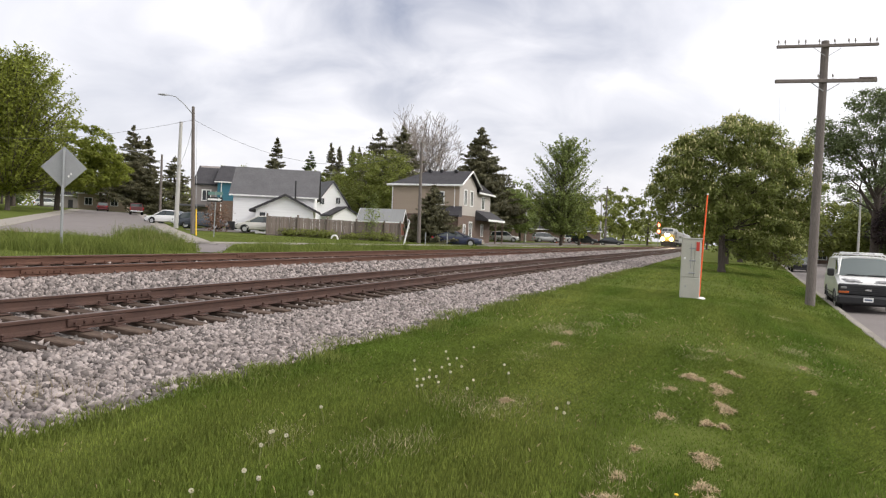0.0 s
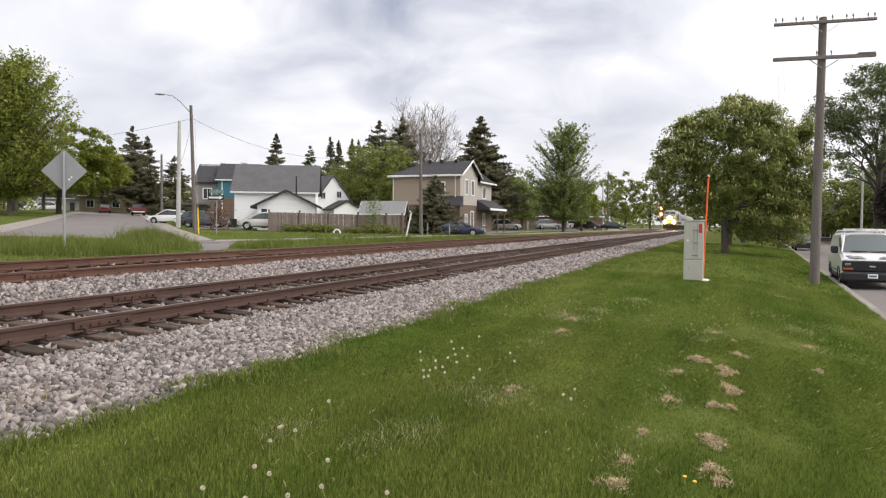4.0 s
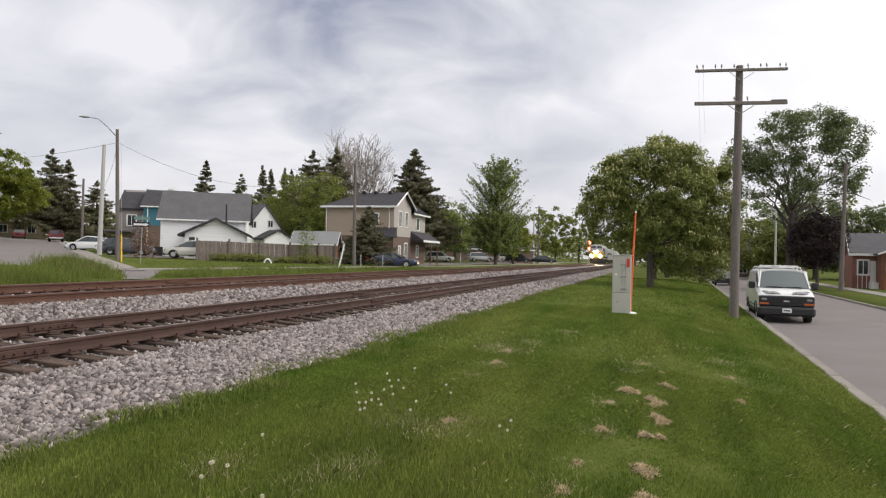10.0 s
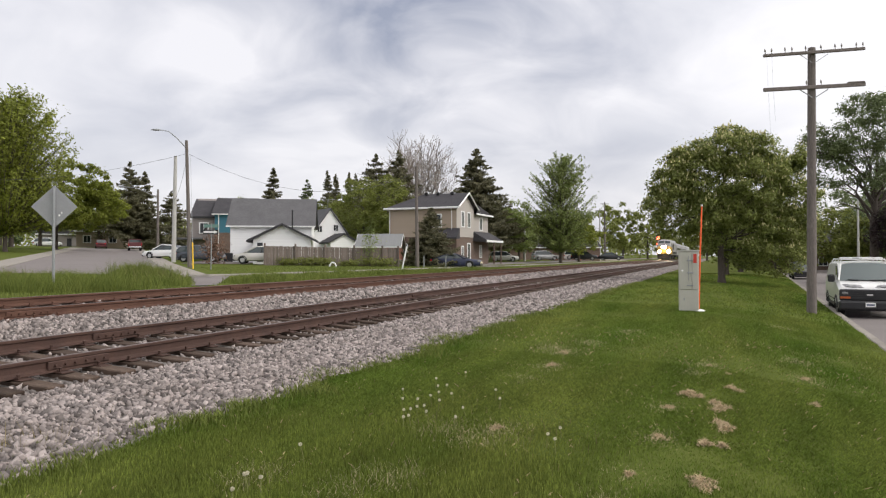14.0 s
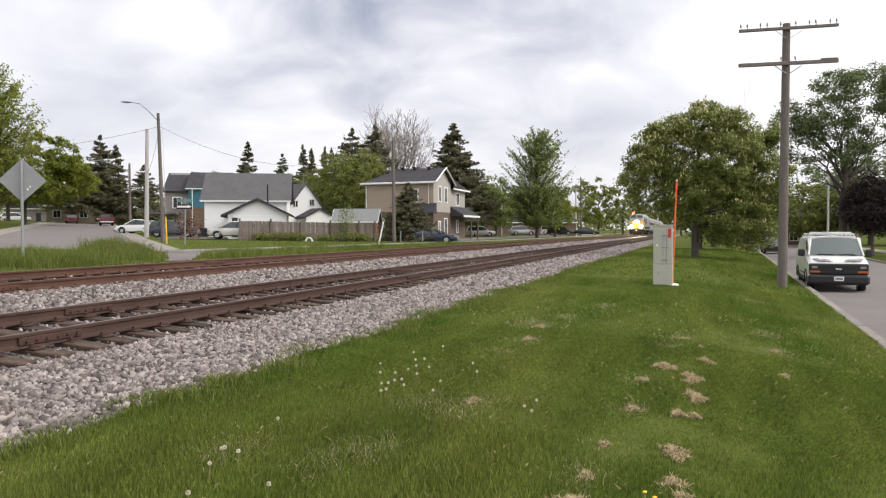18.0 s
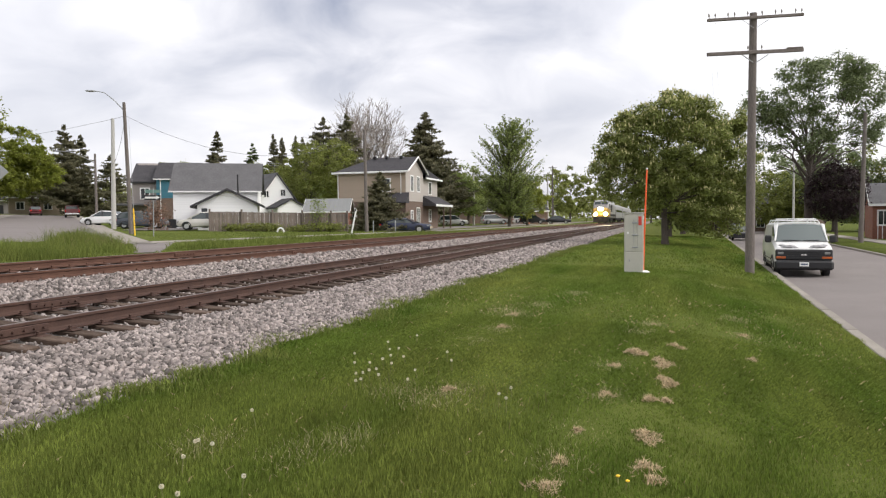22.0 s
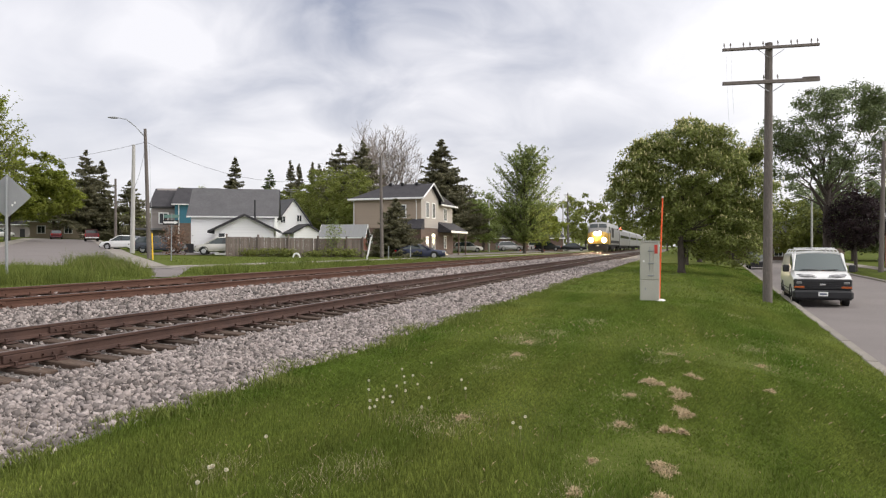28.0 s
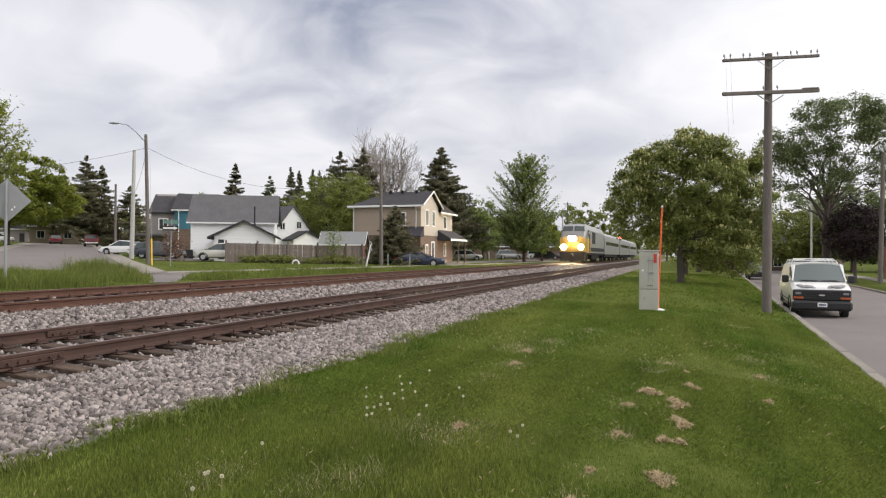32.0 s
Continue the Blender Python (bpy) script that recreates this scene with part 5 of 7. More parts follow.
# ---- houses ----
M_TAN = mat("tan_siding", (0.36, 0.29, 0.225), 0.7, var=0.06, scale=0.8, bump=0.4, bscale=2.5, stretch=(0.05, 0.05, 4))
M_BEIGE = mat("beige_siding", (0.41, 0.375, 0.345), 0.7, var=0.06, scale=0.8, bump=0.4, bscale=2.5, stretch=(0.05, 0.05, 4))
M_TEAL = mat("teal_siding", (0.045, 0.155, 0.215), 0.7, var=0.08, bump=0.3, bscale=2.5, stretch=(0.05, 0.05, 4))
M_GSIDE = mat("grey_siding", (0.24, 0.215, 0.205), 0.75, var=0.08, bump=0.3, bscale=2.5, stretch=(0.05, 0.05, 4))
M_ROOF = mat("dark_shingles", (0.042, 0.04, 0.046), 0.9, var=0.3, scale=1.2, bump=0.6, bscale=9, second=(0.06, 0.057, 0.062), bdist=0.03)
M_ROOFG = mat("grey_shingles", (0.095, 0.093, 0.098), 0.9, var=0.25, scale=1.0, bump=0.6, bscale=9, second=(0.125, 0.122, 0.128), bdist=0.03)
M_TIN = mat("tin_roof", (0.21, 0.215, 0.215), 0.5, 0.3, var=0.1, scale=1.5, bump=0.3, bscale=3, stretch=(6, 0.1, 0.1))
M_FENCE = mat("weathered_boards", (0.165, 0.133, 0.117), 0.95, var=0.3, scale=2, bump=0.5, bscale=8, second=(0.22, 0.185, 0.163), obrand=0.22, stretch=(3, 3, 0.4))
M_BRUSH = mat("brown_brush", (0.13, 0.075, 0.05), 0.9, var=0.4, bump=0.4, island=0.4)


def brick_mat(name, a, b, mortar):
    m = bpy.data.materials.new(name)
    m.use_nodes = True
    n, l = m.node_tree.nodes, m.node_tree.links
    t = n.new("ShaderNodeTexCoord")
    s3 = n.new("ShaderNodeSeparateXYZ")
    l.new(t.outputs["Object"], s3.inputs[0])
    ad = n.new("ShaderNodeMath")
    l.new(s3.outputs[0], ad.inputs[0])
    l.new(s3.outputs[1], ad.inputs[1])
    cb = n.new("ShaderNodeCombineXYZ")
    l.new(ad.outputs[0], cb.inputs[0])
    l.new(s3.outputs[2], cb.inputs[1])
    br = n.new("ShaderNodeTexBrick")
    l.new(cb.outputs[0], br.inputs["Vector"])
    br.inputs["Color1"].default_value, br.inputs["Color2"].default_value, br.inputs["Mortar"].default_value = (*a, 1), (*b, 1), (*mortar, 1)
    br.inputs["Scale"].default_value, br.inputs["Brick Width"].default_value, br.inputs["Row Height"].default_value, br.inputs["Mortar Size"].default_value = 1.0, 0.21, 0.07, 0.008
    bs = n["Principled BSDF"]
    bs.inputs["Roughness"].default_value = 0.9
    l.new(br.outputs[0], bs.inputs["Base Color"])
    bp = n.new("ShaderNodeBump")
    bp.inputs["Distance"].default_value = 0.01
    l.new(br.outputs["Fac"], bp.inputs["Height"])
    bp.invert = True
    l.new(bp.outputs[0], bs.inputs["Normal"])
    return m


M_BRICK = brick_mat("brown_brick", (0.135, 0.085, 0.062), (0.175, 0.115, 0.088), (0.20, 0.17, 0.15))
M_REDBRICK = brick_mat("red_brick", (0.22, 0.075, 0.045), (0.29, 0.105, 0.065), (0.27, 0.2, 0.17))


def window(parent, x, y, z, rz, w, h, bars=1, name="window"):
    """A framed window whose outer face looks along local -y."""
    wn_ = part(name, Shape().box((-w / 2 - 0.14, -0.05, -0.09), (-w / 2, 0.03, h + 0.13), 0.01).box((w / 2, -0.05, -0.09), (w / 2 + 0.14, 0.03, h + 0.13), 0.01).box((-w / 2, -0.05, h), (w / 2, 0.03, h + 0.13), 0.01).box((-w / 2 - 0.12, -0.08, -0.1), (w / 2 + 0.12, 0.03, 0), 0.01), M_WHITE, parent)
    wn_.matrix_basis = pose(x, y, z, 0, 0, rz)
    part("pane", Shape().box((-w / 2, -0.02, 0), (w / 2, 0.0, h)), M_GLASS, wn_)
    for i in range(bars):
        q = -w / 2 + w * (i + 1) / (bars + 1)
        part("glazing_bar", Shape().box((q - 0.03, -0.04, 0), (q + 0.03, -0.018, h)), M_WHITE, wn_)
    return wn_


def gable_roof(parent, x0, x1, y0, y1, ze, zr, over, material, th=0.18, name="roof", trim=None, fasc=None):
    """Two slopes, the ridge along x."""
    trim = trim or M_WHITE
    ym = (y0 + y1) / 2
    k = (zr - ze) / (ym - y0)
    sh = Shape()
    for a, sgn in ((y0 - over, 1), (y1 + over, -1)):
        zl = ze - over * k
        sh.add([(x0 - over, a, zl), (x1 + over, a, zl), (x1 + over, ym, zr), (x0 - over, ym, zr), (x0 - over, a, zl + th), (x1 + over, a, zl + th), (x1 + over, ym, zr + th), (x0 - over, ym, zr + th)], [(0, 1, 2, 3), (4, 5, 6, 7), (0, 1, 5, 4), (1, 2, 6, 5), (3, 0, 4, 7)])
    rf = part(name, sh, material, parent)
    for a in (y0 - over - 0.02, y1 + over - 0.02):
        part("fascia", Shape().box((x0 - over, a, ze - over * k - 0.04), (x1 + over, a + 0.04, ze - over * k + th)), fasc or M_WHITE, rf)
    for xx in (x0 - over - 0.03, x1 + over):
        for a, b in ((y0 - over, ym), (y1 + over, ym)):
            zl = ze - over * k
            vg = Shape()
            vg.add([(xx, a, zl - 0.08), (xx + 0.03, a, zl - 0.08), (xx + 0.03, b, zr - 0.08), (xx, b, zr - 0.08), (xx, a, zl + th), (xx + 0.03, a, zl + th), (xx + 0.03, b, zr + th), (xx, b, zr + th)], [(0, 1, 2, 3), (4, 5, 6, 7), (0, 3, 7, 4), (1, 2, 6, 5), (0, 1, 5, 4), (2, 3, 7, 6)])
            part("verge_board", vg, trim, rf)
    return rf


def gable_wall(parent, x0, x1, y0, y1, z0, ze, zr, material, name="wall"):
    ym = (y0 + y1) / 2
    return part(name, Shape().prism(((y0, z0), (y1, z0), (y1, ze), (ym, zr), (y0, ze)), x0, x1, 0), material, parent)


def two_storey():
    # local x runs away from the tracks, local y along them
    x, y = 1.45, 75.0
    th = thing("house", x, y, 0.62, 180 + TRK, "two-storey house of tan siding over brown brick with a dark roof", "house")
    L, D, split, ze, zr = 7.9, 5.7, 3.1, 6.3, 7.75
    part("lower_wall", Shape().box((0, -D, -0.4), (L, 0, split)), M_BRICK, th, "brown brick ground floor")
    part("upper_wall", Shape().box((0.02, -D + 0.02, split), (L - 0.02, -0.02, ze)), M_TAN, th, "tan siding upper floor")
    ym = -D / 2
    part("gable", Shape().prism(((-D + 0.03, split), (-0.03, split), (-0.03, ze), (ym, zr + 0.17), (-D + 0.03, ze)), -0.03, 0.6, 0), M_BEIGE, th, "beige siding gable")
    o = 0.45
    # ridge along x from the gable, hipped at the other end
    sh = Shape()
    e = ze - 0.05
    A = [(-o, o, e), (L + o, o, e), (L + o, -D - o, e), (-o, -D - o, e)]
    R = [(-o, ym, zr + 0.25), (L - 3.0, ym, zr + 0.25)]
    sh.add(A + R, [(0, 1, 5, 4), (1, 2, 5), (2, 3, 4, 5)])
    rf = part("roof", sh, M_ROOF, th)
    part("gutter", Shape().box((-o, o - 0.02, e - 0.16), (L + o, o + 0.1, e + 0.04), 0.03), M_WHITE, rf)
    part("gutter", Shape().box((L + o - 0.02, -D - o, e - 0.16), (L + o + 0.1, o, e + 0.04), 0.03), M_WHITE, rf)
    for a, b in ((o + 0.02, ym), (-D - o - 0.02, ym)):
        part("verge_board", Shape().tube([(-o - 0.03, a, e - 0.02), (-o - 0.03, b, zr + 0.22)], 0.1, 4), M_WHITE, rf)
    part("downpipe", Shape().tube([(L - 0.06, 0.07, e - 0.1), (L - 0.06, 0.07, 0.2)], 0.05, 6), M_WHITE, th)
    part("downpipe", Shape().tube([(0.5, 0.3, e - 0.1), (0.5, 0.07, e - 0.5), (0.5, 0.07, split + 0.6)], 0.045, 6), M_WHITE, th)
    for q in (1.2, 2.9, 4.3):
        part("roof_vent", Shape().box((q, ym + 0.25, zr + 0.05), (q + 0.35, ym + 0.6, zr + 0.38), 0.05), M_DARK, rf)
    # windows on the gable side (faces local -x) and on the long side
    for yy in (-1.9, -3.95):
        window(th, -0.03, yy, split + 1.15, -90, 0.75, 1.55)
        window(th, 0.0, yy, 0.75, -90, 0.5 if yy > -3 else 0.8, 1.6 if yy < -3 else 1.25)
    window(th, 2.2, 0.0, split + 1.1, 180, 0.8, 1.25, 0)
    window(th, 6.2, 0.0, 1.2, 180, 0.9, 1.1)
    # wing on the far side with its porch
    part("wing_wall", Shape().box((0.12, -D - 5.6, -0.4), (L, -D, ze - 0.4)), M_BEIGE, th, "beige siding wing")
    part("wing_lower", Shape().box((0.08, -D - 5.64, -0.4), (L, -D - 0.01, split - 0.1)), M_BRICK, th)
    wr = Shape().add([(-0.35, -D, ze + 0.6), (-0.35, -D - 6.1, ze - 0.45), (L, -D - 6.1, ze - 0.45), (L, -D, ze + 0.6), (-0.35, -D, ze - 0.5), (L, -D, ze - 0.5)], [(0, 1, 2, 3), (0, 4, 1), (3, 2, 5), (4, 5, 2, 1)])
    part("wing_roof", wr, M_ROOF, th)
    part("gutter", Shape().box((-0.45, -D - 6.1, ze - 0.6), (-0.3, -D, ze - 0.4), 0.03), M_WHITE, th)
    window(th, 0.12, -D - 2.8, split + 1.0, -90, 0.9, 1.3)
    window(th, 0.08, -D - 2.6, 0.9, -90, 0.6, 1.3)
    pr = Shape().add([(-1.6, -D + 0.2, split - 0.25), (-1.6, -D - 6.2, split - 0.25), (0.1, -D - 6.2, split + 0.75), (0.1, -D + 0.2, split + 0.75), (-1.6, -D + 0.2, split - 0.42), (-1.6, -D - 6.2, split - 0.42), (0.1, -D - 6.2, split - 0.42), (0.1, -D + 0.2, split - 0.42)], [(0, 1, 2, 3), (4, 5, 6, 7), (0, 1, 5, 4), (1, 2, 6, 5), (0, 3, 7, 4)])
    pch = part("porch_roof", pr, M_ROOF, th)
    part("porch_fascia", Shape().box((-1.66, -D - 6.2, split - 0.5), (-1.6, -D + 0.2, split - 0.26), 0.01), M_WHITE, pch)
    for yy in (-D - 6.0, -D - 3.2):
        part("porch_post", Shape().box((-1.5, yy - 0.08, 0), (-1.34, yy + 0.08, split - 0.45), 0.02), M_BRICK, th)
    part("side_eave", Shape().add([(-0.4, 1.0, split - 0.1), (2.6, 1.0, split - 0.1), (2.6, 0, split + 0.9), (-0.4, 0, split + 0.9), (-0.4, 1.0, split - 0.24), (2.6, 1.0, split - 0.24), (2.6, 0, split - 0.24), (-0.4, 0, split - 0.24)], [(0, 1, 2, 3), (4, 5, 6, 7), (0, 1, 5, 4), (1, 2, 6, 5), (0, 3, 7, 4)]), M_ROOF, th)
    return th


def white_house():
    x, y = -20.1, 66.6
    th = thing("house", x, y, 0.95, 8.5, "white one-and-a-half-storey house with a grey shingle roof", "house")
    L, D, ze, zr = 7.6, 7.0, 3.75, 6.35
    gable_wall(th, 0, L, 0, D, -0.4, ze, zr, M_WSIDE)
    gable_roof(th, 0, L, 0, D, ze, zr, 0.35, M_ROOFG, 0.1, trim=M_DARK)
    part("chimney_pipe", Shape().tube([(5.8, -0.5, 2.0), (5.8, -0.5, 5.1)], 0.07, 7), M_DARK, th)
    part("downpipe", Shape().tube([(L - 0.1, -0.05, ze), (L - 0.1, -0.05, 0.2)], 0.05, 6), M_WHITE, th)
    # porch wing towards the tracks: ridge along y
    w0, w1, pe, pr, dep = 2.6, 7.7, 2.2, 3.45, 4.2
    xm = (w0 + w1) / 2
    part("porch_wall", Shape().prism(((w0, -0.4), (w1, -0.4), (w1, pe), (xm, pr), (w0, pe)), -dep, 0.0, 1), M_WSIDE, th)
    k = (pr - pe) / (xm - w0)
    sh = Shape()
    for a in (w0 - 0.55, w1 + 0.55):
        zl = pe - 0.55 * k
        sh.add([(a, -dep - 0.45, zl), (a, 0.3, zl), (xm, 0.3, pr), (xm, -dep - 0.45, pr), (a, -dep - 0.45, zl + 0.2), (a, 0.3, zl + 0.2), (xm, 0.3, pr + 0.2), (xm, -dep - 0.45, pr + 0.2)], [(0, 1, 2, 3), (4, 5, 6, 7), (0, 1, 5, 4), (3, 0, 4, 7), (1, 2, 6, 5)])
    part("porch_roof", sh, M_ROOF, th)
    window(th, w0 + 0.05, -dep + 1.0, 0.6, -90, 0.8, 1.3)
    part("dark_opening", Shape().box((w0 + 0.35, -dep - 0.02, 0.2), (w0 + 0.85, -dep + 0.02, 1.9)), M_GLASS, th, "dark glazed side door")
    window(th, 5.6, -dep, 0.6, 0, 0.6, 0.5, 0)
    part("brick_corner", Shape().box((-0.55, -0.3, -0.4), (0.25, 0.4, 1.0), 0.02), M_DARK, th)


def teal_house():
    th = thing("house", -31.5, 88.0, 2.0, 8, "grey and teal house with dark shingle roofs", "house")
    gable_wall(th, 0, 3.2, 0, 8, -0.5, 4.6, 7.2, M_GSIDE)
    gable_roof(th, 0, 3.2, 0, 8, 4.6, 7.0, 0.2, M_ROOF, trim=M_DARK, fasc=M_DARK)
    # added brown block stands in for the dark bush and shade under the porch
    part("lower_wall", Shape().box((3.0, -1.2, -0.5), (7.6, 6.5, 2.6)), M_BRICK, th, "brown brick-patterned block standing in for a dark bush and porch shade")
    gable_wall(th, 3.02, 7.58, -1.18, 6.48, 2.6, 5.0, 7.1, M_TEAL, "upper_wall")
    gable_roof(th, 3.0, 7.6, -1.2, 6.5, 5.0, 7.1, 0.3, M_ROOF, 0.1, trim=M_DARK)
    part("downpipe", Shape().tube([(3.5, -1.27, 5.0), (3.5, -1.27, 0.2)], 0.06, 6), M_WHITE, th)
    window(th, 1.5, 0, 2.6, 0, 0.9, 1.2)
    part("porch", Shape().box((-1.2, -2.5, 1.7), (1.9, 0, 1.95), 0.03), M_ROOFG, th)


def antenna_house():
    th = thing("house", -15.45, 96.0, 2.03, 32, "small white gabled house with a roof aerial", "house")
    # gable faces the tracks: ridge along y
    def wing(x0, x1, z0, ze, zr, y0, y1, roofm):
        xm = (x0 + x1) / 2
        part("wall", Shape().prism(((x0, z0), (x1, z0), (x1, ze), (xm, zr), (x0, ze)), y0, y1, 1), M_WSIDE, th)
        k = (zr - ze) / (xm - x0)
        sh = Shape()
        for a in (x0 - 0.4, x1 + 0.4):
            zl = ze - 0.4 * k
            sh.add([(a, y0 - 0.3, zl), (a, y1, zl), (xm, y1, zr), (xm, y0 - 0.3, zr), (a, y0 - 0.3, zl + 0.2), (a, y1, zl + 0.2), (xm, y1, zr + 0.2), (xm, y0 - 0.3, zr + 0.2)], [(0, 1, 2, 3), (4, 5, 6, 7), (0, 1, 5, 4), (3, 0, 4, 7), (1, 2, 6, 5)])
        part("roof", sh, roofm, th)
    wing(-2.35, 2.35, -2, 2.9, 6.0, 0, 9, M_ROOFG)
    wing(-1.2, 2.6, -2, 1.5, 2.5, -3, 1, M_ROOF)
    window(th, 0.85, 0, 3.1, 0, 0.6, 0.8)
    window(th, -1.5, 0, 2.9, 0, 0.6, 0.8)
    ae = part("aerial", Shape().tube([(0.5, 2, 5.6), (0.5, 2, 7.6)], 0.03, 5), M_GALV, th)
    for q, w in ((7.55, 1.1), (7.3, 0.7)):
        part("aerial_bar", Shape().tube([(0.5 - w, 2, q), (0.5 + w, 2, q)], 0.025, 4), M_GALV, ae)


def shed():
    th = thing("shed", -8.9, 73.5, 0.85, -4, "brick shed with a pale tin roof behind the fence", "shed")
    gable_wall(th, 0, 4.3, 0, 3.6, -0.3, 1.9, 3.1, M_REDBRICK)
    gable_roof(th, 0, 4.3, 0, 3.6, 1.9, 3.1, 0.3, M_TIN, 0.08)


def board_fence():
    a, b = Vector((-14.9, 59.0, 0)), Vector((-4.0, 63.2, 0))
    n = (b - a).normalized()
    rz = math.degrees(math.atan2(n.y, n.x))
    th = thing("board_fence", 0, 0, 0, 0, "weathered grey-brown board fence with taller posts", "fence")
    L = (b - a).length
    board = Shape().box((-0.072, -0.012, 0), (0.072, 0.012, 1.62), 0.006).mesh("board", M_FENCE)
    post = Shape().box((-0.07, -0.07, -0.3), (0.07, 0.07, 1.85), 0.012).mesh("post", M_FENCE)
    i = 0
    while i * 0.15 < L:
        p = a + n * (i * 0.15)
        ob = part("board", board, M_FENCE, th)
        ob.matrix_basis = pose(p.x, p.y, ground_z(p.x, p.y) + random.uniform(-0.02, 0.03), 0, random.uniform(-0.6, 0.6), rz)
        i += 1
    for k in range(6):
        p = a + n * min(L, k * 2.55)
        ob = part("post", post, M_FENCE, th)
        ob.matrix_basis = pose(p.x + 0.04, p.y - 0.09, ground_z(p.x, p.y), 0, 0, rz)
    for zz in (0.35, 1.3):
        q = Shape()
        za, zb = ground_z(a.x, a.y) + zz, ground_z(b.x, b.y) + zz
        q.tube([(a.x, a.y + 0.05, za), (b.x, b.y + 0.05, zb)], 0.05, 4)
        part("rail", q, M_FENCE, th)
    # the side that runs back along the driveway
    c = a + Vector((-0.6, 3.2, 0))
    for k in range(int((c - a).length / 0.15)):
        p = a.lerp(c, k * 0.15 / (c - a).length)
        ob = part("board", board, M_FENCE, th)
        ob.matrix_basis = pose(p.x, p.y, ground_z(p.x, p.y), 0, 0, 100)


two_storey()
white_house()
teal_house()
antenna_house()
shed()
board_fence()
single("low_wall", Shape().box((0, 0, -0.3), (7.5, 0.3, 0.55), 0.02), M_CONC, "low pale concrete wall in front of the house", "wall", m=pose(-5.2, 73.0, 0.72, 0, 0, 6))


M_GARAGE = mat("brown_board_panel", (0.30, 0.13, 0.055), 0.8, var=0.15, scale=1, bump=0.3, bscale=6, stretch=(4, 4, 0.3))
M_PALE = mat("pale_blue_siding", (0.46, 0.49, 0.51), 0.7, var=0.06, bump=0.3, bscale=2.5, stretch=(0.05, 0.05, 4))


def brick_bungalow():
    x, y = 42.0, 58.5
    th = thing("bungalow", x, y, 0.0, -30, "red brick bungalow with a grey shingle roof and white trim", "house")
    gable_wall(th, 0, 12, 3.0, 10, -0.7, 2.75, 4.6, M_REDBRICK)
    gable_roof(th, 0, 12, 3.0, 10, 2.75, 4.6, 0.3, M_ROOFG)
    part("wing_wall", Shape().prism(((1.9, -0.7), (8.3, -0.7), (8.3, 2.7), (5.1, 3.9), (1.9, 2.7)), 0.2, 3.2, 1), M_REDBRICK, th)
    sh = Shape()
    for a in (1.6, 8.6):
        sh.add([(a, -0.2, 2.6), (a, 6, 2.6), (5.1, 6, 3.92), (5.1, -0.2, 3.92), (a, -0.2, 2.76), (a, 6, 2.76), (5.1, 6, 4.08), (5.1, -0.2, 4.08)], [(0, 1, 2, 3), (4, 5, 6, 7), (0, 1, 5, 4), (3, 0, 4, 7), (1, 2, 6, 5)])
    wr = part("wing_roof", sh, M_ROOFG, th)
    for a in (1.6, 8.6):
        part("verge_board", Shape().tube([(a, -0.24, 2.66), (5.1, -0.24, 3.98)], 0.08, 4), M_WHITE, wr)
    window(th, 2.75, 0.2, 1.25, 0, 0.7, 0.7, 1)
    part("awning", Shape().add([(2.25, -0.4, 1.85), (3.25, -0.4, 1.85), (3.25, 0.15, 2.2), (2.25, 0.15, 2.2), (2.25, -0.4, 1.79), (3.25, -0.4, 1.79), (3.25, 0.15, 2.14), (2.25, 0.15, 2.14)], [(0, 1, 2, 3), (4, 5, 6, 7), (0, 1, 5, 4), (1, 2, 6, 5), (0, 3, 7, 4)]), M_WHITE, th)
    part("garage_door", Shape().box((2.1, 0.12, -0.6), (6.5, 0.2, 0.95), 0.02), M_GARAGE, th, "orange-brown board panel along the wing")
    window(th, 0.85, 3.0, 0.9, 0, 0.75, 1.2, 1)
    part("door", Shape().box((1.4, 2.93, 0.1), (1.88, 3.0, 2.1), 0.02), M_WHITE, th)
    part("step", Shape().box((1.3, 1.2, -0.7), (1.88, 3.0, 0.2), 0.02), M_WHITE, th)
    for q in (0.3, 0.65, 1.0):
        part("rail_post", Shape().box((q, 2.0, -0.6), (q + 0.06, 2.06, 0.8), 0.01), M_WHITE, th)
    part("porch_rail", Shape().box((0.25, 1.99, 0.76), (1.3, 2.07, 0.82), 0.01), M_WHITE, th)


brick_bungalow()
nh = thing("house", 46.5, 49.5, -0.4, -32, "pale blue-grey sided house with a dark roof", "house")
gable_wall(nh, 0, 8, 0, 4, -0.3, 3.6, 5.2, M_PALE)
gable_roof(nh, 0, 8, 0, 4, 3.6, 5.2, 0.3, M_ROOF)
window(nh, 2.0, 0, 1.1, 0, 1.2, 1.2)


def plain_house(x, y, rz, w, d, ze, zr, wall, roofm, label):
    th = thing("house", x, y, ground_z(x, y), rz, label, "house", "far houses")
    gable_wall(th, -w / 2, w / 2, 0, d, -0.4, ze, zr, wall)
    gable_roof(th, -w / 2, w / 2, 0, d, ze, zr, 0.3, roofm)
    for q in (-w * 0.28, w * 0.25):
        window(th, q, 0, 0.9, 0, 1.1, 1.2)
    part("door", Shape().box((-0.45, -0.06, 0), (0.45, 0.0, 2.05), 0.02), M_DARK, th)
    return th


plain_house(-62.5, 128, 20, 8, 8, 3.0, 5.0, M_TAN, M_ROOF, "low tan house at the top of the side street")
plain_house(-58.5, 78, 42, 11, 8, 3.4, 5.6, M_WSIDE, M_ROOFG, "pale rendered house behind the big maple")
plain_house(-80, 150, 20, 12, 8, 3.0, 5.0, M_GSIDE, M_ROOF, "grey house beyond the side street")
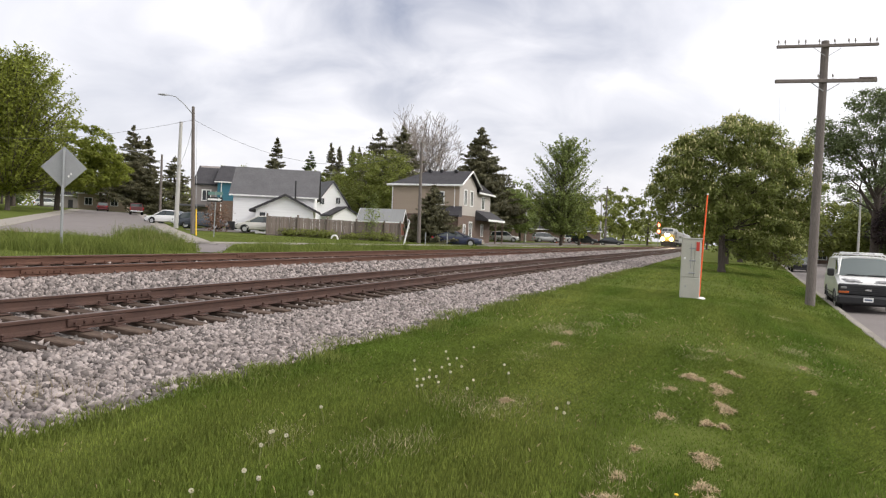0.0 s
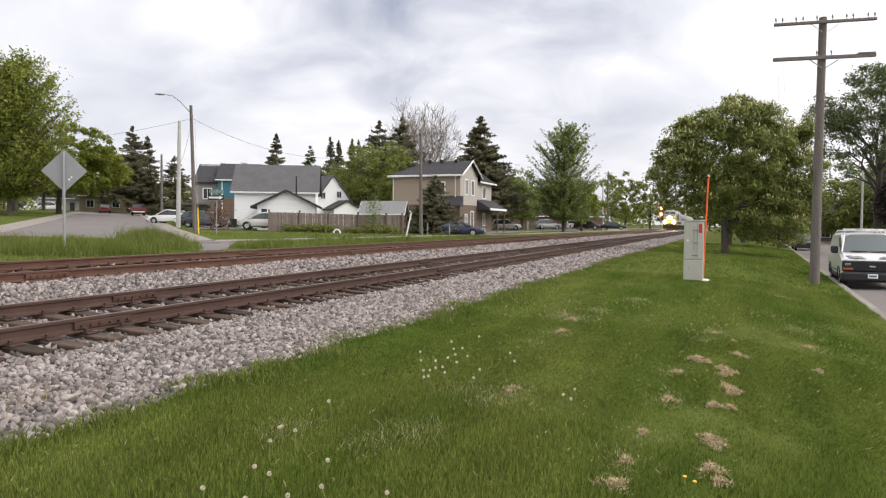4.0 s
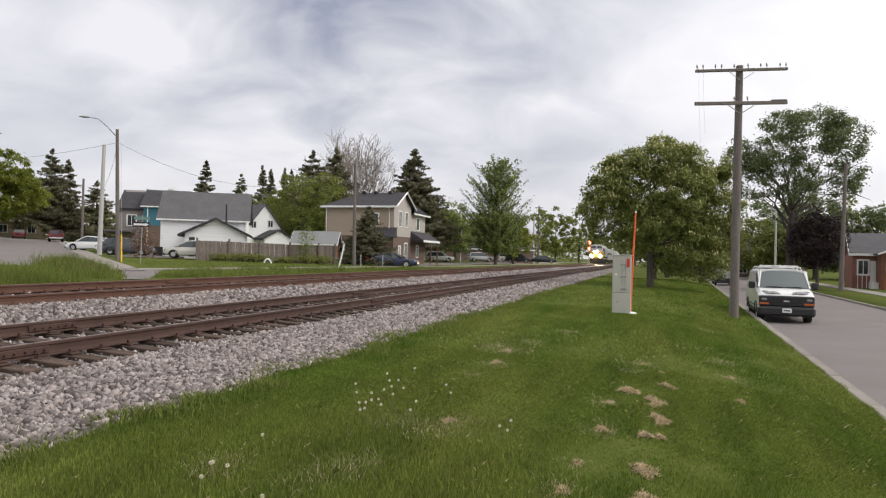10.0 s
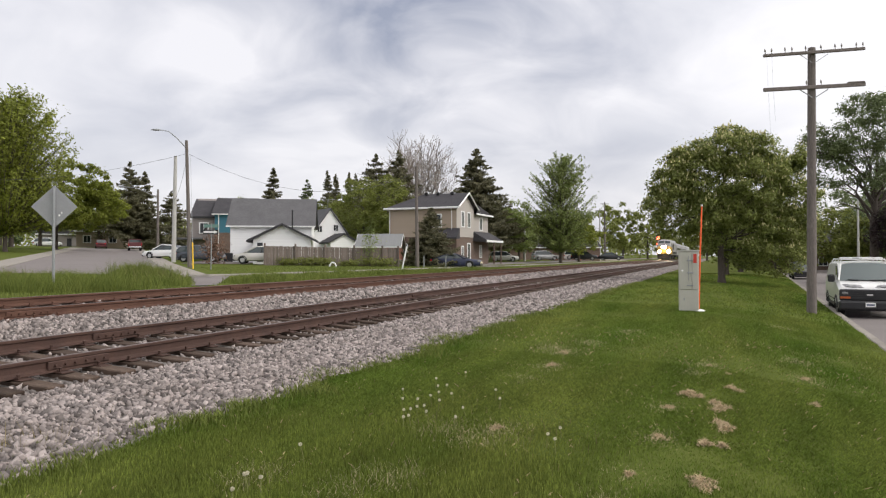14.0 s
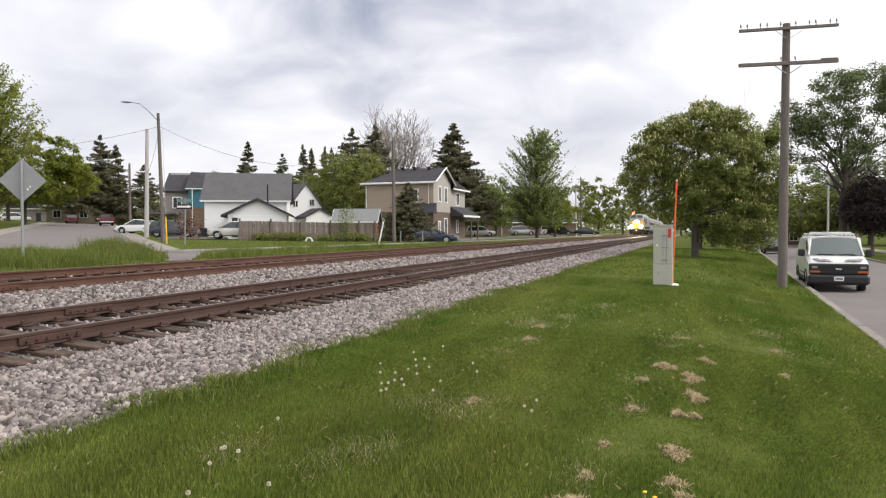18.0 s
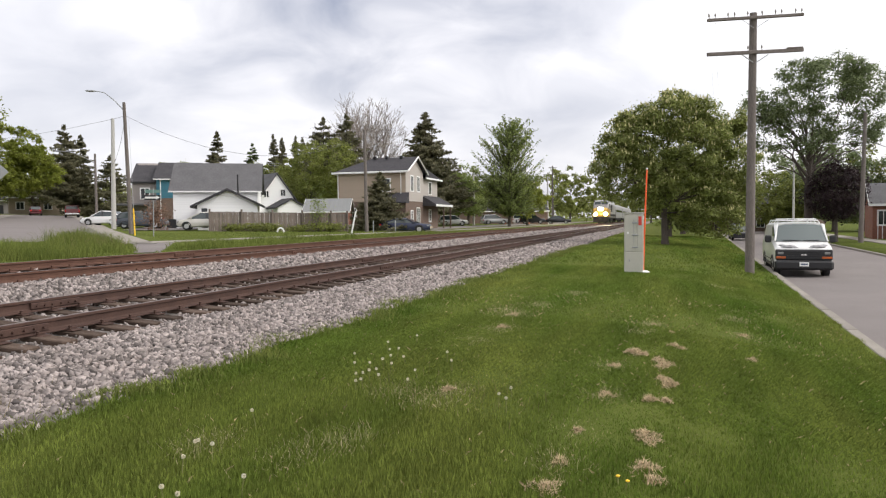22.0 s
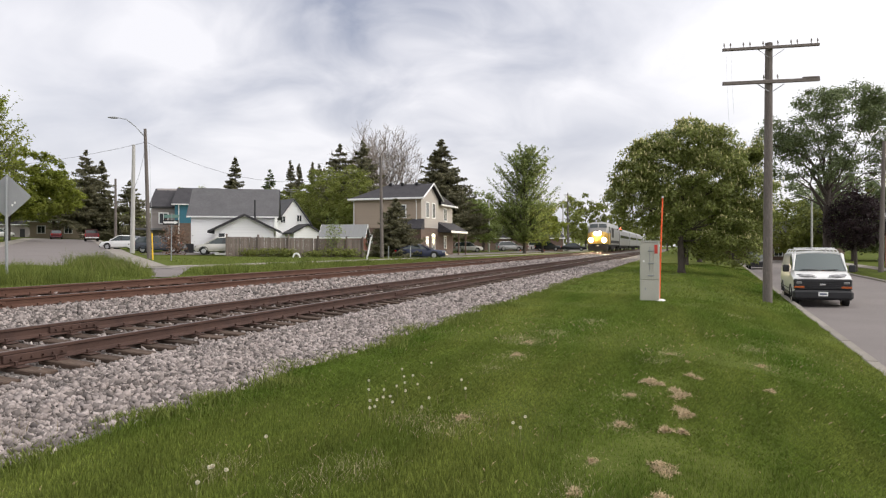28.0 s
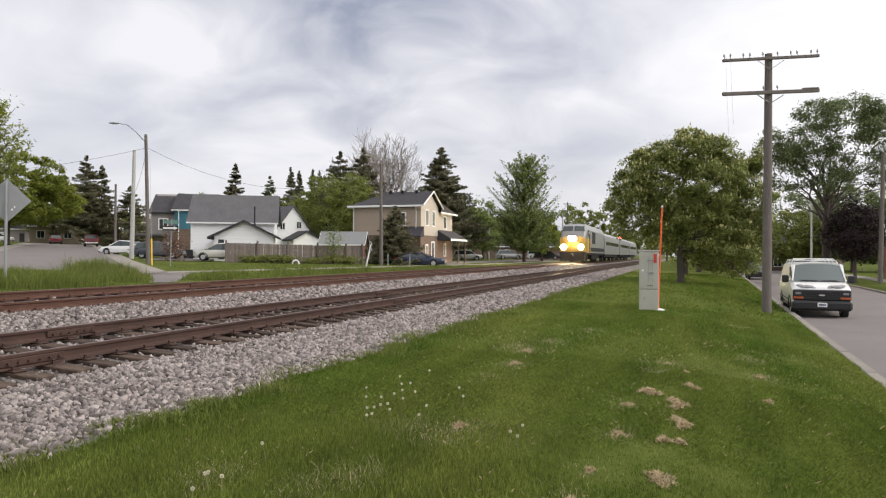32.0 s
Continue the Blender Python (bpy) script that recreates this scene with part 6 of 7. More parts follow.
plain_house(84, 150, -60, 13, 9, 5.0, 7.8, M_BRICK, M_ROOF, "dark brick house behind street trees")

plain_house(19.5, 143, 4, 25, 8, 2.6, 4.6, M_BRICK, M_ROOF, "low dark brown house behind parked cars")
plain_house(57, 112, -35, 12, 8, 3.2, 5.6, M_BRICK, M_ROOF, "dark brick house further along the street")

# ---- near things ----
telegraph_pole(13.02, 24.75, 9.3, 3)
cabinet(7.29, 20.6, -19)
marker_post(7.50, 20.4, 3.05)
diamond_sign(-12.18, 22.38, 3.20, 0.96, 12)
van(*street(32.2, -4.48), -0.685, -90 + TRK - 2.7)
heap("dry_grass_clump", M_DRY, ((8.42, -0.06, 0.8), (8.22, -0.12, 1.0), (8.05, -0.08, 0.7), (7.48, -0.1, 0.9), (7.32, -0.16, 0.9), (8.75, 0.22, 1.15), (8.68, 0.1, 0.6), (9.6, -0.24, 0.7), (9.5, -0.34, 0.5), (10.61, -0.21, 0.6), (11.1, 0.03, 0.5), (6.6, 0.38, 0.75), (6.59, 0.0, 0.65), (6.66, -0.14, 0.5), (5.5, 0.02, 0.85), (5.38, -0.02, 0.65), (4.81, 0.0, 0.8), (4.62, -0.05, 0.6), (4.74, 0.52, 0.55), (5.45, 0.49, 0.4), (4.26, 0.54, 0.9), (7.9, 0.38, 0.6), (9.64, -1.16, 0.8), (11.67, -1.26, 0.7), (11.3, 2.19, 1.0), (10.05, 2.09, 0.8), (6.3, 1.76, 0.6)), "tan clump of dead cut grass on the lawn", "dry grass", 0.085, 520, 0.045)

THATCH = np.array(((11.72, 2.5, 3.0), (11.34, 2.19, 2.6), (10.05, 2.09, 2.2), (9.83, 2.15, 2.2), (8.88, 2.17, 2.6), (6.3, 1.76, 1.8), (5.87, 1.77, 2.2), (6.15, 2.18, 2.0), (4.4, 2.2, 2.4), (4.7, 1.95, 1.8), (4.34, 2.9, 1.8), (5.47, 0.47, 1.6), (4.72, 0.52, 1.8), (6.58, 0.38, 1.6), (12.84, 2.04, 2.2), (7.94, 0.4, 1.6), (10.3, 0.2, 2.0), (11.1, 0.03, 2.4), (11.67, -1.26, 2.4), (13.5, -1.3, 2.4), (19.8, -1.55, 3.0), (15.0, 1.6, 2.4)))


def thatch(n):
    q = THATCH[rs.randint(0, len(THATCH), n)]
    return q[:, 0] + rs.normal(0, 0.09, n) * q[:, 2], q[:, 1] + rs.normal(0, 0.06, n) * q[:, 2]


blades("lawn_thatch", 5500, thatch, 0.05, 0.0045, M_THATCH, "thin pale strands of dry thatch in the lawn", 1.8, True)
blades("weed_stalks", 150, lambda n: (6.1 + rs.normal(0, 0.4, n), 1.75 + rs.normal(0, 0.45, n)), 0.11, 0.0022, M_BROWNST, "thin brown weed stalks among the lawn grass", 0.5)


def fluff_mesh():
    sh = Shape()
    for k in range(110):
        v = Vector((random.gauss(0, 1), random.gauss(0, 1), random.gauss(0, 1))).normalized()
        a = v.orthogonal().normalized() * 0.0035
        b = v.cross(a)
        q = random.uniform(0.85, 1.1)
        sh.add([v * 0.004, v * 0.0125 * q + a, v * 0.014 * q + b, v * 0.0125 * q - a], [(0, 1, 2), (0, 2, 3)])
    return sh.mesh("head", M_FLUFF)


def dandelion(s, d, h, clock=True):
    x, y = xy(s, d)
    th = thing("dandelion", x, y, ground_z(x, y) - 0.01, random.uniform(0, 360), "white dandelion seed head on a thin stalk" if clock else "small yellow dandelion flower in the grass", "dandelion", "dandelions")
    lx = random.uniform(-0.04, 0.04)
    part("stalk", Shape().tube([(0, 0, 0), (lx * 0.4, 0, h * 0.6), (lx, 0, h)], 0.0035, 4), M_STALK, th)
    if clock:
        part("head", FLUFF, M_FLUFF, th).matrix_basis = pose(lx, 0, h + 0.01)
    else:
        part("head", Shape().ball((lx, 0, h + 0.01), 0.014, 8, 6, (1, 1, 0.5)), M_YELLOW, th)


M_STALK = mat("pale_stalk", (0.19, 0.2, 0.07), 0.8, var=0.2, bump=0)
M_FLUFF = mat("seed_fluff", (0.80, 0.76, 0.64), 0.95, var=0.15, scale=60, bump=0.6, bscale=300, trans=0.4)
FLUFF = fluff_mesh()
for s_, d_ in ((8.41, 2.81), (7.7, 2.92), (7.46, 2.82), (7.43, 2.69), (7.18, 2.5), (7.02, 2.6), (6.8, 2.59), (6.68, 2.47), (6.66, 2.67), (6.41, 2.58), (6.43, 2.5), (6.26, 2.58), (6.02, 2.47), (6.15, 2.6), (6.3, 2.41), (7.07, 3.02), (6.6, 2.83), (5.88, 2.48), (7.43, 2.11), (7.07, 1.94), (6.6, 2.15), (6.15, 2.11), (6.0, 1.21), (5.77, 1.1), (6.24, 1.15), (3.31, 2.42), (3.29, 2.35), (2.97, 2.26), (2.97, 2.5), (3.06, 2.05), (4.09, 2.81), (4.04, 2.74), (4.02, 2.63), (3.62, 2.15), (3.23, 1.9), (3.37, 1.61), (4.73, 2.76), (3.75, 2.65)):
    dandelion(s_, d_, random.uniform(0.1, 0.15))
for s_, d_ in ((4.45, 0.1), (4.47, 0.14)):
    dandelion(s_, d_, 0.06, False)

# street lamps and poles across the tracks
street_lamp(-17.6, 49.2, 8.9, 1.75, 8, M_CREO, "grey wooden street lamp pole with a curved arm", (-0.25, 0), arm_z=8.35)
street_lamp(-30.6, 75.5, 7.3, 3.4, 4, M_CREO, "wooden street lamp pole with a long arm behind parked cars", (0, 0), arm_z=6.3)
th = thing("concrete_pole", -23.3, 61.0, 1.05, 0, "pale concrete pole without crossarms", "utility pole")
part("pole", lean_tube(9.3, 0.2, 0.13, 10, (0.15, 0)), M_POLEW, th)
th = thing("guy_guard", -16.4, 46.5, ground_z(-16.4, 46.5), 0, "yellow plastic guard on a pole guy wire", "guy wire")
part("guard", Shape().tube([(0, 0, 0), (-0.12, 0.2, 1.75)], 0.045, 8), M_YELLOW, th)
part("guy", Shape().tube([(-0.12, 0.2, 1.75), (-1.1, 2.5, 7.8)], 0.01, 4), M_GALV, th)
th = thing("street_name_sign", -14.9, 45.5, ground_z(-14.9, 45.5), 0, "green street name blade above a white arrow sign", "street sign")
part("post", Shape().tube([(0, 0, -0.2), (0.05, 0, 3.0)], 0.035, 7), M_GALV, th)
part("name_blade", Shape().box((-0.45, -0.02, 2.72), (0.5, 0.0, 2.92), 0.004), mat("sign_green", (0.15, 0.26, 0.23), 0.5, var=0.05, bump=0), th, "green blade")
ar = part("arrow_plate", Shape().box((-0.5, -0.05, 2.28), (0.5, -0.03, 2.58), 0.004), M_DARK, th, "black one-way plate")
part("arrow", Shape().prism(((-0.46, 2.37), (0.22, 2.37), (0.22, 2.31), (0.47, 2.43), (0.22, 2.55), (0.22, 2.49), (-0.46, 2.49)), -0.056, -0.0505, 1), M_WHITE, ar, "white arrow")
th = thing("utility_pole", -2.2, 62.0, 0.66, 0, "plain brown wooden utility pole", "utility pole")
part("pole", lean_tube(8.9, 0.17, 0.11, 9, (-0.1, 0)), M_CREO, th)
th = thing("marker_stake", -3.0, 52.5, 0.6, 0, "white leaning plastic marker stake", "stake")
part("stake", Shape().tube([(0, 0, -0.1), (0.38, 0, 1.75)], 0.06, 7), M_WHITE, th)
th = thing("utility_pole", 13.6, 118.0, 0.8, 0, "grey wooden utility pole beside the lane", "utility pole")
part("pole", lean_tube(8.8, 0.2, 0.13, 8), M_POLEW, th)
for px, py, h in ((33.3, 150.0, 11.0), (34.8, 152.0, 12.6)):
    th = thing("utility_pole", px, py, 0.75, 0, "grey utility pole with a short crossarm", "utility pole")
    part("pole", lean_tube(h, 0.2, 0.12, 8), M_POLEW if h < 12 else M_CREO, th)
    part("crossarm", Shape().box((-0.9, -0.06, h - 0.5), (0.9, 0.06, h - 0.38)), M_CREO, th)
wire("overhead_wire", (-17.9, 49.2, 8.9), (-2.3, 62.0, 9.0), 2.2, 0.011, "thin sagging black overhead wire")
wire("overhead_wire", (-17.9, 49.2, 8.8), (-48, 70, 9.5), 0.8, 0.011, "thin black overhead wire over the side street")
wire("overhead_wire", (-17.9, 49.2, 8.2), (-23.3, 61.0, 6.5), 0.5, 0.011, "thin black wire between two poles")

# right-hand street
street_lamp(*street(64, -12.9), 10.4, 2.6, 12, M_CREO, "tall wooden street lamp pole with a short arm", (0.3, 0), arm_z=6.6, bases=(0.2, 0.13))
street_lamp(*street(96, -11.6), 9.0, 2.6, 12, M_POLEW, "pale street lamp pole further along the street", (0.0, 0), arm_z=7.2)
street_lamp(*street(130, -11.6), 9.0, 2.6, 12, M_POLEW, "pale street lamp pole far along the street", (0.0, 0), arm_z=7.2)
car("sedan", 42.3, 51.0, 150, P_SILVER, "silver saloon car on the lawn drive of the bungalow", z=-0.38)
car("suv", *street(78, -4.6), -90 + TRK, P_BLACK, "dark car parked behind the van", z=-0.69)
car("sedan", *street(74, -9.4), 90 + TRK, P_BLACK, "black car parked across the street", z=-0.69)

# cars across the tracks
car("coupe", 1.3, 65.5, -12, P_BLUE, "navy blue two-door coupe on the driveway", z=0.48)
car("suv", 9.7, 113.0, 0, P_WHITE, "white sport utility car by the lane", z=0.72)
car("suv", 17.8, 123.0, 10, P_SILVER, "pale boxy off-road car by the lane", z=0.85)
car("suv", 25.0, 125.0, -10, P_BLACK, "dark sport utility car by the lane", z=0.85)
car("suv", 24.7, 130.5, -10, P_WHITE, "white van-like car behind a dark one", z=0.95)
car("sedan", 30.4, 128.0, -15, P_BLACK, "black saloon car by the lane", z=0.85)
car("hatch", -15.9, 61.0, 188, P_BEIGE, "pale beige hatchback behind the fence end", z=1.0)
car("hatch", -21.8, 63.4, 5, P_GREY, "dark grey hatchback on the corner drive", z=1.13)
car("sedan", -27.6, 70.5, 170, P_WHITE, "white saloon car on the corner drive", z=1.4)
car("sedan", -23.9, 68.0, 170, P_WHITE, "white saloon car behind the grey hatchback", z=1.25)
pickup(-47.0, 107.0, 115, P_RED, "dark red pickup truck parked on the side street")
car("hatch", -56.5, 116.0, 115, P_RED, "dark red hatchback on the side street")
car("suv", -75, 133, 20, P_WHITE, "white car far up the side street")
car("suv", -40, 128, 20, P_WHITE, "white car in front of the conifers")

# ---- trees ----
broadleaf("chestnut_tree", 17.05, 42.95, 10.1, ((0.5, 0, 6.4, 3.6, 3.7, 2.9), (0.5, 0, 7.9, 2.1, 2.4, 1.5), (-1.4, -0.2, 7.2, 1.6, 2.0, 1.3), (2.9, 0, 7.4, 1.7, 2.0, 1.2), (4.2, 0, 7.2, 0.9, 1.2, 0.9), (-3.3, -0.3, 4.7, 1.5, 1.9, 1.2), (-3.0, -0.4, 6.0, 1.3, 1.7, 1.1), (4.1, -0.3, 5.0, 1.6, 1.9, 1.3), (3.8, -0.5, 3.2, 1.6, 1.8, 1.3), (2.9, -0.8, 1.7, 1.6, 1.6, 1.3), (1.6, -1.0, 2.6, 1.7, 1.7, 1.4), (-1.6, -0.8, 3.5, 1.8, 1.8, 1.2), (-3.4, -0.4, 3.7, 1.1, 1.3, 0.8), (-2.4, -0.2, 7.2, 1.0, 1.3, 1.0), (0.2, -1.6, 4.6, 2.4, 1.8, 1.5)), 2.0, 0.2, 104000, 0.094, L_CHEST, "round chestnut tree in blossom on the lawn", 3, 0.56, 14, flowers=2100, thin=0.03)
broadleaf("locust_tree", 36.5, 59.5, 16.2, ((0.9, 0, 13.6, 4.3, 4.4, 2.3), (-3.8, 0, 12.1, 2.3, 2.6, 1.4), (-3.2, 0, 9.4, 1.7, 2.2, 1.2), (4.9, 0, 13.4, 1.9, 2.4, 2.0), (5.3, 0, 10.2, 1.9, 2.2, 1.6), (1.4, 0, 15.0, 3.9, 3.4, 1.4), (-0.4, -1.5, 9.2, 1.7, 1.8, 1.3), (2.8, 1.0, 10.2, 1.9, 1.9, 1.2), (-2.2, 1.0, 10.8, 2.0, 2.0, 1.0)), 5.2, 0.34, 52000, 0.12, L_LOCUST, "tall airy locust tree beside the street", 8, 0.8, 18, thin=0.16)
broadleaf("purple_tree", 37.4, 57.0, 6.6, ((0, 0, 4.3, 2.2, 2.2, 2.2),), 1.9, 0.13, 10000, 0.12, L_PURPLE, "dark purple-leaved ornamental tree", 12, 0.8, 5)
upswept("maple_tree", -48.6, 78, 17.7, 7.4, 3.0, 640, 85, 0.18, L_MAPLE, "large spreading maple in fresh yellow-green leaf", 21, 0.46)
upswept("maple_tree", -57, 84, 18.0, 8.0, 3.6, 300, 75, 0.18, L_MAPLE, "maple in fresh leaf behind a larger one", 22, 0.46)
broadleaf("maple_tree", -53.6, 97, 14, ((3.2, 0, 8.8, 3.6, 3.6, 3.6), (6.0, 0, 7.0, 2.8, 3.0, 2.8), (7.6, 0, 5.4, 2.0, 2.4, 1.9), (4.6, -1, 4.8, 3.0, 3, 1.9), (0.5, -1, 5.2, 3.6, 3.4, 2.6)), 2.6, 0.35, 26000, 0.2, L_MAPLE, "broad street tree in fresh green leaf", 24, 0.75, 8)
broadleaf("maple_tree", -60, 92, 11, ((0, 0, 6.5, 4.5, 4.0, 3.6), (3.5, 0, 5.0, 3.0, 3.0, 2.6)), 2.4, 0.3, 9000, 0.24, L_MAPLE, "street tree among larger maples", 27, 0.9, 6)
broadleaf("maple_tree", -68, 98, 12, ((0, 0, 7.0, 4.8, 4.4, 4.2), (-3.5, 0, 5.0, 3.6, 3.4, 3.0)), 2.4, 0.3, 9000, 0.24, L_WOOD, "leafy tree behind the maples", 28, 0.9, 6)
broadleaf("maple_tree", -64, 104, 13, ((0, 0, 8.0, 4.5, 4.5, 4.5),), 2.6, 0.35, 7000, 0.28, L_MAPLE, "street tree further up the side street", 26, 0.95, 6)
broadleaf("maple_tree", -60.6, 123.5, 9.5, ((0, 0, 5.6, 3.4, 3.0, 3.0), (2.4, 0, 4.4, 2.2, 2.2, 1.8), (-2.6, 0, 4.2, 2.2, 2.2, 1.8)), 2.2, 0.28, 8000, 0.24, L_WOOD, "shady tree before the house at the street's end", 29, 0.9, 6)
broadleaf("maple_tree", -69.5, 121.0, 10.5, ((0, 0, 6.0, 3.6, 3.2, 3.2), (2.6, 0, 4.6, 2.2, 2.2, 1.9), (-2.6, 0, 4.4, 2.4, 2.2, 1.9)), 2.2, 0.3, 8000, 0.24, L_WOOD, "shady tree at the bend of the side street", 30, 0.9, 6)
spruce("spruce", -54.5, 122, 15.2, 3.0, "tall dark spruce behind the side street", 31, z_low=0.2)
spruce("spruce", -53.2, 125, 14.2, 2.4, "dark spruce beside a taller one", 32)
spruce("spruce", -46.8, 121, 10.4, 3.2, "broad dark conifer at the side street", 33)
spruce("spruce", -28.3, 117, 14.4, 2.3, "narrow pointed spruce behind the houses", 34)
spruce("spruce", -22.9, 118, 12.7, 2.2, "grey-green conifer behind the houses", 35, material=L_LOCUST)
for i, (x_, y_, h) in enumerate(((-21.45, 130, 15.7), (-20.4, 133, 15.4), (-17.6, 131, 15.5), (-16.8, 134, 15.6))):
    spruce("spruce", x_, y_, h, 1.75, "slim dark spruce in a row behind the houses", 40 + i)
spruce("spruce", -10.9, 114, 16.8, 4.6, "broad dark spruce above the green trees", 51)
spruce("spruce", -7.1, 112, 17.3, 4.9, "broad dark spruce above the green trees", 52)
spruce("spruce", 5.1, 106, 17.1, 4.3, "massive dark spruce behind the two-storey house", 53, z_low=0.2, dens=1.3)
spruce("spruce", -1.1, 66.8, 5.6, 1.8, "dark young spruce in front of the house", 55, z=0.65, dens=3.2)
bare_tree("bare_tree", -4.2, 121, 22.4, "tall leafless tree with pale fine branches", 61)
for i, (x_, y_, h, r, m_) in enumerate(((-11.4, 100, 11.6, 4.3, L_WILLOW), (-16.6, 108, 8.2, 3.6, L_WILLOW), (-7.6, 97, 11.6, 3.8, L_WILLOW), (9.6, 118, 10.5, 3.2, L_SPRING), (-22, 125, 10, 5, L_WOOD), (10.8, 116, 8.6, 3.2, L_SPRING), (23.5, 122, 8.4, 3.3, L_MAPLE), (9.0, 119, 9.5, 3.0, L_SPRING), (13.5, 126, 10.5, 3.4, L_SPRING), (17.0, 150, 10, 5, L_WOOD), (25, 150, 10, 5, L_WOOD), (-34, 120, 9, 4, L_WOOD), (-68, 140, 12, 6, L_WOOD), (-85, 150, 13, 7, L_WOOD))):
    broadleaf("tree", x_, y_, h, ((0, 0, h * 0.58, r, r, h * 0.42), (r * 0.5, 0, h * 0.45, r * 0.6, r * 0.6, h * 0.28)), h * 0.2, 0.22, 16000 if m_ is L_WILLOW else 8000, 0.15 if m_ is L_WILLOW else 0.24, m_, "leafy green tree behind the houses" if m_ in (L_WOOD, L_WILLOW) else "sparse spring tree with pale small leaves", 70 + i, 0.9, 5, thin=0.0 if m_ in (L_WOOD, L_WILLOW) else 0.25)
upswept("tree", 17.5, 105, 15.9, 5.6, 2.4, 230, 80, 0.17, L_SPRING, "fresh green tree with upswept branches by the lane", 90, 0.34, 140)
for i, (x_, y_, h, r) in enumerate(((66, 94, 11.5, 5.0), (69, 89, 10.5, 5.0), (73, 86, 12, 5.5), (54, 96, 8.5, 4.0), (63, 104, 10, 4.5), (47, 205, 16, 6), (56, 220, 17, 7), (40, 215, 13, 6), (68, 235, 18, 8), (86, 230, 17, 8), (78, 180, 15, 6), (62, 150, 14, 6), (52, 110, 11, 4), (60, 92, 12, 5), (74, 86, 13, 6), (88, 100, 14, 7), (70, 120, 14, 6), (100, 120, 15, 8), (30, 240, 14, 7), (20, 230, 13, 6), (5, 220, 14, 7), (-15, 215, 14, 7), (-40, 210, 14, 8), (-65, 205, 15, 8), (-95, 200, 15, 8), (-120, 190, 15, 9), (110, 180, 17, 9), (125, 140, 15, 8))):
    far_mat = (L_WOOD, L_LOCUST, L_WILLOW)[i % 3]
    broadleaf("tree", x_, y_, h, ((0, 0, h * 0.56, r, r, h * 0.44), (r * 0.5, 0, h * 0.42, r * 0.6, r * 0.6, h * 0.3)), h * 0.2, 0.3, 3300 if y_ > 125 else 7000, 0.45 if y_ > 125 else 0.27, far_mat, "leafy green tree in the distance", 120 + i, 1.25, 4)
for i, (s_, d_, h, r) in enumerate(((66, -0.6, 8.0, 3.2), (84, -2.2, 9.0, 3.6), (103, -3.4, 9.5, 4.0), (124, -3.0, 10, 4.4), (150, -1.5, 10, 4.5), (180, -3.0, 11, 5), (415, -6, 16, 8), (420, 4, 17, 8), (424, 15, 18, 9), (418, 26, 17, 9))):
    broadleaf("tree", *xy(s_, d_), h, ((0, 0, h * 0.56, r, r, h * 0.42), (r * 0.5, 0, h * 0.4, r * 0.6, r * 0.6, h * 0.3)), h * 0.22, 0.22, 7000 if s_ < 200 else 3000, 0.2 if s_ < 200 else 0.6, (L_CHEST, L_WOOD)[i % 2], "leafy street tree along the lawn" if s_ < 200 else "leafy tree closing the view along the tracks", 170 + i, 0.9 if s_ < 200 else 1.6, 5)


def far_woods(n):
    """An uneven belt of leaves all round, open where the tracks run out."""
    a = rs.uniform(-2.2, 2.6, n)
    r = rs.uniform(255, 300, n)
    x, y = np.sin(a) * r, np.cos(a) * r
    s, d = sd(x, y)
    back = (np.abs(d - 8) < 16)
    x, y = np.where(back, x * 1.9, x), np.where(back, y * 1.9, y)
    top = 9.5 + 2.8 * np.sin(a * 31) * np.sin(a * 17 + 1) + 1.6 * np.sin(a * 83 + 2) + np.where(back, 7.0, 0.0)
    g = np.array([ground_z(p, q) for p, q in zip(x, y)])
    z = g + top * np.sqrt(rs.uniform(0, 1, n))
    c = np.stack([x, y, z], 1)
    nrm = np.stack([-np.sin(a) * 0.6, -np.cos(a) * 0.6, np.full(n, 0.6)], 1)
    tagged(new("distant_woods", leaf_mesh("distant_woods", c, nrm, 0.95, L_WOOD)), "belt of distant green woods along the horizon", "woods", kind="stuff")


far_woods(50000)

# hedge plants along the fence
for i, (x_, y_, w, h) in enumerate(((-12.9, 59.2, 0.9, 0.6), (-11.3, 59.8, 1.0, 0.7), (-10.1, 60.2, 0.8, 0.6), (-6.4, 61.7, 1.3, 0.8), (-5.0, 62.2, 1.0, 0.7), (-6.4, 61.9, 0.9, 3.3), (-8.0, 61.0, 0.8, 0.5))):
    th = thing("shrub", x_, y_, ground_z(x_, y_), 0, "leafy green shrub growing against the fence" if h < 2 else "slender sapling with pale green leaves by the fence", "shrub", "shrubs along the fence")
    part("stems", Shape().tube([(0, 0, -0.05), (0.05, 0, h * 0.7)], [0.03, 0.01], 5), M_BARK, th)
    n = 700
    u = rs.normal(size=(n, 3)) * np.array([w * 0.5, w * 0.4, h * 0.25]) + np.array([0, 0, h * 0.6])
    u[:, 2] = np.maximum(u[:, 2], 0.03)
    part("leaves", leaf_mesh("leaves", u, np.tile([0, -0.3, 0.6], (n, 1)), 0.09, L_SPRING if h > 2 else L_WOOD), L_WOOD, th)
th = thing("brush_pile", -19.4, 59.5, ground_z(-19.4, 59.5), 0, "brown dry bush beside the white house", "bush")
part("dry_foliage", leaf_mesh("dry_foliage", rs.normal(size=(900, 3)) * np.array([0.5, 0.5, 0.6]) + np.array([0, 0, 1.2]), np.tile([0, -0.5, 0.3], (900, 1)), 0.10, M_BRUSH), M_BRUSH, th)

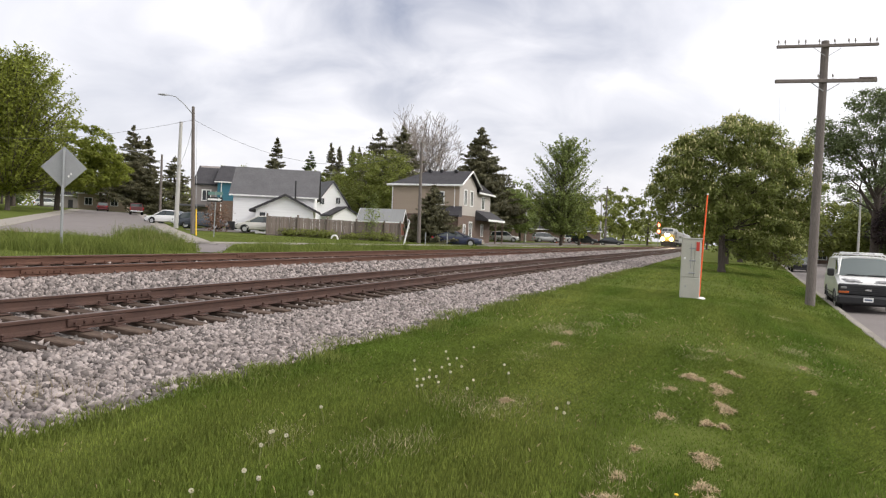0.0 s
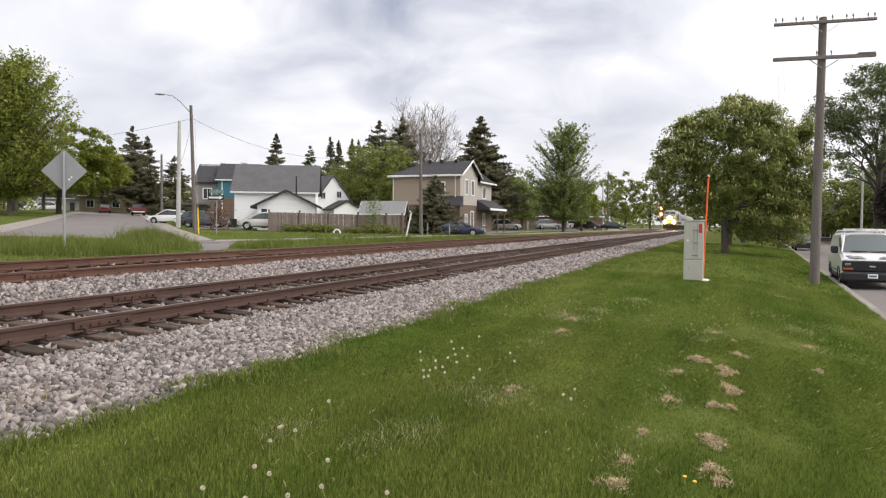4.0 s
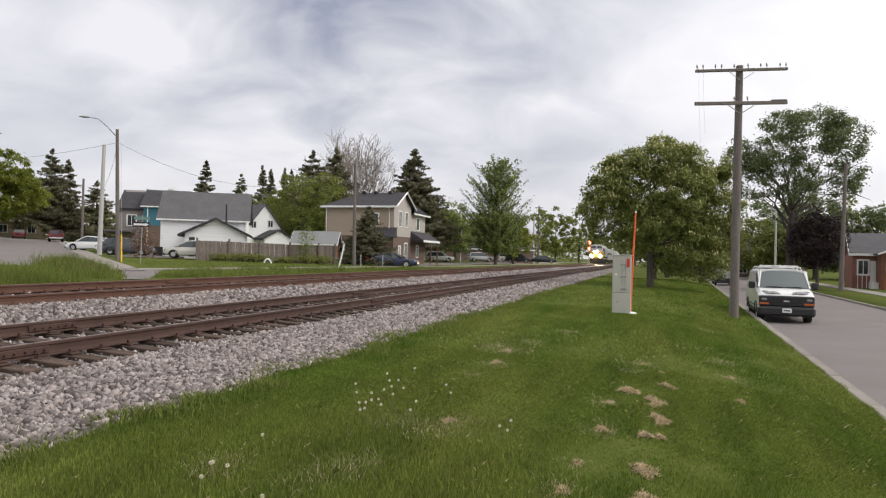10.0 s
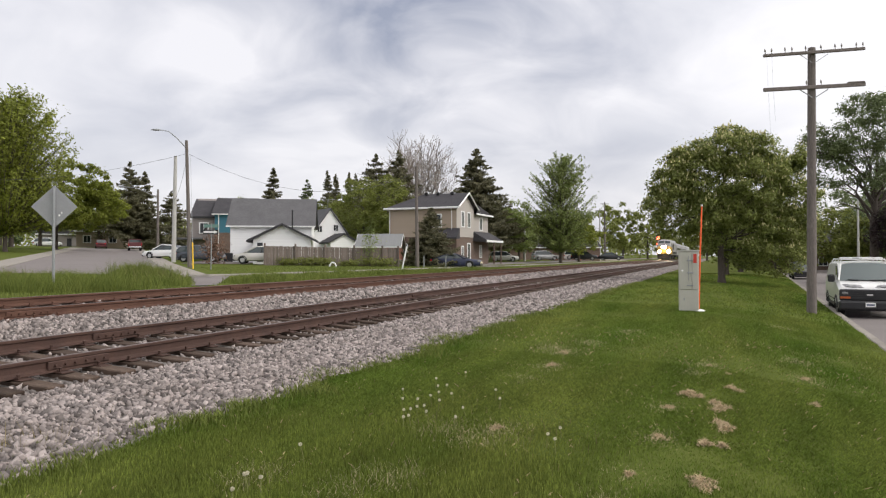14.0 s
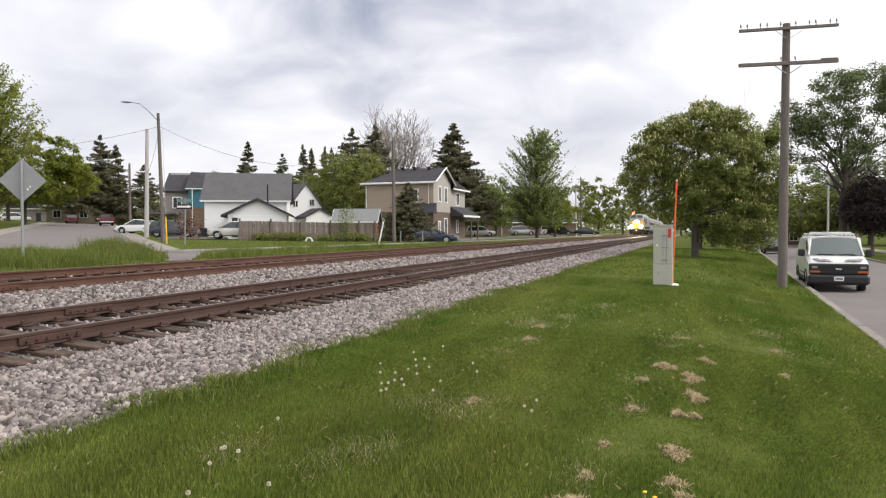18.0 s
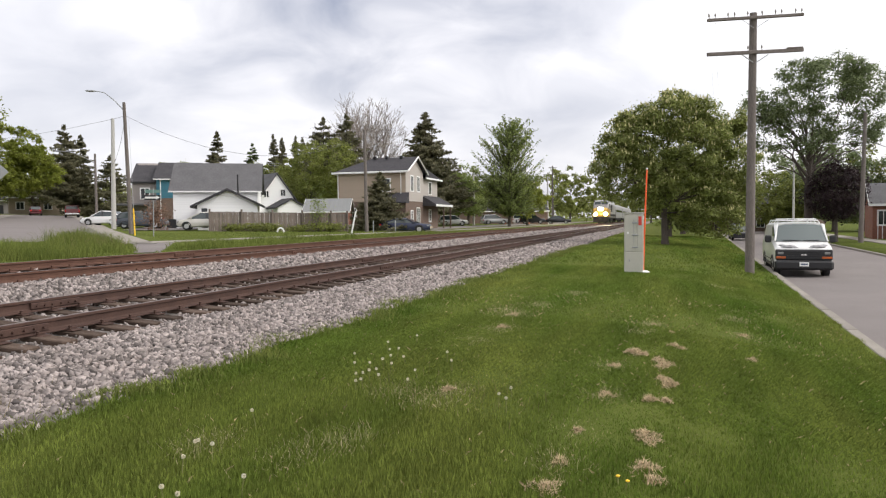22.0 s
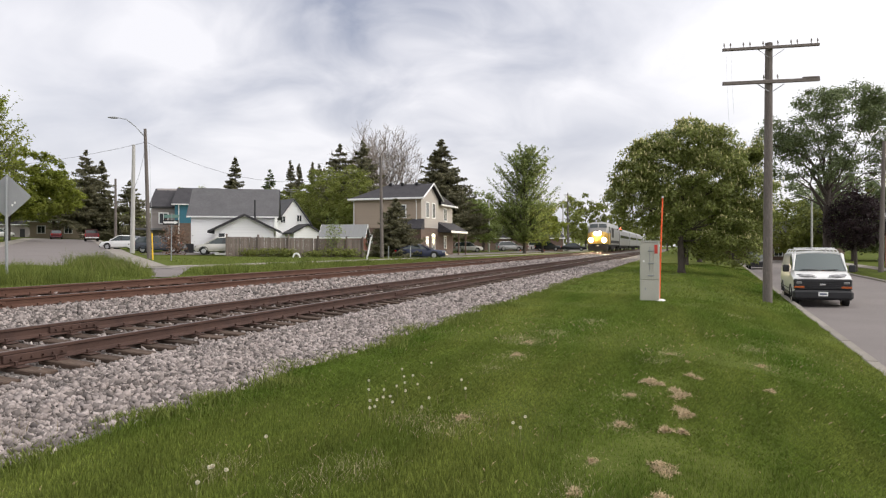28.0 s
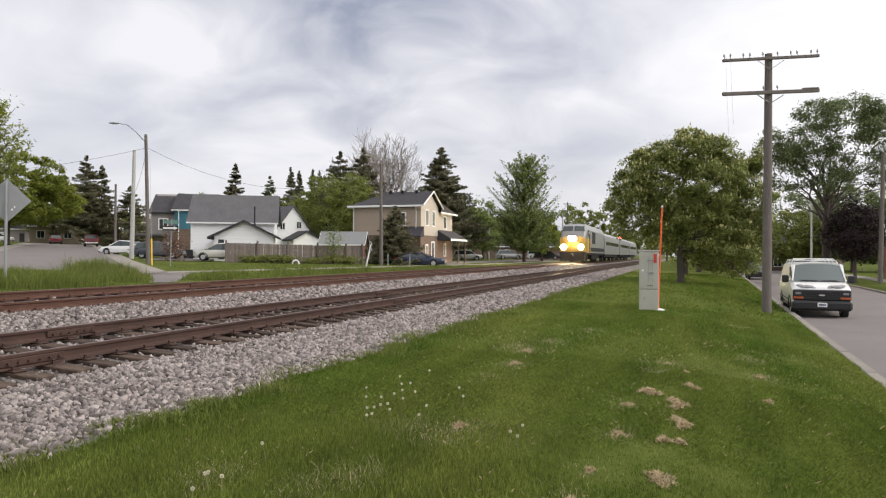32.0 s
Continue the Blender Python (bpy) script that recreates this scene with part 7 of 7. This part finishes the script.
# small things by the lane and the fence
th = thing("sign_board", 24.5, 138.5, 0.85, 0, "white upright sign board beside parked cars", "sign")
part("panel", Shape().box((-0.7, -0.05, 0.3), (0.7, 0.05, 2.6), 0.03), M_WHITE, th)
part("foot", Shape().box((-0.6, -0.3, 0), (0.6, 0.3, 0.32), 0.03), M_CONC, th)
for cx_, cy_ in ((21.9, 131.5), (25.4, 131.0), (20.6, 129.5)):
    th = thing("traffic_cone", cx_, cy_, 0.80, 0, "orange traffic cone by the lane", "traffic cone", "traffic cones")
    part("cone", Shape().tube([(0, 0, 0.04), (0, 0, 1.0)], [0.22, 0.05], 10), M_ORANGE, th)
    part("foot", Shape().box((-0.28, -0.28, 0), (0.28, 0.28, 0.045), 0.01), M_DARK, th)
th = thing("garden_hoop", -9.1, 58.6, ground_z(-9.1, 58.6), 0, "white plastic hoop on the grass by the fence", "hoop")
part("hoop", Shape().tube([(0.27 * math.cos(q), 0, 0.34 * math.sin(q)) for q in [math.pi * k / 8 for k in range(9)]], 0.07, 7), M_WHITE, th)
for px_, py_ in ((0.3, 61.0), (-1.6, 61.2)):
    th = thing("bollard", px_, py_, ground_z(px_, py_), 0, "thin pale marker post in front of the driveway", "post", "driveway posts")
    part("post", Shape().tube([(0, 0, -0.1), (0, 0, 1.05)], 0.05, 7), M_GALV, th)

# ---- crossing signal ----
M_REDGLOW = mat("red_signal_glow", (1.0, 0.10, 0.04), 0.4, var=0.0, bump=0, emit=14)
sx, sy = xy(197, 15.4)
th = thing("crossing_signal", sx, sy, 0.4, 21, "railway signal mast with two lit red lamps", "railway signal")
part("mast", Shape().tube([(0, 0, 0), (0, 0, 6.6)], 0.09, 8), M_GALV, th)
for q in (6.0, 4.35):
    hd = part("target", Shape().tube([(0, -0.1, q), (0, -0.06, q)], 0.6, 16), M_DARK, th)
    part("red_lamp", Shape().tube([(0, -0.16, q), (0, -0.11, q)], 0.44, 14), M_REDGLOW, hd, "lit red lamp")

# ---- train ----
P_TRAIN = mat("train_grey", (0.30, 0.295, 0.285), 0.4, 0.3, var=0.1, scale=0.6, bump=0.1, bscale=2)
# yellow of nose and flank: livery plus headlight glare put into the colour
P_GLARE_YEL = mat("train_yellow_with_glare", (0.6, 0.38, 0.08), 0.45, 0, var=0.08, scale=1, bump=0)
P_TDARK = mat("train_underframe", (0.03, 0.028, 0.027), 0.8, 0.1, var=0.3, scale=2, bump=0.2)
M_HEAD = mat("lit_headlight", (1.0, 0.78, 0.48), 0.3, var=0, bump=0, emit=1100)
RAILZ = 0.735


def bogie(th, yc):
    b = part("bogie", Shape().box((-1.0, yc - 1.9, 0.45), (-0.85, yc + 1.9, 0.85), 0.05).box((0.85, yc - 1.9, 0.45), (1.0, yc + 1.9, 0.85), 0.05).box((-0.8, yc - 1.2, 0.4), (0.8, yc + 1.2, 0.9), 0.05), P_TDARK, th)
    for q in (-1.35, 0.0, 1.35):
        for s in (-0.65, 0.65):
            part("train_wheel", Shape().loft([[(s + o, yc + q + r * math.cos(a), 0.48 + r * math.sin(a)) for a in [2 * math.pi * k / 16 for k in range(16)]] for o, r in ((-0.07, 0.44), (-0.06, 0.48), (0.06, 0.47), (0.07, 0.4))]), P_TDARK, b)


def locomotive():
    """Front at local y = 0 looking along -y, the body behind it."""
    th = thing("locomotive", 0, 0, 0, 0, "grey diesel passenger locomotive, its yellow partly painted glare, with lit headlights", "locomotive")
    hw, L = 1.5, 20.0

    def ring(y, w, lo, hi, tum=0.80):
        return [(a * w, y, z) for a, z in ((-1, lo), (-1, lo + 1.6), (-0.97, hi - 0.75), (-tum, hi - 0.12), (-0.4, hi), (0.4, hi), (tum, hi - 0.12), (0.97, hi - 0.75), (1, lo + 1.6), (1, lo))]
    nose = Shape().loft([ring(0.0, 1.15, 1.25, 2.35), ring(0.35, 1.38, 1.15, 2.75), ring(0.75, 1.45, 1.1, 3.0)])
    nose.smooth = True
    part("nose", nose, P_GLARE_YEL, th, "yellow nose, its tint partly painted headlight glare")
    cab_ = Shape().loft([ring(0.75, 1.45, 1.1, 3.0), ring(1.35, 1.48, 1.1, 4.15), ring(1.8, 1.5, 1.1, 4.42), ring(4.2, 1.5, 1.1, 4.45)])
    part("cab", cab_, P_TRAIN, th, "pale grey cab")
    hood = Shape().loft([ring(4.2, 1.5, 1.1, 4.45), ring(L - 0.4, 1.5, 1.1, 4.45), ring(L, 1.4, 1.1, 4.3)])
    part("hood", hood, P_TRAIN, th, "grey body side")
    for s in (-1, 1):
        part("cab_window", Shape().add([(s * 0.08, 1.02, 3.6), (s * 1.24, 1.04, 3.56), (s * 1.14, 1.32, 4.1), (s * 0.08, 1.30, 4.14), (s * 0.08, 1.14, 3.6), (s * 1.24, 1.16, 3.56), (s * 1.14, 1.44, 4.1), (s * 0.08, 1.42, 4.14)], [(0, 1, 2, 3), (4, 5, 6, 7), (0, 1, 5, 4), (1, 2, 6, 5), (2, 3, 7, 6), (3, 0, 4, 7)]), M_CARGLASS, th, "dark cab windscreen")
        part("side_window", Shape().box((s * 1.44, 1.9, 3.0), (s * 1.52, 2.8, 3.7), 0.02), M_CARGLASS, th)
        part("yellow_flank", Shape().box((s * 1.5, 0.9, 1.15), (s * 1.52, 4.2, 2.7), 0.005), P_GLARE_YEL, th, "yellow flank panel, its tint partly painted headlight glare")
        part("side_door", Shape().box((s * 1.49, 3.1, 1.2), (s * 1.53, 3.75, 3.3), 0.01), P_TDARK, th)
        dl = part("ditch_light", Shape().tube([(s * 0.95, -0.07, 1.75), (s * 0.95, 0.3, 1.75)], 0.31, 14), P_TDARK, th)
        part("lens", Shape().tube([(s * 0.95, -0.085, 1.75), (s * 0.95, -0.075, 1.75)], 0.28, 14), M_HEAD, dl, "lit ditch light lens")
        part("vent_grille", Shape().box((s * 1.49, 6.0, 2.2), (s * 1.53, 9.0, 3.6), 0.01), P_TDARK, th)
        part("side_band", Shape().box((s * 1.5, 4.2, 1.3), (s * 1.525, L - 0.4, 1.75), 0.005), P_TDARK, th)
    hl = part("headlight", Shape().box((-0.5, -0.02, 2.44), (0.5, 0.6, 3.0), 0.06), P_TDARK, th, "dark twin headlight housing")
    for s in (-0.23, 0.23):
        part("lens", Shape().tube([(s, -0.035, 2.72), (s, -0.025, 2.72)], 0.22, 14), M_HEAD, hl, "lit headlight lens")
    part("pilot", Shape().loft([[(-1.3, -0.15, 0.2), (1.3, -0.15, 0.2), (1.4, -0.15, 1.2), (-1.4, -0.15, 1.2)], [(-1.4, 1.0, 0.25), (1.4, 1.0, 0.25), (1.45, 1.0, 1.25), (-1.45, 1.0, 1.25)]]), P_TDARK, th, "dark pilot plate")
    part("coupler", Shape().box((-0.15, -0.7, 0.75), (0.15, 0.0, 1.0), 0.04), P_TDARK, th)
    part("fuel_tank", Shape().box((-1.25, 8.0, 0.35), (1.25, 12.5, 1.1), 0.15), P_TDARK, th)
    part("underframe", Shape().box((-1.35, 0.8, 0.85), (1.35, L - 0.3, 1.15), 0.03), P_TDARK, th)
    bogie(th, 4.2)
    bogie(th, L - 4.0)
    return th


def coach():
    th = thing("coach", 0, 0, 0, 0, "grey stainless steel passenger coach behind the locomotive", "railway coach", "train coaches")
    L, hw = 25.5, 1.5
    sh = Shape().loft([[(a * hw, y, z) for a, z in ((-1, 1.0), (-1, 2.9), (-0.93, 3.6), (-0.6, 4.02), (0, 4.12), (0.6, 4.02), (0.93, 3.6), (1, 2.9), (1, 1.0))] for y in (0.3, L - 0.3)])
    part("body", sh, P_TRAIN, th)
    for s in (-1, 1):
        part("window_band", Shape().box((s * 1.49, 2.2, 2.3), (s * 1.515, L - 2.2, 2.78), 0.005), M_GLASS, th, "dark window band")
    for y in (0.0, L - 0.35):
        part("gangway", Shape().box((-0.6, y, 1.0), (0.6, y + 0.35, 3.2), 0.05), P_TDARK, th)
    part("underframe", Shape().box((-1.3, 2.0, 0.6), (1.3, L - 2.0, 1.02), 0.05), P_TDARK, th)
    bogie(th, 3.5)
    bogie(th, L - 3.5)
    return th


def enlarge(th, k):
    for ob in th.children_recursive:
        ob.data.transform(Matrix.Scale(k, 4))
    return th


LOCO = enlarge(locomotive(), 1.1)
COACHES = [enlarge(coach(), 1.1)]
COACHES.append(copy_thing(COACHES[0], Matrix()))
COACHES.append(copy_thing(COACHES[0], Matrix()))

# distance of the locomotive's front along the tracks
TRAIN_ROWS = ((0, 185.5), (4, 185), (6, 184.3), (8, 182.2), (10, 179.5), (12, 177), (14, 175), (16, 173), (17, 171.5), (18, 167), (20, 158), (22, 149), (24, 139.5), (26, 127.5), (28, 114), (29, 107.5), (30, 100.8), (31, 93.8), (32, 86.8))
TRAIN_D = 12.32


def motions():
    for ob, back in ((LOCO, 0.0), (COACHES[0], 22.4), (COACHES[1], 50.8), (COACHES[2], 79.2)):
        walk(ob, [(t, pose(*xy(s + back, TRAIN_D), RAILZ, 0, 0, TRK)) for t, s in TRAIN_ROWS])


motions()
